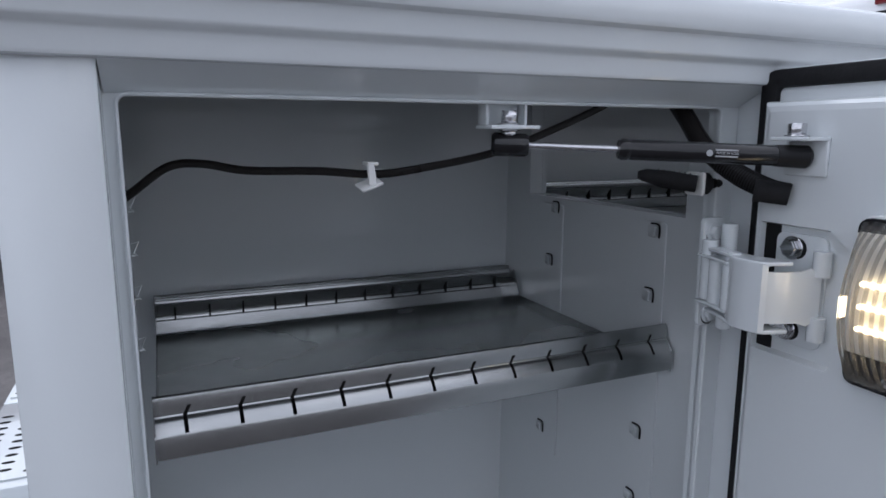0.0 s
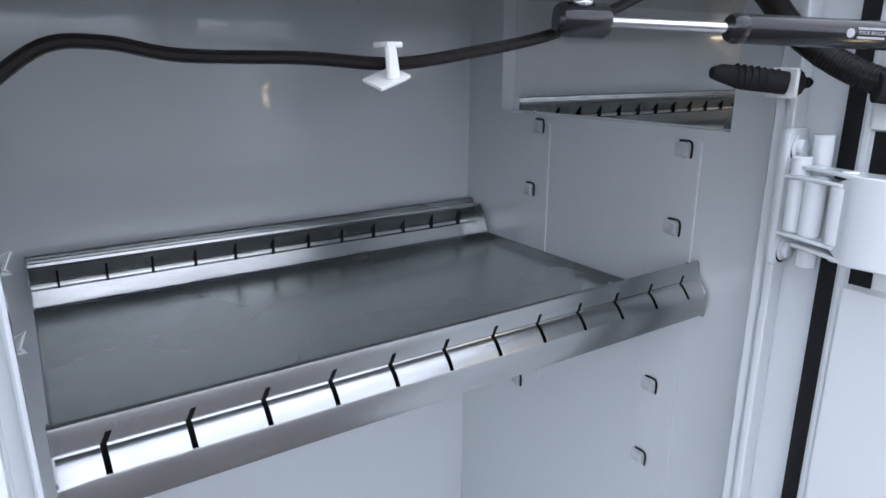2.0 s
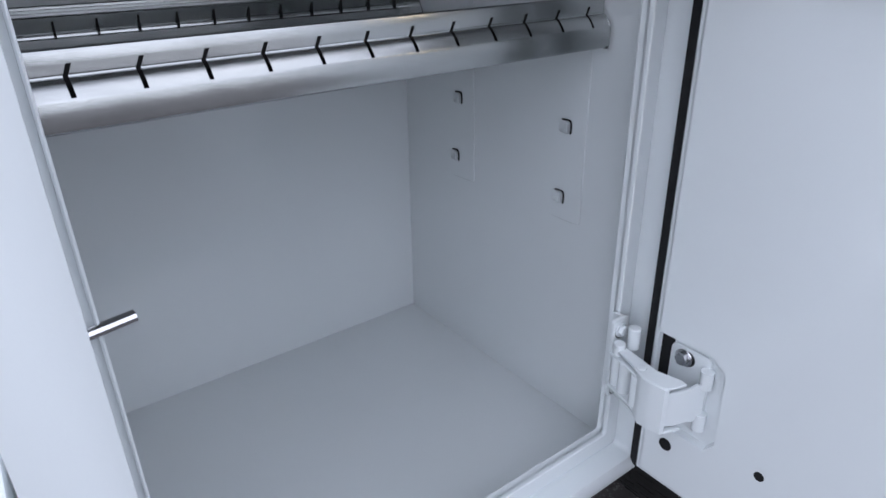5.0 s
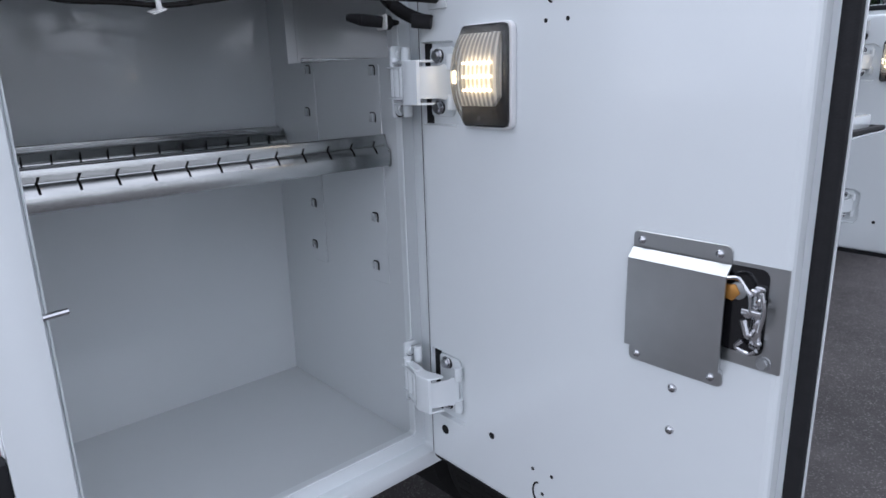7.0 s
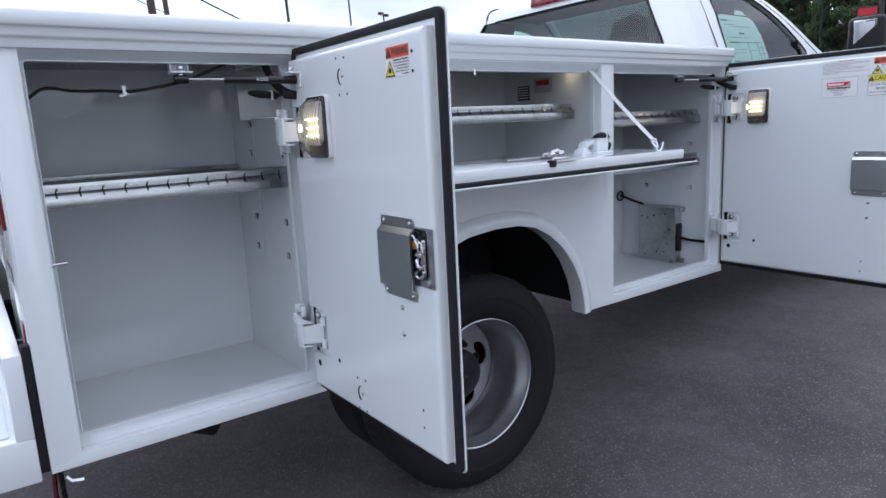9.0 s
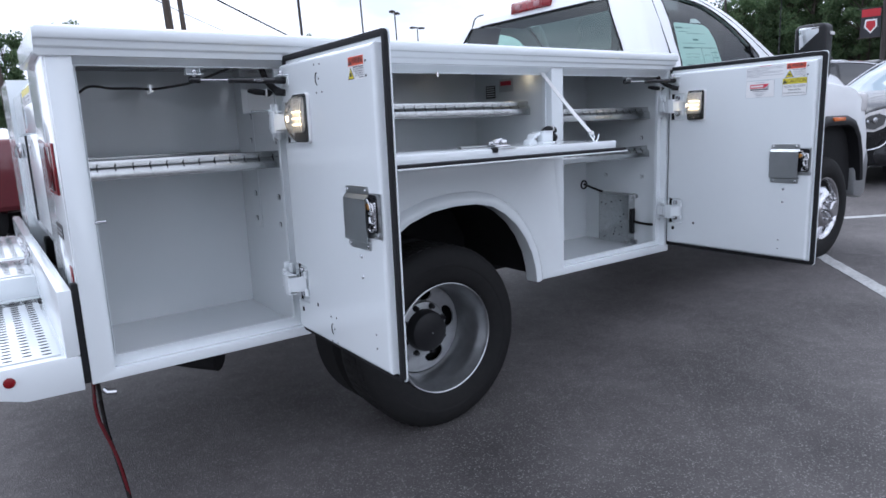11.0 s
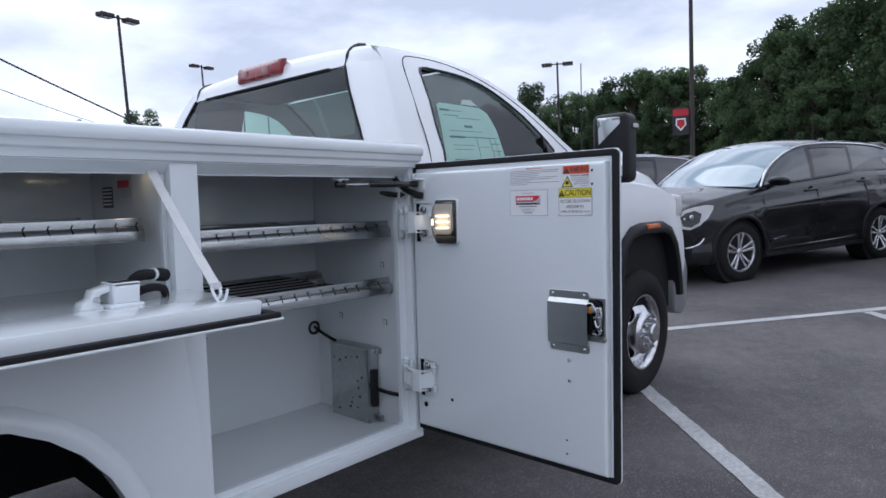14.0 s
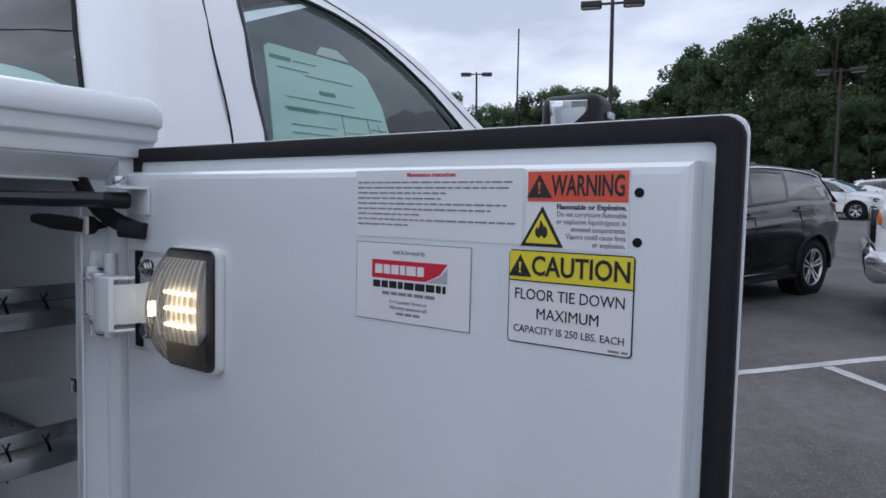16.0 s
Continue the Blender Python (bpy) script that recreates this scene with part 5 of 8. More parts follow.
def strut(p, q, anchor, label, printed=False):
    """A gas strut from its bracket under the roof (p) to the ball stud on the door (q)."""
    p, q = Vector(p), Vector(q)
    d = (q - p).normalized()
    s = thing("gas_strut", tuple(p), label, "gas strut", "door struts", TRUCK)
    L = (q - p).length
    part("rod_end", tube([p - d * 0.016, p - d * 0.013, p + d * 0.015, p + d * 0.018], 0.0105, 14, radii=[0.0085, 0.0108, 0.0105, 0.0088]), GLOSS_BLACK, s)
    part("rod", tube([p + d * 0.014, p + d * L * 0.39], 0.0034, 12), CHROME, s)
    a = 0.385
    cyl = part("cylinder", tube([p + d * L * a, p + d * (L * a + 0.003), p + d * (L * a + 0.007), p + d * (L * a + 0.010), p + d * (L * a + 0.011), p + d * L * 0.93, p + d * (L * 0.93 + 0.004)], 0.0095, 20, radii=[0.0082, 0.0098, 0.0098, 0.0090, 0.0094, 0.0094, 0.0085]), GLOSS_BLACK, s, "glossy black cylinder with silver print")
    part("cylinder_end", tube([p + d * L * 0.93, p + d * (L + 0.010), p + d * (L + 0.013)], 0.0105, 14, radii=[0.0098, 0.0105, 0.0080]), BLACK, s)
    if printed:
        mid = p + d * L * 0.75
        flat = Matrix((d, Vector((0, 0, 1)).cross(d).cross(d) * -1, Vector((0, 0, 1)).cross(d) * -1)).transposed().to_4x4()
        for i, (w, h) in enumerate(((0.020, 0.0014), (0.0, 0.0), (0.020, 0.0013))):
            if w:
                own = box(-w / 2, w / 2, 0.0024 - i * 0.0028, 0.0024 - i * 0.0028 + h, 0.0092, 0.0098)
                part("print_bar", move(own, Matrix.Translation(mid) @ flat), SILVER_INK, cyl, smooth=0)
        lettering("cylinder_text", "MADE IN U.S.A.", mid + flat.to_3x3() @ Vector((0.001, 0.0004, 0.0096)), 0.0036, SILVER_INK, cyl, flat, 0.020)
        part("print_mark", move(prism(circle(0, 0, 0.003, 8), "z", 0.0092, 0.0097), Matrix.Translation(mid - d * 0.015) @ flat), SILVER_INK, cyl, smooth=0)
    b = part("roof_bracket", box(p.x - 0.024, p.x + 0.026, p.y - 0.012, p.y + 0.020, p.z + 0.014, p.z + 0.0175, 0.001), WHITE, s)
    part("bracket_back", box(p.x - 0.020, p.x + 0.020, p.y + 0.017, p.y + 0.0205, p.z + 0.0175, p.z + 0.072, 0.001), WHITE, b)
    for k in (-1, 1):
        part("bracket_cheek", box(p.x + k * 0.020 - 0.0015, p.x + k * 0.020 + 0.0015, p.y + 0.004, p.y + 0.0205, p.z + 0.0176, p.z + 0.072, 0.0006), WHITE, b)
    part("ball_stud", bolt((p.x, p.y, p.z + 0.0175), "z", 1, 0.0080, 0.013), CHROME, b)
    part("lock_nut", bolt((p.x, p.y, p.z + 0.0140), "z", -1, 0.0075, 0.006), CHROME, b)
    part("stud_neck", tube([(p.x, p.y, p.z - 0.002), (p.x, p.y, p.z + 0.014)], 0.0045), CHROME, b)
    e = part("door_bracket", box(q.x - 0.012, anchor, q.y - 0.022, q.y + 0.018, q.z + 0.014, q.z + 0.0175, 0.001), WHITE, s)
    part("bracket_leg", box(anchor - 0.004, anchor, q.y - 0.022, q.y + 0.020, q.z - 0.018, q.z + 0.017, 0.0015), WHITE, e)
    part("ball_stud", bolt((q.x, q.y, q.z + 0.0175), "z", 1, 0.008, 0.012), CHROME, e)
    return s


strut((0.416, 0.032, 1.430), (0.650, -0.079, 1.420), 0.6665, "black gas strut with bright rod holding the rear compartment door", True)
strut((2.480, 0.050, 1.434), (2.706, -0.052, 1.432), 2.7345, "black gas strut with bright rod holding the front compartment door")


def door_wiring(xw, yh, z, xd, label):
    """The ribbed conduit that runs over to the door lamp, and the rubber gland beside it."""
    s = thing("door_conduit", (xw, 0.06, z), label, "conduit", "door conduits", TRUCK)
    pts = spline([(xw - 0.006, 0.085, z + 0.10), (xw - 0.010, 0.048, z + 0.066), (xw - 0.010, 0.018, z + 0.034), (xw - 0.004, -0.018, z + 0.010), (xd - 0.012, -0.050, z - 0.004), (xd - 0.002, -0.066, z - 0.008)], 7)
    part("hose", tube(pts, 0.0100, 12), CABLE, s)
    for i in range(18, len(pts) - 3):
        for f in (0.0, 0.5):
            c, d = pts[i].lerp(pts[i + 1], f), (pts[i + 1] - pts[i]).normalized()
            part("hose_rib", tube([c - d * 0.0007, c + d * 0.0007], 0.0106, 12), RUBBER, s)
    c = pts[-1]
    part("end_boot", tube([c + Vector((-0.022, 0.022, 0.003)), c + Vector((-0.002, 0, 0))], 0.011, 12), RUBBER, s)
    g = Vector((xw - 0.008, 0.022, z - 0.003))
    gl = part("gland_boot", tube([g + Vector((-0.056, 0.032, 0.008)), g + Vector((-0.050, 0.029, 0.008)), g + Vector((-0.034, 0.018, 0.004)), g + Vector((-0.012, -0.006, 0.0))], 0.0095, 12, radii=[0.0045, 0.0070, 0.0096, 0.0090]), RUBBER, s)
    for i in range(7):
        c = g + Vector((-0.040 + 0.004 * i, 0.021 - 0.0034 * i, 0.0055 - 0.0007 * i))
        part("boot_rib", tube([c, c + Vector((0.0008, -0.0007, 0))], 0.0100, 12), RUBBER, gl)
    part("gland_ring", prism(rect(g.y - 0.013, g.y + 0.013, g.z - 0.012, g.z + 0.012, 0.003), "x", g.x - 0.010, g.x - 0.006, bevel=0.001, seg=1), NYLON, s, "white nylon ring")
    part("gland_cap", tube([g + Vector((-0.006, 0, 0)), g + Vector((-0.002, -0.001, 0)), g + Vector((0.005, -0.003, 0)), g + Vector((0.009, -0.004, 0))], 0.012, 12, radii=[0.009, 0.0125, 0.0115, 0.007]), RUBBER, s)
    for i in range(3):
        c = g + Vector((0.009 + 0.004 * i, -0.004 - 0.0015 * i, 0))
        part("gland_nib", tube([c, c + Vector((0.0032, -0.0012, 0))], 0.006, 10, radii=[0.0065 - 0.001 * i, 0.0045 - 0.001 * i]), RUBBER, s)


door_wiring(0.650, 0.0, 1.392, 0.667, "black ribbed conduit and rubber gland leading to the door lamp")
door_wiring(2.715, 0.0, 1.402, 2.735, "black ribbed conduit and rubber gland leading to the front door lamp")

wire = thing("wiring_cable", (0.35, 0.10, 1.40), "black wiring cable slung across under the compartment roof", "cable", frame_of=TRUCK)
line = spline([(0.078, 0.10, 1.375), (0.100, 0.10, 1.392), (0.128, 0.098, 1.412), (0.155, 0.095, 1.414), (0.190, 0.09, 1.408), (0.25, 0.075, 1.407), (0.300, 0.06, 1.404), (0.352, 0.054, 1.411), (0.40, 0.049, 1.420), (0.440, 0.046, 1.432), (0.48, 0.045, 1.447), (0.52, 0.045, 1.463), (0.56, 0.046, 1.482), (0.58, 0.05, 1.498)], 6)
part("sheath", tube(line, 0.0037, 10), CABLE, wire)
clip = thing("cable_clip", (0.305, 0.055, 1.395), "white nylon cable clip on the black cable", "clip", frame_of=TRUCK)
part("pad", move(box(-0.010, 0.010, -0.010, 0.010, -0.0012, 0.0012, 0.0008), Matrix.Translation((0.288, 0.050, 1.396)) @ Matrix.Rotation(radians(-20), 4, "Y") @ Matrix.Rotation(radians(14), 4, "X")), NYLON, clip)
part("clip_arm", prism([(0.286, 1.396), (0.294, 1.394), (0.291, 1.414), (0.285, 1.415)], "y", 0.043, 0.047, bevel=0.001, seg=1), NYLON, clip)
part("clip_arm", box(0.285, 0.295, 0.043, 0.060, 1.4125, 1.4155, 0.0008), NYLON, clip)

# lamp fixed under the roof of the middle compartment
rl = thing("roof_lamp", (1.895, 0.165, 1.485), "small warm lamp under the middle compartment roof", "lamp", frame_of=TRUCK)
part("lamp_body", box(1.866, 1.924, 0.135, 0.195, 1.480, 1.499, 0.004), NYLON, rl)
part("led_row", box(1.878, 1.912, 0.148, 0.182, 1.4735, 1.4805, 0.001), LED, rl, "glowing warm LED")

# electric box in the front compartment
eb = thing("electric_box", (2.725, 0.31, 0.5735), "grey galvanized electric box with holes and black socket strip", "electric box", frame_of=TRUCK)
case = part("case", box(2.700, 2.7545, 0.205, 0.415, 0.5735, 0.846, 0.002), GALV, eb)
part("lid", box(2.696, 2.7555, 0.200, 0.419, 0.846, 0.851, 0.0012), ZINC, eb)
part("socket_strip", box(2.716, 2.742, 0.192, 0.205, 0.632, 0.770, 0.004), BLACK, eb, "black socket strip")
for zz in (0.585, 0.836):
    part("mounting_tab", box(2.742, 2.7558, 0.186, 0.2045, zz - 0.010, zz + 0.010, 0.001), ZINC, eb)
rnd = random.Random(4)
for i in range(16):
    part("knockout", prism(circle(rnd.uniform(0.222, 0.400), rnd.uniform(0.60, 0.83), rnd.choice((0.0025, 0.0035, 0.0045)), 10), "x", 2.7000, 2.6992), DARK, case, smooth=0)
ec = thing("power_cable", (2.72, 0.12, 0.70), "black power cables with a rubber grommet ring", "cable", frame_of=TRUCK)
part("lead", tube(spline([(2.73, 0.194, 0.70), (2.74, 0.15, 0.692), (2.748, 0.10, 0.69), (2.756, 0.05, 0.69)], 6), 0.007, 8), CABLE, ec)
part("loom", tube(spline([(2.715, 0.40, 0.853), (2.715, 0.43, 0.860), (2.722, 0.49, 0.872), (2.735, 0.545, 0.883), (2.742, 0.570, 0.885)], 6), 0.0065, 8), CABLE, ec)
pts = [(2.733 + 0.023 * math.cos(w), 0.556, 0.883 + 0.023 * math.sin(w)) for w in np.linspace(0, 2 * math.pi, 25)]
part("grommet", tube(pts, 0.005, 8), RUBBER, ec, "black rubber ring")

# ---- the truck's cab and wheels ----
truck = thing("pickup_truck", (3.2, 1.2, 0.1), "white single-cab pickup truck parked nose-down on the lot", "truck", frame_of=TRUCK)
YC = 1.245
HALF = [(0.50, 0.98), (0.65, 1.00), (1.10, 1.045), (1.40, 1.045), (1.50, 1.035), (1.58, 1.015), (1.70, 0.965), (1.80, 0.918), (1.90, 0.858), (1.96, 0.812), (2.00, 0.775), (2.04, 0.725), (2.07, 0.66)]


def half(z):
    return float(np.interp(z, [a for a, _ in HALF], [b for _, b in HALF]))


def bent_side(outline, holes=(), thick=0.03, out=0.0, levels=None):
    """A side of the cab: a drawing in length and height, bent to the cab's tumblehome."""
    own = prism(outline, "y", 0.0, thick, holes=holes)
    for z in (levels or [0.8, 1.1, 1.3, 1.4, 1.5, 1.58, 1.64, 1.70, 1.75, 1.80, 1.85, 1.90, 1.93, 1.96, 1.98, 2.0, 2.02, 2.04]):
        bmesh.ops.bisect_plane(own, geom=own.verts[:] + own.edges[:] + own.faces[:], plane_co=(0, 0, z), plane_no=(0, 0, 1))
    for v in own.verts:
        v.co.y = YC - half(v.co.z) - out + v.co.y
    return own


def glass_sheet(outline, out):
    """A single sheet of door glass, bent like the side."""
    own = bmesh.new()
    own.faces.new([own.verts.new((x, 0, z)) for x, z in outline])
    for z in np.linspace(1.5, 1.94, 9):
        bmesh.ops.bisect_plane(own, geom=own.verts[:] + own.edges[:] + own.faces[:], plane_co=(0, 0, z), plane_no=(0, 0, 1))
    for v in own.verts:
        v.co.y = YC - half(v.co.z) - out
    return own


def mirrored(own):
    for v in own.verts:
        v.co.y = 2 * YC - v.co.y
    return own


TOP = [(3.06, 2.018), (3.09, 2.034), (3.15, 2.046), (3.28, 2.052), (3.42, 2.047), (3.54, 2.031), (3.63, 2.007), (3.77, 1.940), (3.89, 1.870), (4.02, 1.772), (4.15, 1.672), (4.28, 1.585), (4.42, 1.520)]
REAR = [(2.945, 0.62), (2.935, 1.10), (2.943, 1.55), (2.965, 1.70), (3.0, 1.85), (3.035, 1.95), (3.047, 1.985)]
side_outline = [*REAR, *TOP, (4.52, 1.46), (4.60, 1.38), (4.60, 0.62)]
WINDOW = [(3.160, 1.46), (3.172, 1.556), (3.178, 1.69), (3.190, 1.75), (3.212, 1.86), (3.228, 1.925), (3.246, 1.949), (3.285, 1.958), (3.40, 1.957), (3.48, 1.953), (3.56, 1.943), (3.643, 1.920), (3.71, 1.888), (3.785, 1.842), (3.86, 1.784), (3.94, 1.712), (3.99, 1.662), (4.025, 1.62), (4.03, 1.46)]
part("cab_side", bent_side(side_outline, [WINDOW]), CAB_WHITE, truck)
part("cab_side", mirrored(bent_side(side_outline, [WINDOW])), CAB_WHITE, truck)


def seam(points, out=0.0008, r=0.0024):
    pts = [Vector((x, YC - half(z) - out, z)) for x, z in points]
    return tube(spline(pts, 5), r, 6)


part("door_seam", seam([(3.092, 1.30), (3.086, 1.56), (3.096, 1.743), (3.128, 1.907), (3.160, 1.968), (3.198, 1.998), (3.25, 2.010), (3.36, 2.014), (3.48, 2.004), (3.60, 1.975), (3.72, 1.925), (3.85, 1.852), (3.98, 1.755), (4.12, 1.645), (4.20, 1.58)]), DARK, truck)
rim = [(x, z) for x, z in WINDOW]
part("window_trim", tube([Vector((x, YC - half(z) - 0.001, z)) for x, z in rim], 0.0055, 8), GLOSS_BLACK, truck, "black window surround")
w1 = part("door_window", glass_sheet(WINDOW, -0.012), TINT, truck, "green tinted door glass")
w2 = part("door_window", mirrored(glass_sheet(WINDOW, -0.012)), TINT, truck, "green tinted door glass")
w1.visible_shadow = w2.visible_shadow = False
part("quarter_divider", prism([(3.975, 1.50), (4.005, 1.50), (3.965, 1.67), (3.945, 1.68)], "y", YC - 0.99, YC - 0.965), GLOSS_BLACK, truck)
# door mirror triangle
part("pillar_cover", bent_side([(3.97, 1.50), (4.07, 1.50), (4.02, 1.635), (3.97, 1.675)], thick=0.006, out=0.002), GLOSS_BLACK, truck)


def skin(line, mat, name, label="", crown=0.03, bow=0.0, n=14, inset=0.0, rear_bow=0.0):
    """A sheet across the cab between both sides, along a line of (length, height)."""
    own = bmesh.new()
    rows = []
    for x, z in line:
        row = []
        for i in range(n + 1):
            u = -1 + 2 * i / n
            hw = half(z) - inset
            row.append(own.verts.new((x + bow * (1 - u * u) + rear_bow * abs(u) ** 6, YC + u * hw, z + crown * (1 - u * u))))
        rows.append(row)
    for a, b in zip(rows, rows[1:]):
        for i in range(n):
            own.faces.new((a[i], a[i + 1], b[i + 1], b[i]))
    return part(name, own, mat, truck, label, smooth=60)


skin(TOP[:7], CAB_WHITE, "roof", crown=0.035, inset=0.0)
ws = skin(TOP[6:], SCREEN_TINT, "windscreen", "tinted windscreen", crown=0.035, bow=0.10, inset=0.05)
ws.visible_shadow = False
for s in (-1, 1):
    own = bmesh.new()
    rows = []
    for x, z in TOP[5:]:
        rows.append([own.verts.new((x, YC + s * half(z), z)), own.verts.new((x + 0.012, YC + s * (half(z) - 0.055), z + 0.006))])
    for a, b in zip(rows, rows[1:]):
        own.faces.new((a[0], a[1], b[1], b[0]))
    part("windscreen_pillar", own, CAB_WHITE, truck)


def corner(u):
    """How far the rear wall comes forward as it turns into the side."""
    q = min(max((abs(u) - 0.90) / 0.10, 0.0), 1.0)
    return 0.055 * (1 - math.sqrt(1 - q * q)) * 0.9 + 0.0055 * abs(u) ** 4


def rear_x(z, u):
    """The rear wall's place along the truck, rounded at the corners."""
    return float(np.interp(z, [b for _, b in REAR], [a for a, _ in REAR])) - 0.055 + corner(u)


def rear_sheet(z0, z1, y_at, mat, name, label="", off=0.0, n=24, m=8, ease=False):
    own = bmesh.new()
    rows = []
    for j in range(m + 1):
        z = z0 + (z1 - z0) * j / m
        a, b = y_at(z)
        ys = [a + (b - a) * (math.sin(math.pi / 2 * i / n) if ease else i / n) for i in range(n + 1)]
        rows.append([own.verts.new((rear_x(z, y / half(z)) + off, YC + y, z)) for y in ys])
    for a, b in zip(rows, rows[1:]):
        for i in range(n):
            own.faces.new((a[i], a[i + 1], b[i + 1], b[i]))
    return part(name, own, mat, truck, label, smooth=60)


WZ0, WZ1 = 1.50, 1.955


def win_half(z):
    return min(0.845, 0.831 - 0.59 * (z - 1.631))


rear_sheet(0.62, WZ0, lambda z: (-half(z), half(z)), CAB_WHITE, "rear_wall")
for s in (-1, 1):
    rear_sheet(WZ0, WZ1, lambda z: (s * win_half(z), s * half(z)), CAB_WHITE, "rear_corner", n=16, ease=True)
own_line = [(rear_x(WZ1, 0), WZ1), (2.995, 1.985), (3.004, 2.010), (3.028, 2.030), TOP[1]]
own = bmesh.new()
rows = []
for k, (x, z) in enumerate(own_line):
    row = []
    for i in range(25):
        u = -1 + i / 12
        hw = half(min(z, 2.03))
        row.append(own.verts.new((x + corner(u) * (1 - k / 4), YC + u * hw, z + 0.035 * (1 - u * u) * k / 4)))
    rows.append(row)
for a, b in zip(rows, rows[1:]):
    for i in range(24):
        own.faces.new((a[i], a[i + 1], b[i + 1], b[i]))
part("roof_header", own, CAB_WHITE, truck, smooth=60)
rw = rear_sheet(WZ0, WZ1, lambda z: (-win_half(z), win_half(z)), REAR_TINT, "rear_window", "tinted rear window", off=0.004)
rw.visible_shadow = False
for s in (-1, 1):
    pts = [Vector((rear_x(z, win_half(z) / half(z)) - 0.002, YC + s * win_half(z), z)) for z in np.linspace(WZ0, WZ1, 6)]
    part("window_seal", tube(pts, 0.006, 6), RUBBER, truck)
    pts = [Vector((x, YC + s * 0.637, z)) for x, z in ((2.992, 1.955), (2.998, 1.978), (3.004, 2.005), (3.022, 2.030), (3.058, 2.050), (3.10, 2.058))]
    part("roof_ditch_strip", tube(spline(pts, 3), 0.009, 8), GLOSS_BLACK, truck, "black roof joint strip")
pts = [Vector((rear_x(WZ1, u) - 0.002, YC + u * win_half(WZ1), WZ1)) for u in np.linspace(-1, 1, 12)]
part("window_seal", tube(pts, 0.006, 6), RUBBER, truck)

# high brake light
own = bmesh.new()
rows = []
for i in range(17):
    u = -1 + i / 8
    taper = 1 - 0.5 * abs(u) ** 5
    y = YC + 0.012 + u * 0.186
    rows.append([own.verts.new((2.990 - dx * taper, y, zz)) for dx, zz in ((-0.02, 1.993), (0.012, 1.990), (0.022, 2.000), (0.016, 2.042), (0.0, 2.062), (-0.06, 2.066))])
for a, b in zip(rows, rows[1:]):
    for k in range(5):
        own.faces.new((a[k], a[k + 1], b[k + 1], b[k]))
for r in (rows[0], rows[-1]):
    own.faces.new(r)
bl = part("brake_light", own, RED_LENS, truck, "red high brake light with clear cargo lamps", smooth=50)
for y in (YC - 0.062, YC + 0.118):
    part("cargo_lens", box(2.9665, 2.985, y - 0.028, y + 0.028, 2.006, 2.040, 0.006), PINK_LENS, bl, "clear cargo lamp lens")

# inside the cab
part("cab_floor", box(2.95, 4.5, 0.25, 2.15, 0.70, 0.74), CABIN, truck)
part("dashboard", box(4.05, 4.45, 0.30, 2.10, 1.05, 1.52, 0.05, 3), CABIN, truck)
part("seat_back", box(3.00, 3.16, 0.36, 2.04, 0.80, 1.52, 0.05, 3), SEAT, truck)
for y in (0.72, 1.68):
    part("headrest", box(3.03, 3.13, y - 0.14, y + 0.14, 1.53, 1.68, 0.04, 3), SEAT, truck)
part("pillar_trim", move(box(3.04, 3.335, 0.0, 0.012, 0.0, 0.60), Matrix.Translation((0, 2.165, 1.42)) @ Matrix.Rotation(radians(20), 4, "X")), CABIN, truck)
part("headliner", box(3.02, 3.50, 0.50, 1.90, 1.985, 1.995), CABIN, truck)
part("seat_belt", box(3.02, 3.03, 0.55, 0.60, 1.30, 1.93), CABIN, truck)
CORNERS = ((3.271, 1.800), (3.640, 1.806), (3.625, 1.540), (3.205, 1.530))


def on_sticker(u, v):
    """A place on the sticker sheet: u along it, v down it."""
    (ax, az), (bx, bz), (cx, cz), (dx, dz) = CORNERS
    top, low = (ax + (bx - ax) * u, az + (bz - az) * u), (dx + (cx - dx) * u, dz + (cz - dz) * u)
    return top[0] + (low[0] - top[0]) * v, top[1] + (low[1] - top[1]) * v


stk = part("window_sticker", bent_side([on_sticker(0, 1), on_sticker(0, 0.04), on_sticker(0.04, 0), on_sticker(0.80, 0.02), on_sticker(0.93, 0.10), on_sticker(1, 0.4), on_sticker(1, 1)], thick=0.001, out=-0.028), PAPER, truck, "pale green price sticker sheet inside the door glass", smooth=0)
for u0, u1, v0, v1 in ((0.03, 0.20, 0.10, 0.135), (0.22, 0.42, 0.115, 0.125), (0.40, 0.54, 0.36, 0.40), (0.30, 0.74, 0.235, 0.245), (0.10, 0.95, 0.555, 0.57), (0.12, 0.36, 0.55, 0.585), (0.56, 0.565, 0.57, 0.97), (0.80, 0.806, 0.57, 0.97), (0.82, 0.97, 0.66, 0.672), (0.82, 0.97, 0.78, 0.792), (0.90, 0.905, 0.6, 0.95), (0.14, 0.52, 0.93, 0.965), (0.58, 0.78, 0.95, 0.965), (0.14, 0.50, 0.70, 0.708), (0.14, 0.46, 0.77, 0.778), (0.58, 0.76, 0.72, 0.728), (0.12, 0.70, 0.46, 0.468), (0.08, 0.34, 0.20, 0.21)):
    part("print_bar", bent_side([on_sticker(u0, v1), on_sticker(u0, v0), on_sticker(u1, v0), on_sticker(u1, v1)], thick=0.001, out=-0.0265), PAPER_INK, stk, smooth=0)
part("cross_tape", bent_side([(3.44, 1.806), (3.56, 1.808), (3.53, 1.835), (3.47, 1.832)], thick=0.001, out=-0.028), LABEL, stk, smooth=0)
part("antenna", tube([(4.66, 0.44, 1.45), (4.66, 0.445, 1.56), (4.658, 0.446, 2.167)], 0.004, 8, radii=[0.009, 0.0045, 0.0028]), BLACK, truck, "thin black whip antenna")

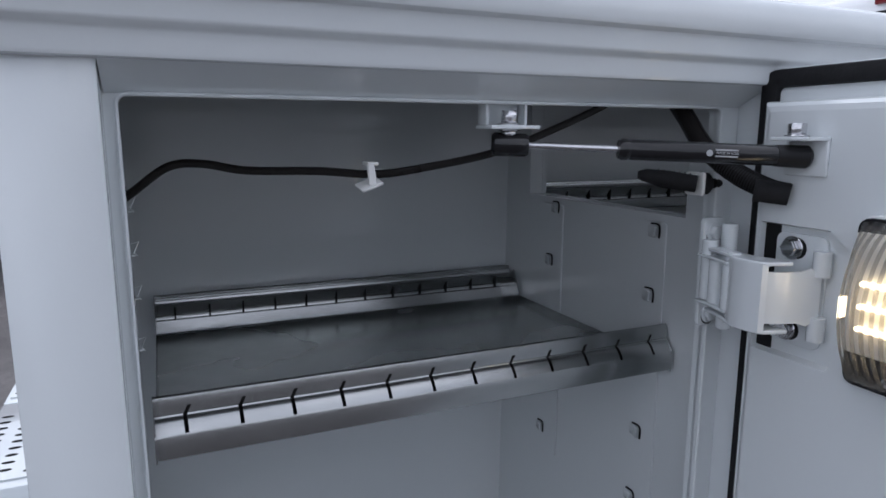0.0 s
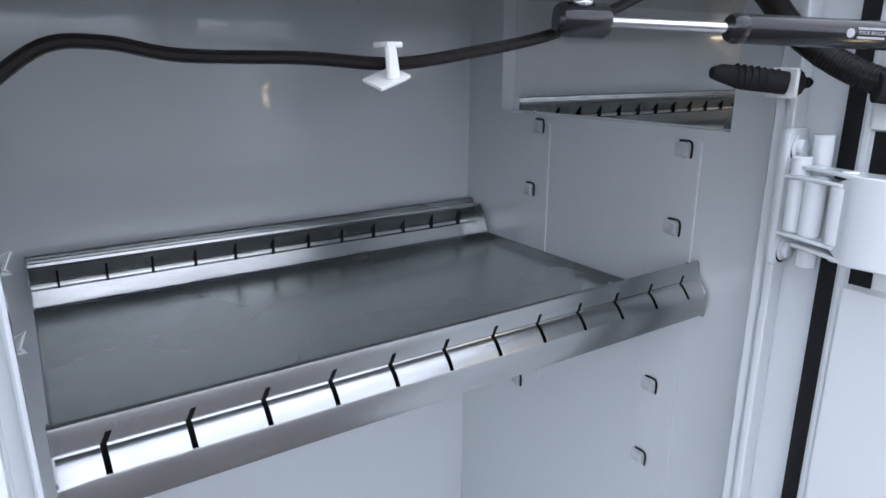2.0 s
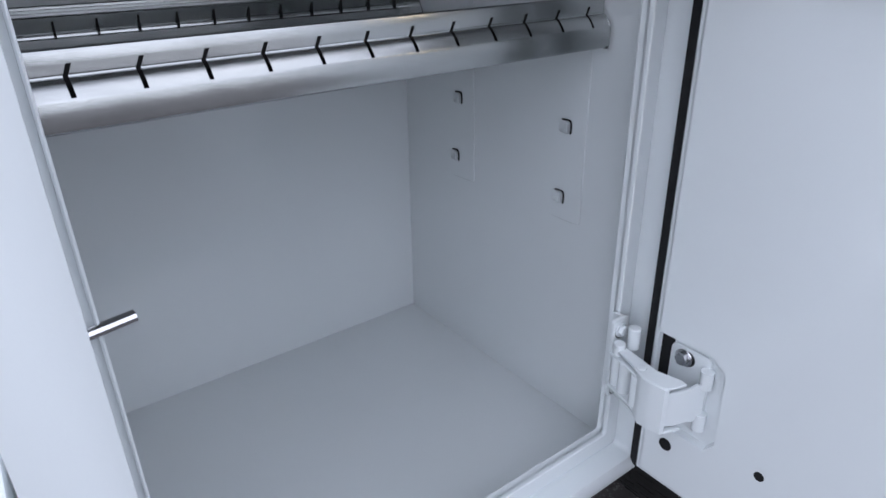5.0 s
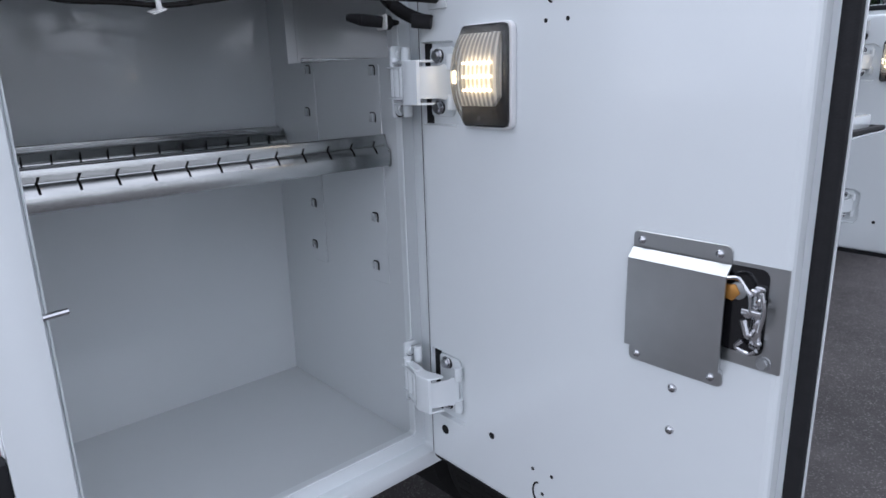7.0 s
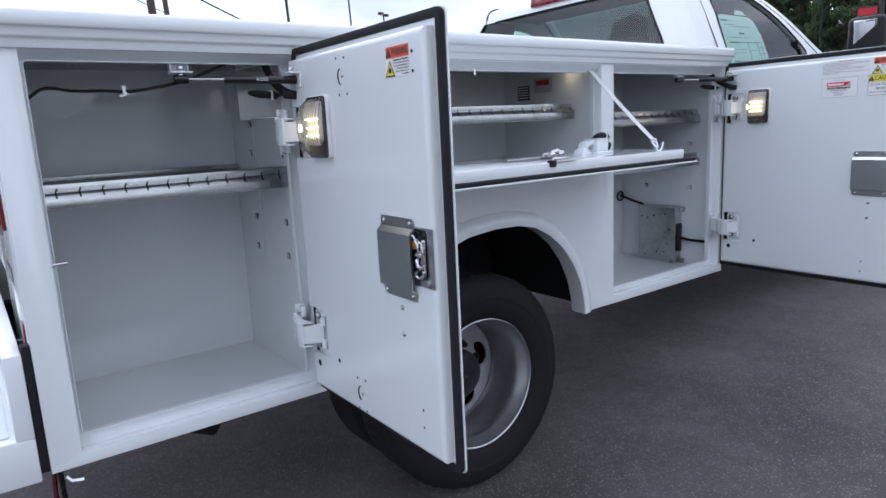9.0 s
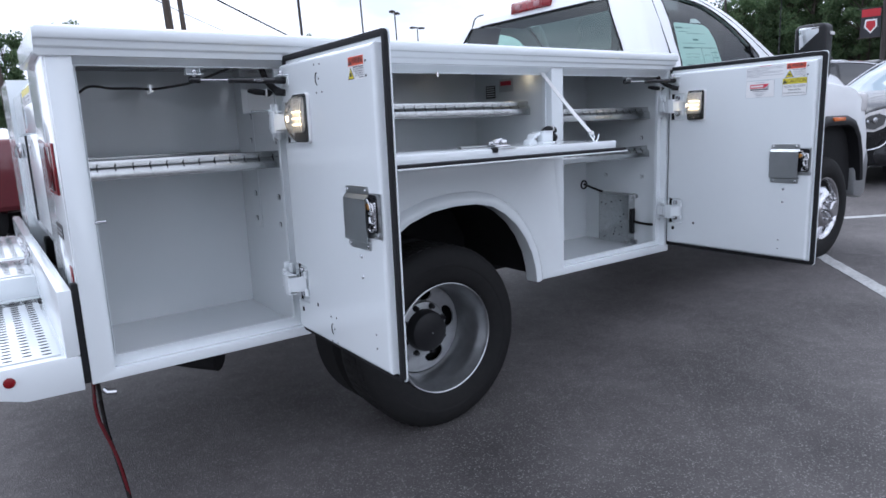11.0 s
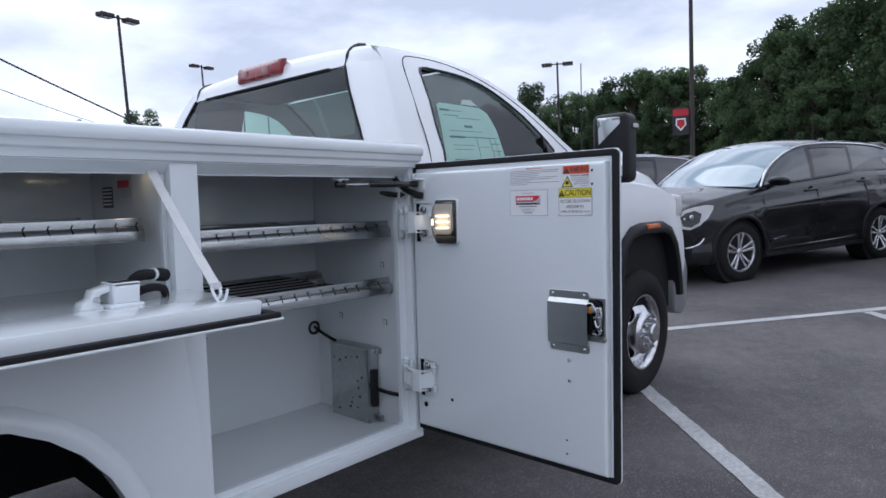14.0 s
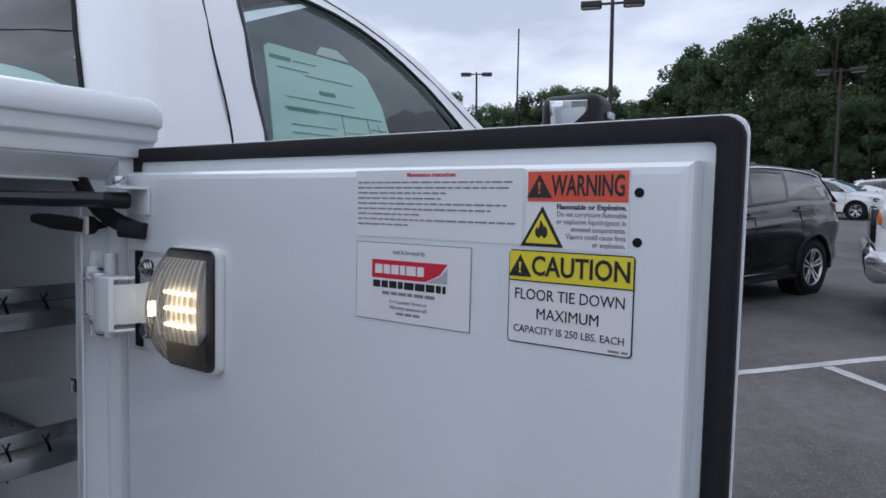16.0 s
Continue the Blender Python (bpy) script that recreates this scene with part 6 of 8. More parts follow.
# door mirror
mir = part("door_mirror", box(4.04, 4.17, -0.145, 0.04, 1.44, 1.772, 0.035, 4), BLACK, truck, "tall black towing mirror")
part("mirror_pane", move(box(-0.003, 0.003, -0.054, 0.054, -0.068, 0.068, 0.002), Matrix.Translation((4.040, -0.0575, 1.682)) @ Matrix.Rotation(radians(15), 4, "Z") @ Matrix.Rotation(radians(-17), 4, "Y")), MIRROR, mir)
part("mirror_pane", box(4.036, 4.042, -0.125, 0.010, 1.47, 1.585, 0.004), MIRROR, mir)
part("mirror_arm", box(4.07, 4.13, 0.02, 0.30, 1.47, 1.53, 0.01), BLACK, mir)
part("mirror_marker", box(4.10, 4.15, -0.156, -0.148, 1.70, 1.72, 0.003), CLEAR_LENS, mir)

# front wings and bonnet
ARCH = [(4.66, 0.62), (4.66, 0.88), (4.675, 0.99), (4.72, 1.08), (4.79, 1.125), (4.90, 1.142), (5.22, 1.140), (5.31, 1.115), (5.39, 1.03), (5.44, 0.90), (5.465, 0.78), (5.475, 0.70)]
wing = [(4.42, 0.62), (4.42, 1.50), (4.60, 1.475), (4.95, 1.452), (5.20, 1.430), (5.36, 1.40), (5.46, 1.345), (5.54, 1.23), (5.60, 1.07), (5.62, 0.92), (5.58, 0.80), (5.475, 0.70), *ARCH[::-1][1:]]
for s in (0, 1):
    own = prism(wing, "y", 0.195, 0.26, bevel=0.02, seg=3)
    part("front_wing", mirrored(own) if s else own, CAB_WHITE, truck, smooth=50)
    own = bmesh.new()
    rows = []
    for i, (x, z) in enumerate(ARCH):
        a, b = Vector(ARCH[max(i - 1, 0)]), Vector(ARCH[min(i + 1, len(ARCH) - 1)])
        d = (b - a).normalized()
        nr = Vector((-d.y, d.x))
        rows.append([own.verts.new((x + nr.x * o, y, z + nr.y * o)) for o, y in ((0.070, 0.193), (0.060, 0.175), (0.020, 0.163), (0.0, 0.175), (-0.002, 0.26))])
    for a, b in zip(rows, rows[1:]):
        for k in range(4):
            own.faces.new((a[k], a[k + 1], b[k + 1], b[k]))
    part("wheel_flare", mirrored(own) if s else own, BLACK, truck, "black plastic wheel flare", smooth=50)
    mk = box(4.95, 5.12, 0.155, 0.180, 1.172, 1.200, 0.006)
    part("side_marker", mirrored(mk) if s else mk, AMBER, truck, "amber side marker")
    hl = box(5.44, 5.57, 0.19, 0.50, 1.22, 1.38, 0.03, 3)
    part("headlamp", mirrored(hl) if s else hl, CLEAR_LENS, truck, "clear headlamp")
part("bonnet", prism([(4.40, 1.46), (4.42, 1.555), (4.70, 1.565), (5.05, 1.55), (5.30, 1.505), (5.44, 1.44), (5.50, 1.36), (5.48, 1.20), (4.40, 1.20)], "y", 0.30, 2.19, bevel=0.035, seg=3), CAB_WHITE, truck, smooth=50)
part("grille", box(5.48, 5.60, 0.50, 1.90, 0.92, 1.36, 0.03, 2), BLACK, truck)
part("front_bumper", prism([(5.46, 0.58), (5.46, 0.95), (5.64, 0.95), (5.68, 0.85), (5.66, 0.60), (5.58, 0.55)], "y", 0.20, 2.29, bevel=0.02, seg=2), STEEL_GREY, truck, "grey front bumper")
part("inner_arch", box(4.44, 5.50, 0.25, 0.60, 0.62, 1.20), DARK, truck)
part("chassis_rail", box(-0.2, 5.2, 0.78, 0.88, 0.50, 0.66, 0.01), DARK, truck)
part("chassis_rail", box(-0.2, 5.2, 1.52, 1.62, 0.50, 0.66, 0.01), DARK, truck)
part("rear_axle", tube([(1.30, 0.3, 0.39), (1.30, 2.1, 0.39)], 0.06, 14), DARK, truck)
part("sill", box(2.80, 4.50, 0.24, 0.34, 0.50, 0.64, 0.02), CAB_WHITE, truck)
part("exhaust_pipe", tube([(0.30, 0.45, 0.47), (0.42, 0.30, 0.46), (0.46, 0.26, 0.455)], 0.045, 16), DARK, truck)


def tread(cx, y0, y1, cz, r, n=56):
    """Blocks round the shoulder of a tyre."""
    own = bmesh.new()
    for k in range(n):
        w = 2 * math.pi * k / n
        for a, b, tw in ((y0 + 0.030, y0 + 0.060, 0.0), (y0 + 0.065, y0 + 0.11, 0.05), (y0 + 0.12, y1 - 0.06, 0.1)):
            blk = box(-0.011, 0.011, a, b, r - 0.006, r + 0.0025)
            join(own, move(blk, Matrix.Translation((cx, 0, cz)) @ Matrix.Rotation(w + tw, 4, "Y")))
    return own


def rear_wheel(cx, cz, y):
    """A dished dual wheel: y is the plane of its outer rim lip."""
    w = part("rear_wheel", lathe([(y + 0.024, 0.222), (y + 0.002, 0.238), (y - 0.010, 0.262), (y - 0.016, 0.30), (y - 0.014, 0.335), (y - 0.002, 0.366), (y + 0.014, 0.383), (y + 0.035, 0.389), (y + 0.19, 0.389), (y + 0.215, 0.378), (y + 0.235, 0.33), (y + 0.225, 0.25), (y + 0.205, 0.222)], (cx, 0, cz), "y", 96, closed=True), TYRE, truck, "black tyre on a dished silver steel wheel", smooth=40)
    part("tread", tread(cx, y + 0.0, y + 0.23, cz, 0.388), TYRE, w, smooth=0)
    part("sidewall_band", lathe([(y - 0.0165, 0.304), (y - 0.0175, 0.306), (y - 0.0165, 0.318), (y - 0.0155, 0.318)], (cx, 0, cz), "y", 72, closed=True), TYRE, w)
    part("rim", lathe([(y + 0.004, 0.231), (y - 0.003, 0.236), (y - 0.005, 0.233), (y - 0.002, 0.229), (y + 0.012, 0.226), (y + 0.034, 0.214), (y + 0.060, 0.206), (y + 0.175, 0.200), (y + 0.195, 0.194), (y + 0.200, 0.205), (y + 0.05, 0.212), (y + 0.025, 0.226)], (cx, 0, cz), "y", 96, closed=True), SATIN, w, "bright rim")
    holes = []
    for k in range(5):
        a0 = radians(72 * k + 10)
        ring = []
        for j in range(14):
            t = 2 * math.pi * j / 14
            rr, aa = 0.152 + 0.027 * math.cos(t), a0 + 0.33 * math.sin(t)
            ring.append((cx + rr * math.cos(aa), cz + rr * math.sin(aa)))
        holes.append(ring)
    dish = prism(circle(cx, cz, 0.1955, 72), "y", y + 0.188, y + 0.196, holes=holes, bevel=0.002, seg=1)
    for v in dish.verts:
        r = math.hypot(v.co.x - cx, v.co.z - cz)
        v.co.y += 0.022 * max(0, 1 - abs(r - 0.148) / 0.05) - 0.012
    part("wheel_disc", dish, STEEL_GREY, w)
    part("hub_flange", lathe([(y + 0.176, 0.125), (y + 0.166, 0.120), (y + 0.162, 0.105), (y + 0.162, 0.0)], (cx, 0, cz), "y", 48), STEEL_GREY, w)
    part("hub", lathe([(y + 0.167, 0.092), (y + 0.127, 0.090), (y + 0.110, 0.084), (y + 0.102, 0.070), (y + 0.099, 0.0)], (cx, 0, cz), "y", 48), BLACK, w, "black hub cap")
    part("hub_dimple", lathe([(y + 0.099, 0.003), (y + 0.0985, 0.0)], (cx + 0.006, 0, cz - 0.004), "y", 8), CHROME, w)
    for k in range(8):
        a = radians(45 * k + 20)
        c = (cx + 0.107 * math.cos(a), y + 0.164, cz + 0.107 * math.sin(a))
        part("lug_nut", tube([(c[0], c[1], c[2]), (c[0], c[1] - 0.012, c[2]), (c[0], c[1] - 0.022, c[2])], 0.013, 8, radii=[0.014, 0.012, 0.009]), BLACK, w)
    return w


rear_wheel(1.325, 0.388, 0.045)
own = lathe([(0.31, 0.22), (0.29, 0.26), (0.29, 0.34), (0.32, 0.385), (0.48, 0.389), (0.51, 0.36), (0.51, 0.22)], (1.325, 0, 0.388), "y", 64, closed=True)
iw = part("inner_rear_wheel", own, TYRE, truck)
part("inner_rim", lathe([(0.31, 0.224), (0.33, 0.21), (0.45, 0.20), (0.46, 0.05)], (1.325, 0, 0.388), "y", 48), DARK, iw)
own = lathe([(2.38, 0.22), (2.40, 0.30), (2.37, 0.385), (2.18, 0.389), (2.15, 0.33), (2.16, 0.22)], (1.325, 0, 0.388), "y", 64, closed=True)
part("far_rear_wheel", own, TYRE, truck)


# unseen undercarriage, added to block low light and darken the ground beneath
for yy in (0.72, 1.62):
    part("frame_rail", box(0.06, 5.2, yy, yy + 0.08, 0.58, 0.80, 0.01), DARK, truck, "unseen black chassis rail, added to block light")
part("rear_axle", tube([(1.325, 0.32, 0.388), (1.325, 2.10, 0.388)], 0.055, 12), DARK, truck, "unseen black rear axle, added to block light")
part("differential", lathe([(1.05, 0.0), (1.07, 0.13), (1.20, 0.17), (1.33, 0.13), (1.35, 0.0)], (1.325, 0, 0.388), "y", 24), DARK, truck)
part("fuel_tank", box(2.0, 3.0, 0.86, 1.58, 0.38, 0.70, 0.05, 3), DARK, truck, "unseen black fuel tank, added to block light")
part("spare_wheel", lathe([(0.50, 0.20), (0.48, 0.30), (0.50, 0.37), (0.62, 0.37), (0.66, 0.30), (0.64, 0.20)], (0.45, 1.2, 0), "z", 40, closed=True), TYRE, truck, "unseen black spare tyre, added under the bed to block light")


def front_wheel(cx, cz, y):
    w = part("front_wheel", lathe([(y + 0.024, 0.222), (y + 0.002, 0.236), (y - 0.012, 0.27), (y - 0.016, 0.31), (y - 0.006, 0.355), (y + 0.012, 0.38), (y + 0.035, 0.389), (y + 0.19, 0.389), (y + 0.22, 0.37), (y + 0.235, 0.32), (y + 0.205, 0.222)], (cx, 0, cz), "y", 80, closed=True), TYRE, truck, "black tyre on a polished convex wheel", smooth=40)
    part("tread", tread(cx, y, y + 0.23, cz, 0.388), TYRE, w, smooth=0)
    part("rim", lathe([(y + 0.004, 0.229), (y - 0.003, 0.234), (y, 0.224), (y + 0.014, 0.214), (y + 0.05, 0.205), (y + 0.10, 0.20), (y + 0.10, 0.215), (y + 0.02, 0.224)], (cx, 0, cz), "y", 72, closed=True), ALLOY, w, "polished rim")
    holes = []
    for k in range(4):
        a0 = radians(90 * k + 45)
        holes.append([(cx + (0.165 + 0.022 * math.cos(t)) * math.cos(a0 + 0.30 * math.sin(t)), cz + (0.165 + 0.022 * math.cos(t)) * math.sin(a0 + 0.30 * math.sin(t))) for t in np.linspace(0, 2 * math.pi, 13)[:-1]])
    dish = prism(circle(cx, cz, 0.203, 64), "y", y + 0.06, y + 0.07, holes=holes, bevel=0.002, seg=1)
    for v in dish.verts:
        r = math.hypot(v.co.x - cx, v.co.z - cz)
        v.co.y -= 0.085 * max(0, 1 - max(r - 0.10, 0) / 0.103)
    part("wheel_disc", dish, ALLOY, w)
    part("wheel_cone", lathe([(y - 0.012, 0.137), (y - 0.026, 0.12), (y - 0.034, 0.10), (y - 0.034, 0.0)], (cx, 0, cz), "y", 40), ALLOY, w)
    part("hub", lathe([(y - 0.03, 0.062), (y - 0.070, 0.060), (y - 0.080, 0.05), (y - 0.082, 0.0)], (cx, 0, cz), "y", 32), CHROME, w)
    for k in range(8):
        a = radians(45 * k + 10)
        c = Vector((cx + 0.088 * math.cos(a), y - 0.032, cz + 0.088 * math.sin(a)))
        part("lug_nut", tube([c, c - Vector((0, 0.016, 0)), c - Vector((0, 0.030, 0))], 0.012, 8, radii=[0.014, 0.012, 0.007]), CHROME, w)
    return w


front_wheel(4.975, 0.528, 0.205)
part("far_front_wheel", lathe([(2.23, 0.22), (2.25, 0.30), (2.22, 0.385), (2.03, 0.389), (2.0, 0.33), (2.01, 0.22)], (4.975, 0, 0.528), "y", 48, closed=True), TYRE, truck)

# ---- other vehicles on the lot ----
def crossover(place, heading, paint, label, group="", name="sport_utility_car"):
    """A compact sport utility car, built along its own length: x towards the nose, wheels at plus and minus 1.3625 m."""
    m = Matrix.Translation((*place, 0)) @ Matrix.Rotation(radians(heading), 4, "Z")
    v = thing(name, (0, 0, 0), label, "car", group, m)
    RW, AX, AR = 0.352, 1.3625, 0.405
    curve = lambda x, *pts: float(np.interp(x, [p[0] for p in pts], [p[1] for p in pts]))
    plan = lambda x: curve(x, (-2.31, 0.60), (-2.24, 0.74), (-2.12, 0.82), (-1.95, 0.868), (-1.7, 0.895), (-1.3, 0.912), (-0.4, 0.918), (0.6, 0.915), (1.2, 0.912), (1.6, 0.895), (1.85, 0.86), (2.05, 0.79), (2.18, 0.70), (2.26, 0.58), (2.31, 0.40))
    belt = lambda x: curve(x, (-2.31, 0.86), (-2.2, 1.02), (-2.05, 1.13), (-1.8, 1.19), (-0.8, 1.195), (0.0, 1.145), (1.02, 1.085), (1.4, 1.045), (1.8, 0.985), (2.0, 0.94), (2.15, 0.87), (2.25, 0.80), (2.31, 0.72))
    sill = lambda x: curve(x, (-2.31, 0.50), (-2.2, 0.36), (-1.9, 0.30), (-0.9, 0.255), (0.9, 0.25), (1.8, 0.24), (2.15, 0.26), (2.31, 0.36))
    crown = lambda x: curve(x, (-2.31, 0.02), (-1.8, 0.03), (0.9, 0.03), (1.3, 0.075), (1.9, 0.075), (2.2, 0.05), (2.31, 0.02))

    def flank(x, z):
        """Half the width at a place on the side: rocker tuck, hollow, crease, shoulder."""
        q = (z - sill(x)) / max(belt(x) - sill(x), 0.05)
        y = plan(x) + curve(q, (0, -0.060), (0.10, -0.020), (0.22, -0.012), (0.32, -0.030), (0.45, -0.020), (0.60, 0.004), (0.70, 0.010), (0.735, 0.008), (0.78, -0.012), (0.90, -0.026), (0.97, -0.040), (1.0, -0.062))
        for xa in (AX, -AX):
            d = math.hypot(x - xa, z - RW)
            y += 0.022 * max(0.0, 1 - max(d - AR, 0) / 0.16) * (1 if q < 0.85 else max(0.0, (1 - q) / 0.15))
        return y

    def low(x):
        z = sill(x)
        for xa in (AX, -AX):
            if abs(x - xa) < AR:
                z = max(z, RW + math.sqrt(AR * AR - (x - xa) ** 2))
        return z

    cols = sorted(set([round(q, 4) for q in np.linspace(-2.31, 2.31, 78)] + [s * AX + AR * math.cos(a) for s in (-1, 1) for a in np.linspace(0.002, math.pi - 0.002, 22)]))
    levels = [0, 0.06, 0.12, 0.22, 0.32, 0.40, 0.48, 0.56, 0.62, 0.67, 0.70, 0.735, 0.77, 0.82, 0.88, 0.93, 0.97, 1.0]
    own = bmesh.new()
    rows = []
    for x in cols:
        z0, z1 = low(x), belt(x)
        side = []
        for q in levels:
            z = z0 + (z1 - z0) * q
            side.append((flank(x, z), z))
        w = side[-1][0]
        over = [(w * u, z1 + crown(x) * (1 - u ** 2.4)) for u in (0.96, 0.88, 0.78, 0.70, 0.6, 0.45, 0.25, 0.0)]
        left = [own.verts.new((x, -a, z)) for a, z in side + over]
        right = [own.verts.new((x, a, z)) for a, z in (side + over[:-1])]
        rows.append(left + right[::-1])
    for a, b in zip(rows, rows[1:]):
        for k in range(len(a) - 1):
            own.faces.new((a[k], b[k], b[k + 1], a[k + 1]))
    own.faces.new(rows[0])
    own.faces.new(rows[-1][::-1])
    part("body_shell", own, paint, v, smooth=28)
    part("underbody", box(-2.1, 2.1, -0.78, 0.78, 0.27, 0.62, 0.03), DARK, v)

    # greenhouse: the roof skin, then the glass set into it
    rail_z = lambda x: curve(x, (-2.08, 1.34), (-1.86, 1.50), (-1.62, 1.555), (-1.1, 1.60), (-0.4, 1.618), (-0.05, 1.605), (0.18, 1.562), (0.34, 1.505), (0.69, 1.335), (1.02, 1.10), (1.10, 1.07))
    rail_y = lambda x: curve(x, (-2.08, 0.66), (-1.62, 0.675), (-0.4, 0.70), (0.2, 0.685), (0.69, 0.745), (1.02, 0.835), (1.10, 0.85))

    def pane_y(x, z):
        zb, zt = belt(x), max(rail_z(x), belt(x) + 0.02)
        q = min(max((z - zb) / (zt - zb), 0.0), 1.0)
        yb = plan(x) - 0.062
        return yb + (rail_y(x) - yb) * q + 0.018 * math.sin(math.pi * q)

    own = bmesh.new()
    rows = []
    for x in np.linspace(-1.90, 0.16, 26):
        z, y = rail_z(x), rail_y(x)
        rows.append([own.verts.new((x, u * y, z + 0.062 * (1 - abs(u) ** 2.5))) for u in np.linspace(-1, 1, 17)])
    for a, b in zip(rows, rows[1:]):
        for k in range(16):
            own.faces.new((a[k], a[k + 1], b[k + 1], b[k]))
    part("roof", own, paint, v, smooth=60)
    own = bmesh.new()
    rows = []
    for j in range(13):
        q = j / 12
        x = 1.06 + (0.16 - 1.06) * q
        rows.append([own.verts.new((x + 0.24 * (1 - q) * (1 - u * u) + 0.03 * q * (1 - u * u), u * (rail_y(x) - 0.012), rail_z(x) + 0.062 * q * (1 - abs(u) ** 2.5) + 0.035 * (1 - q) * (1 - u * u))) for u in np.linspace(-1, 1, 17)])
    for a, b in zip(rows, rows[1:]):
        for k in range(16):
            own.faces.new((a[k], a[k + 1], b[k + 1], b[k]))
    ws = part("windscreen", own, SKY_GLASS, v, "glossy glass with the mirrored sky's blue put into its colour", smooth=60)
    part("wiper", tube(spline([(1.26, 0.10, 1.125), (1.15, -0.35, 1.125), (1.02, -0.68, 1.135)], 5), 0.010, 6), DARK, ws)
    part("cowl_edge", tube(spline([(1.06, -0.835, 1.085), (1.19, -0.55, 1.105), (1.295, 0, 1.115), (1.19, 0.55, 1.105), (1.06, 0.835, 1.085)], 5), 0.014, 6), DARK, v)
    own = bmesh.new()
    rows = []
    for j in range(9):
        q = j / 8
        rows.append([own.verts.new((-1.90 - 0.30 * q - 0.03 * (1 - u * u), u * (0.66 + 0.10 * q), 1.485 - 0.33 * q + 0.062 * (1 - q) * (1 - abs(u) ** 2.5))) for u in np.linspace(-1, 1, 13)])
    for a, b in zip(rows, rows[1:]):
        for k in range(12):
            own.faces.new((a[k], a[k + 1], b[k + 1], b[k]))
    part("tail_window", own, DARK_GLASS, v, "dark tail window", smooth=60)
    part("spoiler", prism([(-1.80, 1.545), (-1.86, 1.59), (-2.02, 1.545), (-2.03, 1.525), (-1.88, 1.50)], "y", -0.60, 0.60, bevel=0.012), paint, v)
    part("roof_fin", prism([(-1.32, 1.64), (-1.40, 1.70), (-1.45, 1.70), (-1.48, 1.64)], "y", -0.015, 0.015, bevel=0.006), GLOSS_BLACK, v)

    def sheet(outline, s, out):
        own = bmesh.new()
        own.faces.new([own.verts.new((x, 0, z)) for x, z in outline])
        for z in np.arange(1.10, 1.62, 0.045):
            bmesh.ops.bisect_plane(own, geom=own.verts[:] + own.edges[:] + own.faces[:], plane_co=(0, 0, z), plane_no=(0, 0, 1))
        for x in np.arange(-1.9, 1.05, 0.12):
            bmesh.ops.bisect_plane(own, geom=own.verts[:] + own.edges[:] + own.faces[:], plane_co=(x, 0, 0), plane_no=(1, 0, 0))
        for q in own.verts:
            q.co.y = s * (pane_y(q.co.x, q.co.z) + out)
        return own

    for s in (-1, 1):
        top_line = [(x, rail_z(x)) for x in np.linspace(1.08, -1.95, 26)]
        part("window_surround", sheet([(-1.98, 1.14), *[(x, belt(x) - 0.03) for x in np.linspace(-1.7, 1.05, 14)], *top_line, (-2.04, 1.36)], s, 0.0), paint, v, smooth=60)
        part("front_door_glass", sheet([(0.93, 1.115), (0.70, 1.292), (0.52, 1.398), (0.32, 1.478), (0.14, 1.525), (-0.005, 1.548), (0.045, 1.165)], s, 0.005), CABIN_GLASS, v, smooth=60)
        part("middle_pillar", sheet([(0.045, 1.165), (-0.005, 1.548), (-0.085, 1.555), (-0.035, 1.165)], s, 0.006), GLOSS_BLACK, v, smooth=60)
        part("rear_door_glass", sheet([(-0.035, 1.172), (-0.085, 1.553), (-0.40, 1.565), (-0.80, 1.553), (-0.74, 1.225)], s, 0.005), DARK_GLASS, v, smooth=60)
        part("rain_guard", sheet([(-0.09, 1.530), (-0.085, 1.562), (-0.40, 1.572), (-0.78, 1.562), (-0.78, 1.525), (-0.40, 1.540)], s, 0.014), GLOSS_BLACK, v, smooth=60)
        part("rear_pillar", sheet([(-0.74, 1.225), (-0.80, 1.553), (-0.85, 1.551), (-0.79, 1.225)], s, 0.006), GLOSS_BLACK, v, smooth=60)
        part("quarter_glass", sheet([(-0.80, 1.235), (-0.86, 1.550), (-1.20, 1.535), (-1.52, 1.505), (-1.74, 1.46), (-1.80, 1.38), (-1.55, 1.372), (-1.32, 1.365), (-1.20, 1.345)], s, 0.005), DARK_GLASS, v, smooth=60)
        part("corner_glass", sheet([(-1.50, 1.355), (-1.82, 1.365), (-1.88, 1.25), (-1.62, 1.235)], s, 0.005), DARK_GLASS, v, smooth=60)
        trim = [(0.99, 1.098), (0.84, 1.232), (0.69, 1.338), (0.50, 1.440), (0.32, 1.510), (0.14, 1.560), (-0.05, 1.585), (-0.40, 1.597), (-0.9, 1.582), (-1.30, 1.555), (-1.58, 1.522), (-1.72, 1.488)]
        part("window_trim", tube(spline([(x, s * (pane_y(x, z) + 0.010), z) for x, z in trim], 4), 0.0115, 8), CHROME, v, "bright window trim")
        part("belt_strip", tube([(x, s * (flank(x, belt(x)) + 0.006), belt(x) + 0.008) for x in np.linspace(0.98, -0.76, 14)], 0.010, 6), GLOSS_BLACK, v)
        # doors: gaps, handles, mirror, mouldings
        for x0, lean in ((0.98, -0.03), (-0.02, 0.02), (-0.96, -0.16)):
            pts = [(x0 + lean * k / 6, belt(x0) - 0.02 - k * 0.118) for k in range(7)]
            pts = [p for p in pts if p[1] > low(p[0]) + 0.02]
            part("door_gap", tube([(x, s * (flank(x, z) - 0.0015), z) for x, z in pts], 0.0055, 6), DARK, v)
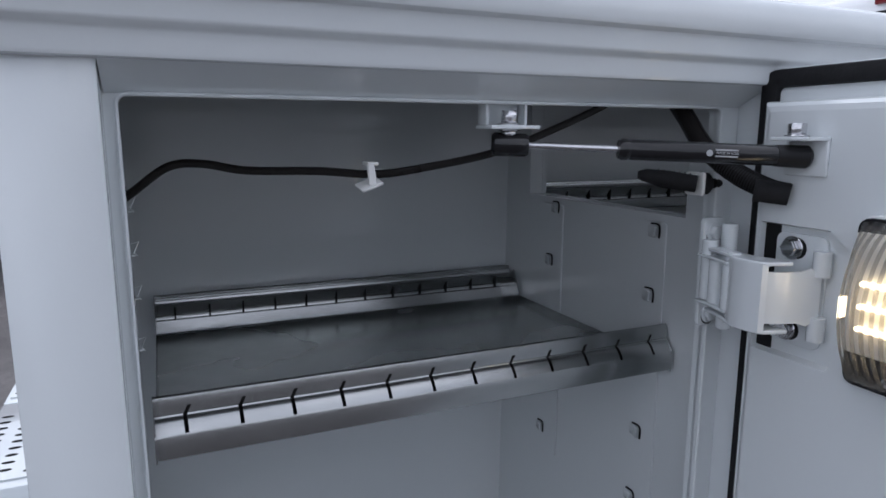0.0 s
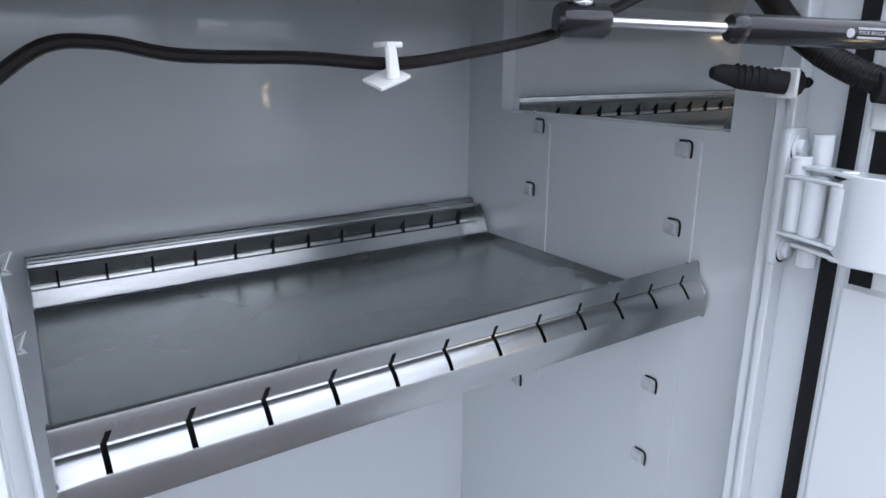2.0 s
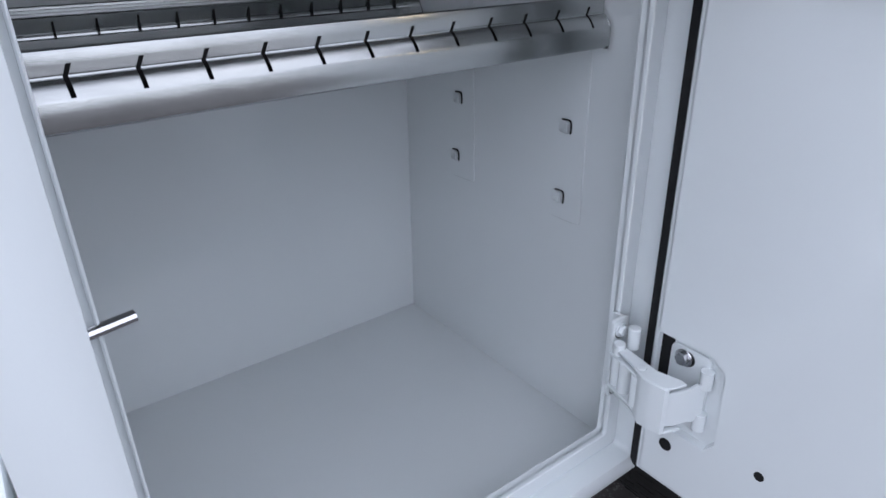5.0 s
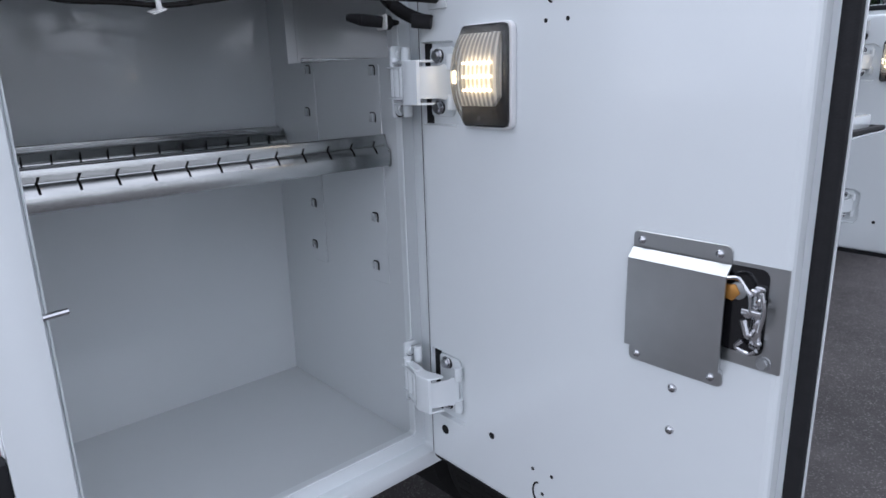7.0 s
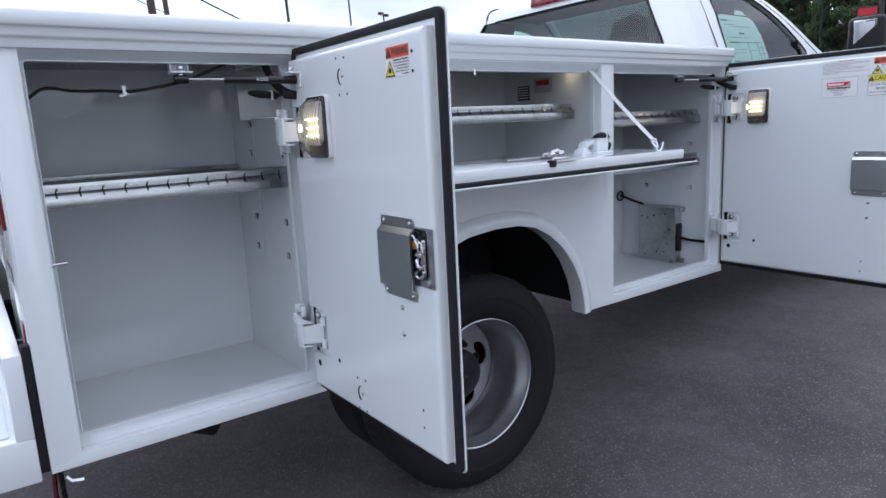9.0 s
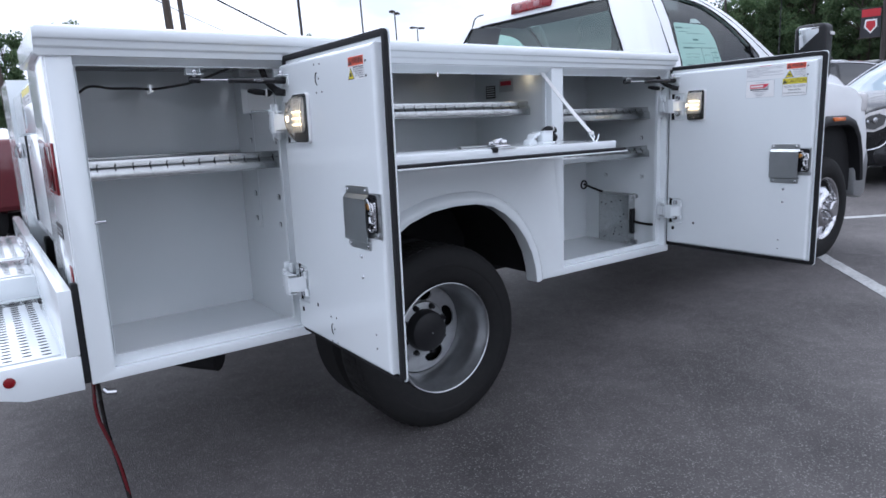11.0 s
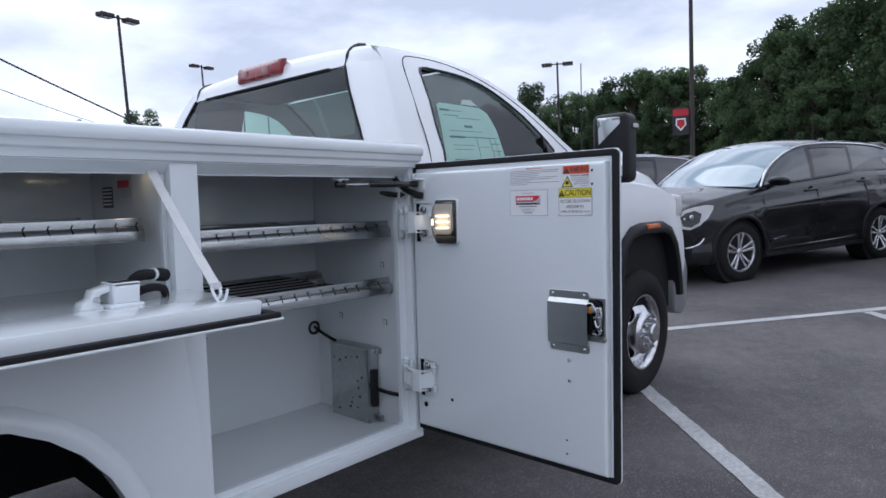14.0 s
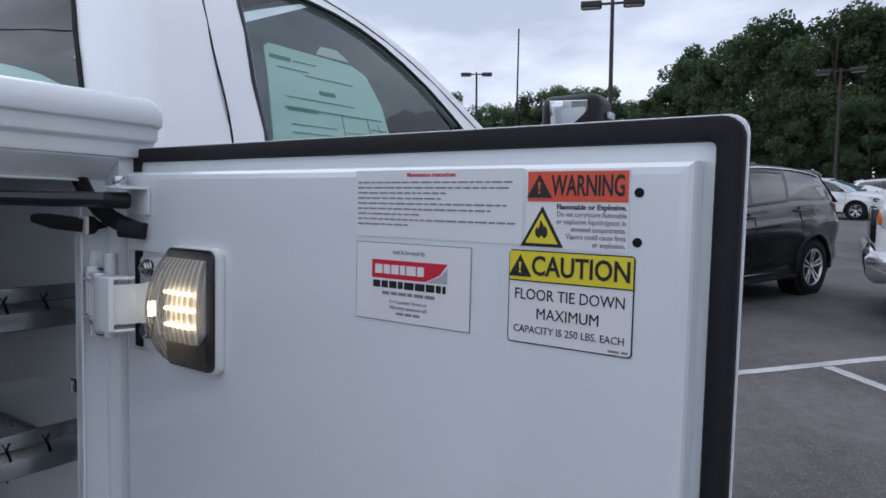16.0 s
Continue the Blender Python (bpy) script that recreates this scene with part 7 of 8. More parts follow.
        for xh, zh in ((0.10, 1.015), (-0.96, 1.075)):
            hd = part("door_handle", tube(spline([(xh + 0.10, s * (flank(xh + 0.1, zh) + 0.004), zh), (xh + 0.07, s * (flank(xh, zh) + 0.030), zh + 0.004), (xh - 0.07, s * (flank(xh, zh) + 0.030), zh + 0.008), (xh - 0.10, s * (flank(xh - 0.1, zh) + 0.004), zh + 0.008)], 5), 0.014, 8), paint, v)
            part("handle_cup", lathe([(s * (flank(xh, zh) + 0.002), 0.0), (s * (flank(xh, zh) + 0.002), 0.045), (s * (flank(xh, zh) - 0.01), 0.05)], (xh, 0, zh), "y", 20), DARK, hd)
        part("sill_strip", tube(spline([(x, s * (flank(x, z) + 0.006), z) for x, z in ((0.82, 0.352), (0.4, 0.352), (0.0, 0.355), (-0.4, 0.360), (-0.80, 0.375))], 4), 0.0085, 6), CHROME, v, "bright sill strip")
        part("door_badge", tube([(0.80, s * (flank(0.80, 0.46) + 0.005), 0.460), (0.56, s * (flank(0.56, 0.47) + 0.005), 0.482)], 0.007, 6), CHROME, v)
        part("rocker_cladding", tube([(x, s * (flank(x, 0.275) + 0.004), 0.275) for x in np.linspace(0.93, -0.93, 9)], 0.032, 8), BLACK, v)
        for xa in (AX, -AX):
            pts = [(xa + (AR + 0.018) * math.cos(a), RW + (AR + 0.018) * math.sin(a)) for a in np.linspace(-0.22, math.pi + 0.22, 25)]
            part("arch_cladding", tube([(x, s * (flank(x, max(z, low(x))) - 0.004), z) for x, z in pts], 0.027, 8), BLACK, v, smooth=60)
        mr = part("door_mirror", tube(spline([(0.86, s * 0.93, 1.130), (0.87, s * 0.98, 1.150), (0.88, s * 1.05, 1.160), (0.875, s * 1.12, 1.155), (0.86, s * 1.16, 1.150)], 4), 0.07, 12, radii=[0.040 + 0.048 * math.sin(math.pi * min(1, 0.18 + k / 20)) for k in range(17)]), GLOSS_BLACK, v, smooth=60)
        for q in mr.data.vertices:
            q.co.z = 1.150 + (q.co.z - 1.150) * 0.62 + (q.co.x - 0.86) * 0.25
        part("mirror_foot", tube([(0.80, s * 0.87, 1.105), (0.84, s * 0.97, 1.135)], 0.030, 8), GLOSS_BLACK, mr)
        # headlamp wrapped round the corner of the nose: bright bowl, dark inside, clear ring
        lamp_line = [(1.78, 0.875), (1.76, 0.925), (1.86, 0.938), (1.98, 0.922), (2.08, 0.893), (2.15, 0.850), (2.18, 0.760), (2.15, 0.680), (2.07, 0.665), (1.97, 0.705), (1.87, 0.785)]
        own = bmesh.new()
        mid = own.verts.new((1.99, s * (flank(1.99, 0.84) + 0.022), 0.835))
        ring = [own.verts.new((x, s * (flank(x, z) + 0.012), z)) for x, z in lamp_line]
        for a, b in zip(ring, ring[1:] + ring[:1]):
            own.faces.new((mid, a, b))
        hl = part("headlamp", own, CLEAR_LENS, v, "clear headlamp", smooth=60)
        inner = [(1.93, 0.840), (2.00, 0.880), (2.09, 0.858), (2.145, 0.81), (2.14, 0.715), (2.07, 0.695), (1.98, 0.745)]
        own = bmesh.new()
        own.faces.new([own.verts.new((x, s * (flank(x, z) + 0.024), z)) for x, z in inner])
        part("lamp_housing", own, GLOSS_BLACK, hl, "dark inside of the headlamp")
        for x, z, r in ((2.045, 0.80, 0.038), (2.105, 0.785, 0.026)):
            part("projector", lathe([(s * (flank(x, z) + 0.034), 0.0), (s * (flank(x, z) + 0.032), r * 0.8), (s * (flank(x, z) + 0.022), r)], (x, 0, z), "y", 18), ALLOY, hl)
        part("fog_bezel", tube(spline([(2.20, s * 0.62, 0.44), (2.08, s * 0.78, 0.46), (1.98, s * 0.84, 0.50), (1.93, s * 0.865, 0.56)], 4), 0.012, 6), CHROME, v, "bright fog lamp bezel")
        own = bmesh.new()
        lens = [(-1.86, 1.135), (-1.90, 1.165), (-2.05, 1.14), (-2.14, 1.08), (-2.16, 0.99), (-2.08, 0.97), (-1.98, 1.04)]
        own.faces.new([own.verts.new((x, s * (flank(x, min(z, belt(x) - 0.01)) + 0.010), z)) for x, z in lens])
        part("tail_light", own, RED_LENS, v, "red tail light")
    # nose
    part("grille", box(2.235, 2.325, -0.52, 0.52, 0.50, 0.76, 0.05, 3), GLOSS_BLACK, v)
    part("grille_frame", tube(spline([(2.33, -0.50, 0.76), (2.335, 0, 0.775), (2.33, 0.50, 0.76)], 5), 0.014, 8), CHROME, v, "bright grille frame")
    for z in (0.57, 0.64, 0.70):
        part("grille_bar", tube([(2.328, -0.47, z), (2.335, 0, z), (2.328, 0.47, z)], 0.008, 6), CHROME, v)
    # wheels
    for xa in (AX, -AX):
        for s in (-1, 1):
            y = s * 0.905
            part("wheel_well", lathe([(y - s * 0.03, AR - 0.004), (y - s * 0.27, AR - 0.01), (y - s * 0.27, 0.0)], (xa, 0, RW), "y", 40), DARK, v)
            prof = [(0.020, 0.232), (0.002, 0.240), (-0.004, 0.262), (-0.002, 0.300), (0.008, 0.330), (0.030, 0.348), (0.060, 0.352), (0.175, 0.352), (0.215, 0.330), (0.22, 0.24)]
            w = part("wheel", lathe([(y - s * a, r) for a, r in prof], (xa, 0, RW), "y", 56, closed=True), TYRE, v, "black tyre on a bright five-spoke alloy wheel", smooth=40)
            part("rim", lathe([(y - s * 0.012, 0.236), (y - s * 0.002, 0.233), (y - s * 0.002, 0.222), (y - s * 0.016, 0.214), (y - s * 0.10, 0.204), (y - s * 0.10, 0.215)], (xa, 0, RW), "y", 56, closed=True), RIM_SILVER, w)
            part("brake_disc", prism(circle(xa, RW, 0.165, 32), "y", min(y - s * 0.09, y - s * 0.08), max(y - s * 0.09, y - s * 0.08)), STEEL_GREY, w)
            part("brake_gap", prism(circle(xa, RW, 0.214, 32), "y", min(y - s * 0.105, y - s * 0.10), max(y - s * 0.105, y - s * 0.10)), DARK, w)
            for k in range(5):
                for da in (-1, 1):
                    a = 2 * math.pi * k / 5 + 0.32
                    line = [(0.035, da * 0.002), (0.045, da * 0.030), (0.12, da * 0.040), (0.212, da * 0.056), (0.217, da * 0.022), (0.12, da * 0.010)]
                    pts = [(xa + r * math.cos(a) - t * math.sin(a), RW + r * math.sin(a) + t * math.cos(a)) for r, t in line]
                    own = prism(pts, "y", min(y - s * 0.045, y - s * 0.004), max(y - s * 0.045, y - s * 0.004), bevel=0.004, seg=1)
                    for q in own.verts:
                        q.co.y -= s * 0.03 * (1 - math.hypot(q.co.x - xa, q.co.z - RW) / 0.216)
                    part("spoke", own, RIM_SILVER, w)
            part("hub", lathe([(y - s * 0.022, 0.0), (y - s * 0.022, 0.030), (y - s * 0.030, 0.045), (y - s * 0.06, 0.055)], (xa, 0, RW), "y", 24), RIM_SILVER, w)
    return v


def vehicle(name, place, heading, paint, label, cat, sections, roof, wheel_x, wheel_r, track, group="", spokes=5):
    """A parked vehicle. sections: (x, half width at sill, at belt, sill height, belt height); roof: (x, half width, height) along the roof's shoulder line.
    x runs from the nose (positive) to the tail."""
    m = Matrix.Translation((*place, 0)) @ Matrix.Rotation(radians(heading), 4, "Z")
    v = thing(name, (0, 0, 0), label, cat, group, m)
    # lower body
    own = bmesh.new()
    rings = []
    for x, hs, hb, zs, zb in sections:
        zm = zs + (zb - zs) * 0.45
        pts = [(hs * 0.9, zs), (hs, zs + 0.05), (hs + (hb - hs) * 0.6 + 0.02, zm), (hb + 0.012, zb - 0.10), (hb - 0.01, zb - 0.02), (hb - 0.06, zb)]
        ring = [own.verts.new((x, -a, z)) for a, z in pts] + [own.verts.new((x, a, z)) for a, z in pts[::-1]]
        rings.append(ring)
    for a, b in zip(rings, rings[1:]):
        for k in range(len(a)):
            own.faces.new((a[k], a[(k + 1) % len(a)], b[(k + 1) % len(a)], b[k]))
    own.faces.new(rings[0])
    own.faces.new(rings[-1])
    shell = part("body_shell", own, paint, v, smooth=50)
    mod = shell.modifiers.new("round", "BEVEL")
    mod.width, mod.segments, mod.limit_method, mod.angle_limit = 0.04, 2, "ANGLE", radians(40)

    def belt(x):
        xs = [s[0] for s in sections][::-1]
        return float(np.interp(x, xs, [s[2] - 0.06 for s in sections][::-1])), float(np.interp(x, xs, [s[4] for s in sections][::-1]))

    # roof and its pillars
    own = bmesh.new()
    rows = []
    for x, hw, z in roof:
        rows.append([own.verts.new((x, u * hw, z + 0.05 * (1 - u * u) * (0 < roof.index((x, hw, z)) < len(roof) - 1))) for u in np.linspace(-1, 1, 9)])
    for a, b in zip(rows[1:-1], rows[2:-1]):
        for k in range(8):
            own.faces.new((a[k], a[k + 1], b[k + 1], b[k]))
    part("roof", own, paint, v, smooth=60)
    for nm, a, b in (("windscreen", 0, 1), ("tail_window", -2, -1)):
        own = bmesh.new()
        ra = [own.verts.new((roof[a][0], u * roof[a][1], roof[a][2] + (0.05 * (1 - u * u) if a in (1, -2) else 0.0))) for u in np.linspace(-1, 1, 9)]
        rb = [own.verts.new((roof[b][0], u * roof[b][1], roof[b][2] + (0.05 * (1 - u * u) if b in (1, -2) else 0.0))) for u in np.linspace(-1, 1, 9)]
        for k in range(8):
            own.faces.new((ra[k], ra[k + 1], rb[k + 1], rb[k]))
        part(nm, own, SKY_GLASS, v, "glossy glass with the mirrored sky's blue put into its colour", smooth=60)
    # side glass band, cut into panes by pillars
    xs = [r[0] for r in roof]
    for s in (-1, 1):
        own = bmesh.new()
        top, bot = [], []
        for i in range(25):
            x = xs[0] + (xs[-1] - xs[0]) * i / 24
            hw, z = float(np.interp(-x, [-q for q in xs], [q[1] for q in roof])), float(np.interp(-x, [-q for q in xs], [q[2] for q in roof]))
            hb, zb = belt(x)
            top.append(own.verts.new((x, s * hw, max(z, zb))))
            bot.append(own.verts.new((x, s * hb, zb - 0.005)))
        for i in range(24):
            own.faces.new((top[i], top[i + 1], bot[i + 1], bot[i]))
        part("side_glass", own, DARK_GLASS, v, "dark tinted side windows", smooth=60)
        span = xs[1] - xs[-2]
        for f, wdt in ((0.0, 0.05), (0.34, 0.07), (0.72, 0.06), (1.0, 0.16)):
            x = xs[1] - span * f
            hw, z = float(np.interp(-x, [-q for q in xs], [q[1] for q in roof])), float(np.interp(-x, [-q for q in xs], [q[2] for q in roof]))
            xb = x - 0.06 if f < 1 else x - 0.2
            if f == 0.0:
                xb = xs[0] + 0.02
            hb, zb = belt(xb)
            own = bmesh.new()
            q = [(x + wdt / 2, s * (hw + 0.004), z), (x - wdt / 2, s * (hw + 0.004), z), (xb - wdt / 2, s * (hb + 0.004), zb), (xb + wdt / 2, s * (hb + 0.004), zb)]
            own.faces.new([own.verts.new(p) for p in q])
            r = bmesh.ops.extrude_face_region(own, geom=own.faces[:])
            bmesh.ops.translate(own, verts=[e for e in r["geom"] if isinstance(e, bmesh.types.BMVert)], vec=(0, -s * 0.02, 0))
            part("pillar", own, paint if f in (0.0, 1.0) else GLOSS_BLACK, v)
        part("roof_shoulder", tube([(x, s * hw, z) for x, hw, z in roof[1:-1]], 0.03, 8), paint, v)
        line = [(x, s * (belt(x)[0] + 0.012), belt(x)[1]) for x in np.linspace(xs[0], xs[-1] + 0.1, 12)]
        part("window_trim", tube(line, 0.009, 6), CHROME, v, "bright window trim")
        # lamps, door handles, mirror
        hb, zb = belt(xs[0])
        mr = part("door_mirror", box(xs[0] - 0.42, xs[0] - 0.22, min(s * (hb + 0.04), s * (hb + 0.30)), max(s * (hb + 0.04), s * (hb + 0.30)), zb + 0.0, zb + 0.17, 0.05, 3), paint, v)
        for f in (0.42, 0.80):
            x = xs[1] - span * f
            hb, zb = belt(x)
            part("door_handle", box(x - 0.09, x + 0.09, min(s * (hb + 0.055), s * (hb + 0.095)), max(s * (hb + 0.055), s * (hb + 0.095)), zb - 0.13, zb - 0.10, 0.008), paint, v)
            part("door_gap", tube([(x - 0.16, s * (hb + 0.068), zb - 0.03), (x - 0.16, s * (hb + 0.070), zb - 0.25), (x - 0.15, s * (hb + 0.055), zb - 0.55)], 0.006, 5), DARK, v)
        x0, hs0, hb0, zs0, zb0 = sections[1]
        part("headlamp", prism([(x0 + 0.02, zb0 - 0.24), (x0 + 0.05, zb0 - 0.06), (x0 - 0.20, zb0 + 0.0), (x0 - 0.46, zb0 - 0.02), (x0 - 0.40, zb0 - 0.14), (x0 - 0.25, zb0 - 0.23)], "y", min(s * (hb0 - 0.10), s * (hb0 + 0.03)), max(s * (hb0 - 0.10), s * (hb0 + 0.03)), bevel=0.01), CLEAR_LENS, v, "clear headlamp")
        xt, hst, hbt, zst, zbt = sections[-2]
        part("tail_light", box(xt - 0.10, xt + 0.06, min(s * (hbt - 0.14), s * (hbt + 0.02)), max(s * (hbt - 0.14), s * (hbt + 0.02)), zbt - 0.16, zbt + 0.02, 0.02), RED_LENS, v, "red tail light")
    # wheels in dark arches
    for x in wheel_x:
        for s in (-1, 1):
            y = s * track
            dark = prism(circle(x, wheel_r + 0.02, wheel_r * 1.17, 40), "y", min(y - s * 0.22, y + s * 0.008), max(y - s * 0.22, y + s * 0.008))
            ar = part("wheel_arch", dark, DARK, v)
            o = [(0.02, 0.66), (0.0, 0.72), (-0.006, 0.82), (0.004, 0.93), (0.03, 0.99), (0.16, 1.0), (0.20, 0.9), (0.20, 0.66)]
            tyre = lathe([(y + s * (0.022 - a), r * wheel_r) for a, r in o], (x, 0, wheel_r), "y", 40, closed=True)
            w = part("wheel", tyre, TYRE, v, "black tyre with alloy wheel")
            part("rim", lathe([(y + s * 0.012, 0.68 * wheel_r), (y + s * 0.016, 0.66 * wheel_r), (y - s * 0.02, 0.60 * wheel_r), (y - s * 0.07, 0.58 * wheel_r), (y - s * 0.07, 0.62 * wheel_r)], (x, 0, wheel_r), "y", 40, closed=True), ALLOY, w)
            part("brake_disc", prism(circle(x, wheel_r, 0.6 * wheel_r, 24), "y", y - s * 0.07, y - s * 0.065), DARK, w)
            for k in range(spokes):
                for da in (-0.19, 0.19):
                    a = 2 * math.pi * k / spokes + 0.3
                    pts = [(x + 0.06 * math.cos(a), y + s * 0.0, wheel_r + 0.06 * math.sin(a)), (x + 0.62 * wheel_r * math.cos(a + da), y - s * 0.002, wheel_r + 0.62 * wheel_r * math.sin(a + da))]
                    part("spoke", tube(pts, 0.031, 6), ALLOY, w)
            part("hub", lathe([(y + s * 0.012, 0.0), (y + s * 0.012, 0.045), (y - s * 0.01, 0.06)], (x, 0, wheel_r), "y", 20), ALLOY, w)
    x0, hs0, hb0, zs0, zb0 = sections[1]
    part("front_bumper", prism([(x0 - 0.22, 0.42), (x0 - 0.20, 0.72), (x0 + 0.10, 0.74), (x0 + 0.16, 0.66), (x0 + 0.14, 0.48), (x0 + 0.06, 0.40)], "y", -hs0 - 0.03, hs0 + 0.03, bevel=0.03), CHROME, v, "chrome front bumper")
    part("grille", box(x0 + 0.0, x0 + 0.09, -0.6, 0.6, 0.78, 1.14, 0.03), GLOSS_BLACK, v)
    for s in (-1, 1):
        part("turn_lamp", box(x0 - 0.12, x0 + 0.06, min(s * (hb0 - 0.06), s * (hb0 + 0.03)), max(s * (hb0 - 0.06), s * (hb0 + 0.03)), 0.99, 1.13, 0.02), AMBER, v, "amber turn lamp")
    return v


# opaque glass; its blue base colour stands in for reflected sky
SKY_GLASS = material("sky_blue_glass", (0.16, 0.25, 0.29), 0.03, amount=0.1, grain=4, coat=1.0, rough_var=0.01)
SKY_GLASS.node_tree.nodes["Principled BSDF"].inputs["IOR"].default_value = 2.4
CABIN_GLASS = material("cabin_glass", (0.045, 0.055, 0.055), 0.03, amount=0.5, grain=3, coat=1.0, rough_var=0.01)
RIM_SILVER = material("bright_alloy_wheel", (0.74, 0.75, 0.77), 0.22, 0.75, amount=0.15, grain=30, coat=0.6)
DARK_GLASS = material("privacy_glass", (0.012, 0.014, 0.015), 0.04, amount=0.1, grain=4, coat=0.8, rough_var=0.01)

TRUCK_SECTIONS = [(2.95, 0.86, 0.88, 0.45, 1.05), (2.90, 0.96, 0.97, 0.42, 1.20), (2.6, 0.99, 1.0, 0.42, 1.27), (1.5, 0.99, 1.01, 0.45, 1.34), (0.2, 0.99, 1.01, 0.45, 1.36), (-0.6, 0.99, 1.01, 0.45, 1.36), (-1.2, 0.99, 1.01, 0.45, 1.36), (-2.7, 0.98, 1.0, 0.48, 1.36), (-2.8, 0.92, 0.95, 0.5, 1.34)]
TRUCK_ROOF = [(1.35, 0.90, 1.34), (0.65, 0.74, 1.84), (0.2, 0.76, 1.90), (-0.5, 0.76, 1.89), (-0.75, 0.74, 1.84), (-0.85, 0.88, 1.36)]

crossover((10.80, 1.254), 158, CHARCOAL, "charcoal metallic sport utility car with bright alloy wheels on the lot")
crossover((11.35, 4.15), 159, GRAPHITE, "dark grey sport utility car parked beside the charcoal one")
vehicle("pickup_truck", (11.22, -3.66), 93, CAB_WHITE, "white pickup truck parked nose towards the lane", "truck", TRUCK_SECTIONS, TRUCK_ROOF, (2.22, -1.75), 0.42, 0.99)
vehicle("pickup_truck", (-1.6, 9.2), 155, MAROON, "maroon pickup truck parked behind the service truck", "truck", TRUCK_SECTIONS, TRUCK_ROOF, (1.95, -1.75), 0.42, 0.99)
for i, (x, y, mat, lab) in enumerate(((34, 1.2, CAB_WHITE, "white car in the far row"), (37, -1.6, CAB_WHITE, "white car in the far row"), (38.5, 4.2, SILVER_PAINT, "silver car in the far row"), (42, -4.5, CAB_WHITE, "white car in the far row"))):
    crossover((x, y), 250, mat, lab, "far row of cars", "parked_car")


# ---- poles, wires, banner ----


def along(az, dist, origin=(1.6, -1.31)):
    return origin[0] + dist * math.cos(radians(az)), origin[1] + dist * math.sin(radians(az))


def lamp_post(x, y, h, turn, heads, label="bronze parking lot lamp post with shoebox heads"):
    s = thing("lamp_post", (0, 0, 0), label, "lamp post", "lamp posts", Matrix.Translation((x, y, 0)) @ Matrix.Rotation(radians(turn), 4, "Z"))
    part("base", lathe([(0, 0.3), (0.7, 0.3), (0.75, 0.26), (0.75, 0.0)], (0, 0, 0), "z", 24), SILVER_INK, s)
    part("pole", tube([(0, 0, 0.7), (0, 0, h)], 0.07, 10, radii=[0.085, 0.065]), POLE, s)
    for k in range(heads):
        a = 2 * math.pi * k / heads
        m = Matrix.Rotation(a, 4, "Z")
        part("arm", move(box(0.04, 0.42, -0.035, 0.035, h - 0.16, h - 0.09), m), POLE, s)
        hd = part("lamp_head", move(box(0.36, 1.06, -0.22, 0.22, h - 0.24, h - 0.04, 0.03), m), POLE, s)
        part("lamp_lens", move(box(0.42, 1.0, -0.17, 0.17, h - 0.262, h - 0.242, 0.004), m), CLEAR_LENS, hd)
    return s


for az, elev, dist, turn, heads in ((67.5, 13.95, 34, 20, 2), (31.55, 9.45, 46, 121, 2), (20.65, 14.5, 24.5, 110, 2)):
    x, y = along(az, dist)
    lamp_post(x, y, 1.37 + dist * math.tan(radians(elev)), turn, heads)
for az, elev, dist, turn in ((60.72, 10.15, 55, 15), (57.9, 8.2, 66, 40), (56.05, 6.85, 82, 10)):
    x, y = along(az, dist, (0.3, -2.05))
    lamp_post(x, y, 1.33 + dist * math.tan(radians(elev)), turn, 2)

lamp_post(38.27, 1.32, 6.8, 90, 2)

bx, by = along(20.65, 24.5)
bn = thing("pole_banner", (0, 0, 0), "red and black dealer banner on the lamp post", "banner", frame_of=Matrix.Translation((bx, by, 0)) @ Matrix.Rotation(radians(20.5 - 90), 4, "Z"))
part("banner_sheet", box(-0.66, -0.10, -0.006, 0.006, 2.54, 3.46), BANNER_BLACK, bn, smooth=0)
part("banner_header", box(-0.64, -0.12, -0.010, -0.006, 3.20, 3.44), BANNER, bn, smooth=0)
part("banner_shield", prism([(-0.54, 3.12), (-0.22, 3.12), (-0.20, 2.88), (-0.38, 2.67), (-0.56, 2.88)], "y", -0.010, -0.006), LABEL, bn, smooth=0)
part("banner_shield_core", prism([(-0.50, 3.07), (-0.26, 3.07), (-0.25, 2.89), (-0.38, 2.74), (-0.51, 2.89)], "y", -0.014, -0.010), BANNER, bn, smooth=0)
for z in (2.54, 3.46):
    part("banner_arm", tube([(0, 0, z), (-0.75, 0, z)], 0.02), POLE, bn)


def utility_pole(x, y, h, r=0.14, box_at=None):
    s = thing("utility_pole", (x, y, 0), "dark weathered wooden utility pole", "utility pole", "utility poles")
    part("pole", tube([(x, y, 0), (x, y, h)], r, 10, radii=[r * 1.15, r * 0.8]), WOOD_POLE, s)
    part("crossarm", box(x - 1.1, x + 1.1, y - 0.06, y + 0.06, h - 0.8, h - 0.68), WOOD_POLE, s)
    if box_at:
        part("transformer", tube([(x + 0.25, y - 0.2, box_at), (x + 0.25, y - 0.2, box_at + 0.7)], 0.2, 14), POLE, s)
    return s


o12 = (0.3, -2.05)
tops = []
for az, dist, h, bxz in ((76.5, 23.5, 8.9, 3.6), (75.15, 36, 13.0, None), (88.0, 40, 10.0, None)):
    x, y = along(az, dist, o12)
    utility_pole(x, y, h, 0.13, bxz)
    tops.append(Vector((x, y, h - 0.7)))

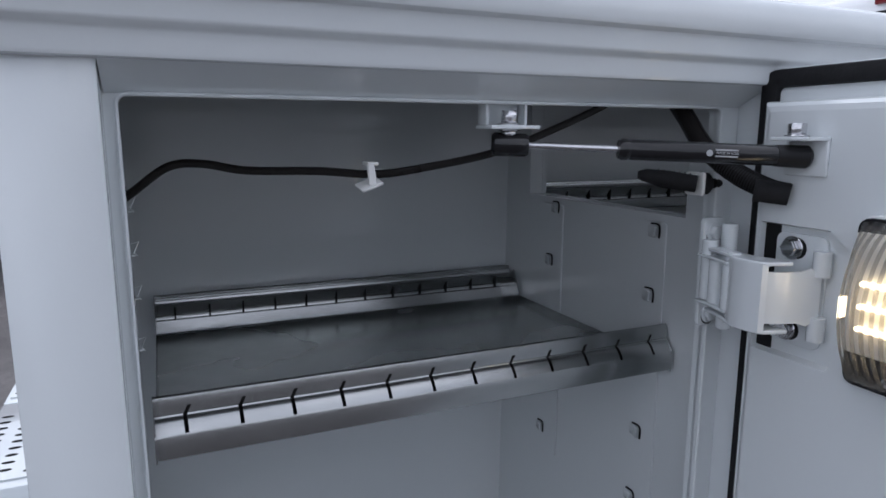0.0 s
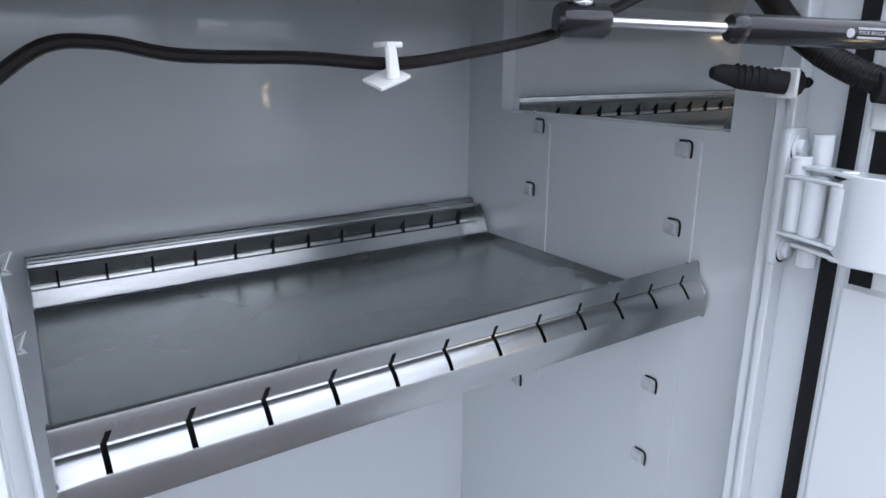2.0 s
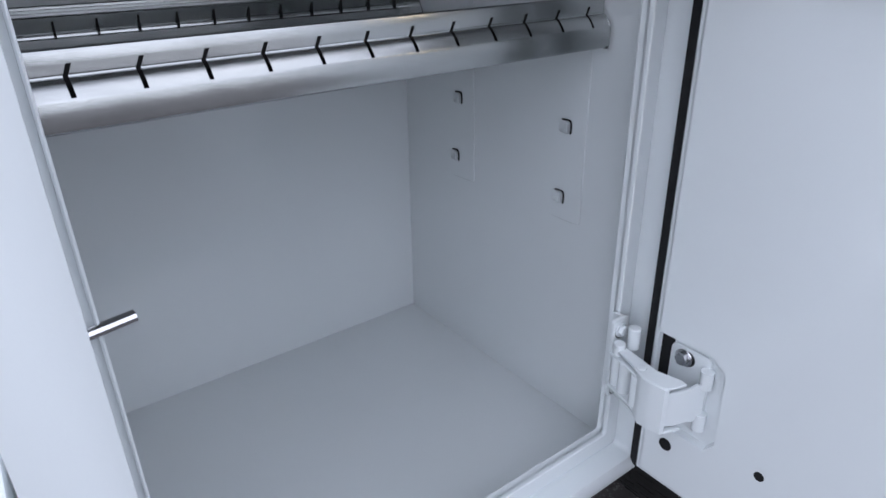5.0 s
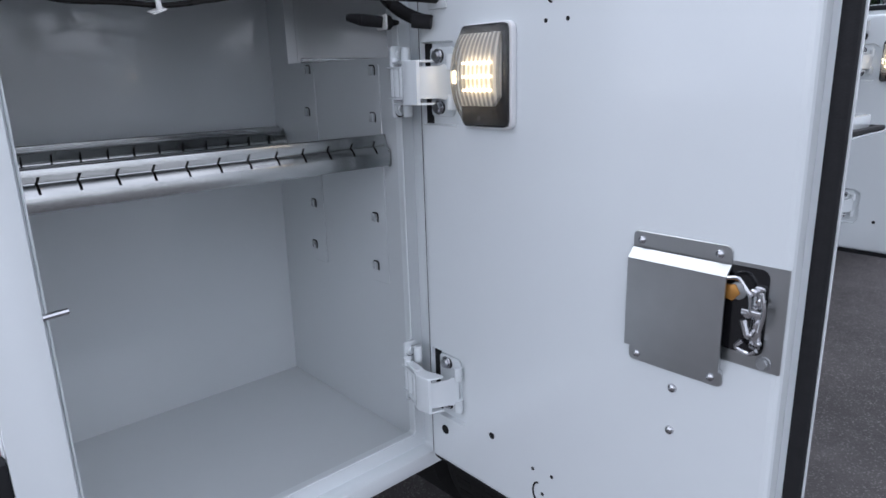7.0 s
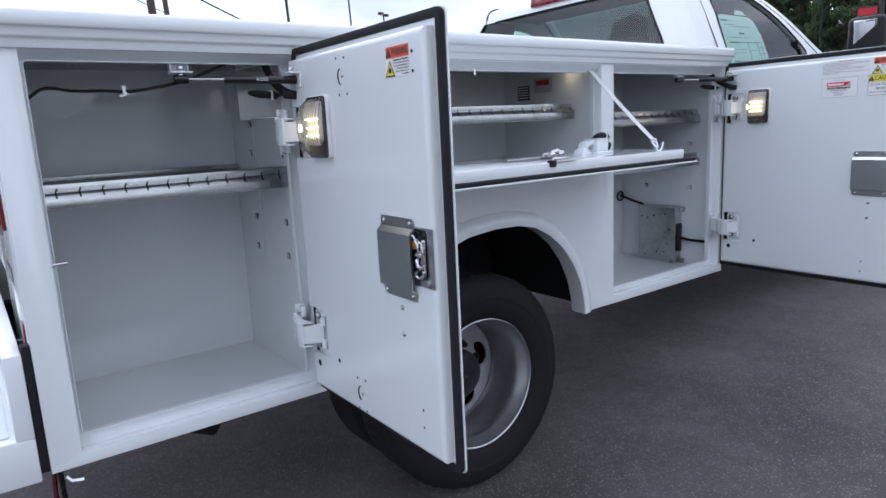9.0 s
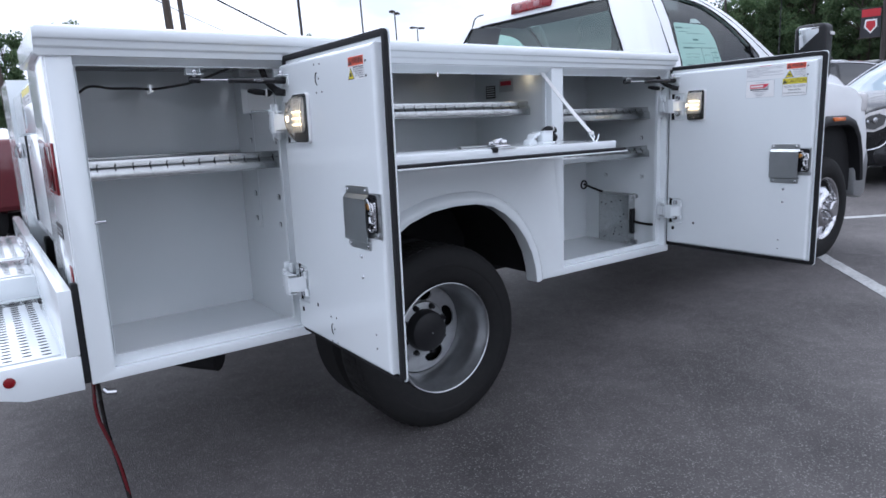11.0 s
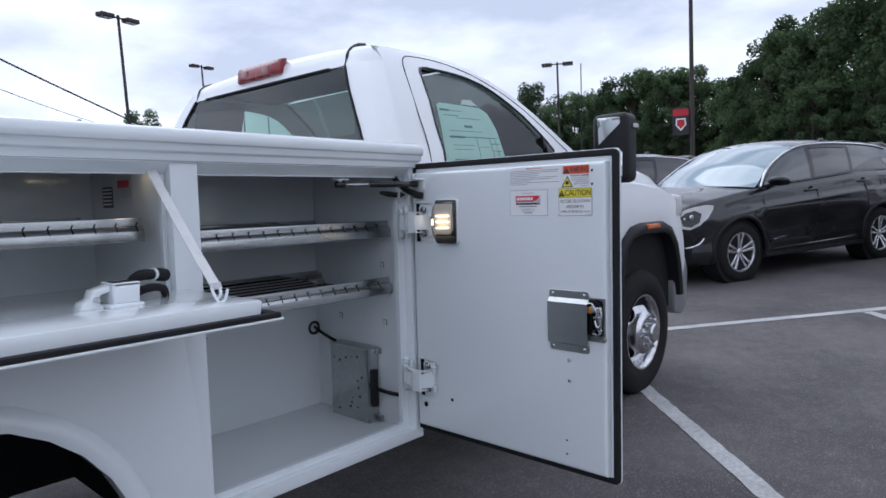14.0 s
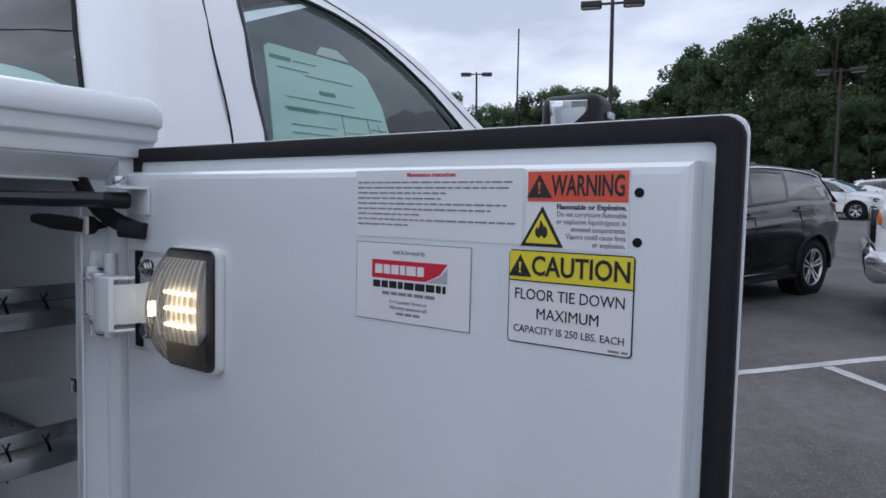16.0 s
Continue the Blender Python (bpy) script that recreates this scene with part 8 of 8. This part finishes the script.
def overhead_wire(p, q, sag, r=0.018):
    p, q = Vector(p), Vector(q)
    pts = [p + (q - p) * t - Vector((0, 0, sag * 4 * t * (1 - t))) for t in np.linspace(0, 1, 25)]
    return solid("overhead_wire", tube(pts, r, 6), CABLE, "thin black overhead wire", "wire", "overhead wires")


overhead_wire((-3.0, 15.4, 8.95), (19.4, 29.2, 2.7), 0.25, 0.03)
overhead_wire((-14.0, 24.9, 7.4), (5.21, 20.93, 5.54), 0.15, 0.016)
overhead_wire((5.21, 20.93, 5.54), (24.0, 51.5, 6.6), 0.3, 0.016)


# ---- trees ----
def tree_meshes(seed, h, spread, bare=False):
    """A tapered trunk with limbs, and a crown of many small leaf clumps with gaps."""
    rnd = random.Random(seed)
    wood = bmesh.new()
    tube(spline([(0, 0, 0), (rnd.uniform(-0.2, 0.2), rnd.uniform(-0.2, 0.2), h * 0.35), (rnd.uniform(-0.4, 0.4), rnd.uniform(-0.4, 0.4), h * 0.9)], 4), 0.2, 7, bm=wood, radii=[0.26 - 0.024 * i for i in range(9)])
    centers = []
    for i in range(34):
        z = h * rnd.uniform(0.22, 0.97)
        reach = spread * (1 - abs(z / h - 0.55) * 1.35) * rnd.uniform(0.55, 1.05)
        a = rnd.uniform(0, 2 * math.pi)
        tip = Vector((reach * math.cos(a), reach * math.sin(a), z + reach * 0.25))
        tube([(0, 0, z * 0.85), tip * 0.55 + Vector((0, 0, z * 0.38)), tip], 0.05, 5, bm=wood, radii=[0.09, 0.05, 0.02])
        centers.append((tip, spread * rnd.uniform(0.18, 0.36)))
    verts, faces = [], []
    for c, r in centers:
        for j in range(34 if bare else 300):
            u = Vector((rnd.gauss(0, 1), rnd.gauss(0, 1), rnd.gauss(0, 0.8)))
            u = u.normalized() * (r * rnd.random() ** 0.4)
            p = c + u
            n = Vector((rnd.gauss(0, 1), rnd.gauss(0, 1), rnd.gauss(0.6, 1))).normalized()
            t1 = n.orthogonal().normalized()
            t2 = n.cross(t1)
            s = rnd.uniform(0.10, 0.20) * (h / 14)
            k = len(verts)
            verts += [p + t1 * s, p + t2 * s * 0.7, p - t1 * s, p - t2 * s * 0.7 + n * s * 0.3]
            faces.append((k, k + 1, k + 2, k + 3))
    me = bpy.data.meshes.new("crown")
    me.from_pydata([tuple(v) for v in verts], [], faces)
    me.materials.append(LEAF)
    return finish("trunk", wood, BARK), me


def plant(meshes, x, y, scale, turn, label, group):
    s = new("tree")
    s.matrix_world = Matrix.Translation((x, y, 0)) @ Matrix.Rotation(turn, 4, "Z") @ Matrix.Scale(scale, 4)
    tagged(s, label, "tree", group)
    for nm, me in (("trunk", meshes[0]), ("crown", meshes[1])):
        o = new(nm, me)
        o.parent = s


KINDS = [tree_meshes(11 + k, 14, (3.4, 4.2, 3.0, 3.8)[k]) for k in range(4)]
TALL = max(v.co.z for _, crown in KINDS for v in crown.vertices)
rnd = random.Random(77)
# the wood beside the lot: a far row to the front, coming nearer on the curb side
SKYLINE = ((40, 7.0), (36, 7.6), (34, 8.1), (32, 6.6), (28.6, 8.0), (26, 8.0), (24, 8.9), (21.5, 8.9), (20, 8.0), (17.4, 7.5), (16.5, 9.2), (14.9, 10.9), (11.1, 12.1), (8.8, 12.6), (6.8, 12.4), (3, 12.7), (-10, 12.6))
az = 38.0
while az > -8:
    elev = float(np.interp(-az, [-a for a, _ in SKYLINE], [e for _, e in SKYLINE]))
    dist = float(np.interp(az, [-8, 14, 20, 40], [44, 52, 64, 72]))
    for k in range(3):
        a, d = az + rnd.uniform(-0.5, 0.5), dist + (0, 7, -3)[k] + rnd.uniform(-1.5, 1.5)
        x, y = along(a, d)
        h = 1.37 + d * math.tan(radians(elev + rnd.uniform(-1.5, 0.25))) * (1.0, 0.97, 0.5)[k]
        plant(KINDS[rnd.randrange(4)], x, y, h / TALL, rnd.uniform(0, 6.28), "low leafy green tree at the edge of the lot" if k == 2 else "tall leafy green tree at the edge of the lot", "woods beside the lot")
    az -= 1.45 if az > 14 else 1.7
# unseen trees added round the open side, kept low to let skylight in
for k in range(22):
    az = -14 - 7.4 * k
    x, y = along(az, 46 + rnd.uniform(-3, 3))
    plant(KINDS[rnd.randrange(4)], x, y, rnd.uniform(0.50, 0.68), rnd.uniform(0, 6.28), "unseen low leafy tree added at the open edge of the lot", "woods beside the lot")
# trees far behind the street
for az, elev, dist in ((89.5, 8.0, 60), (87.2, 7.8, 62), (83.0, 8.3, 75), (80.0, 6.2, 90), (65.6, 7.2, 80), (70.5, 6.4, 95), (92.5, 7.8, 58), (95.5, 8.0, 58)):
    x, y = along(az, dist, o12)
    h = 1.37 + dist * math.tan(radians(elev))
    plant(KINDS[rnd.randrange(4)], x, y, h / TALL, rnd.uniform(0, 6.28), "leafy tree far behind the street", "trees behind the street")
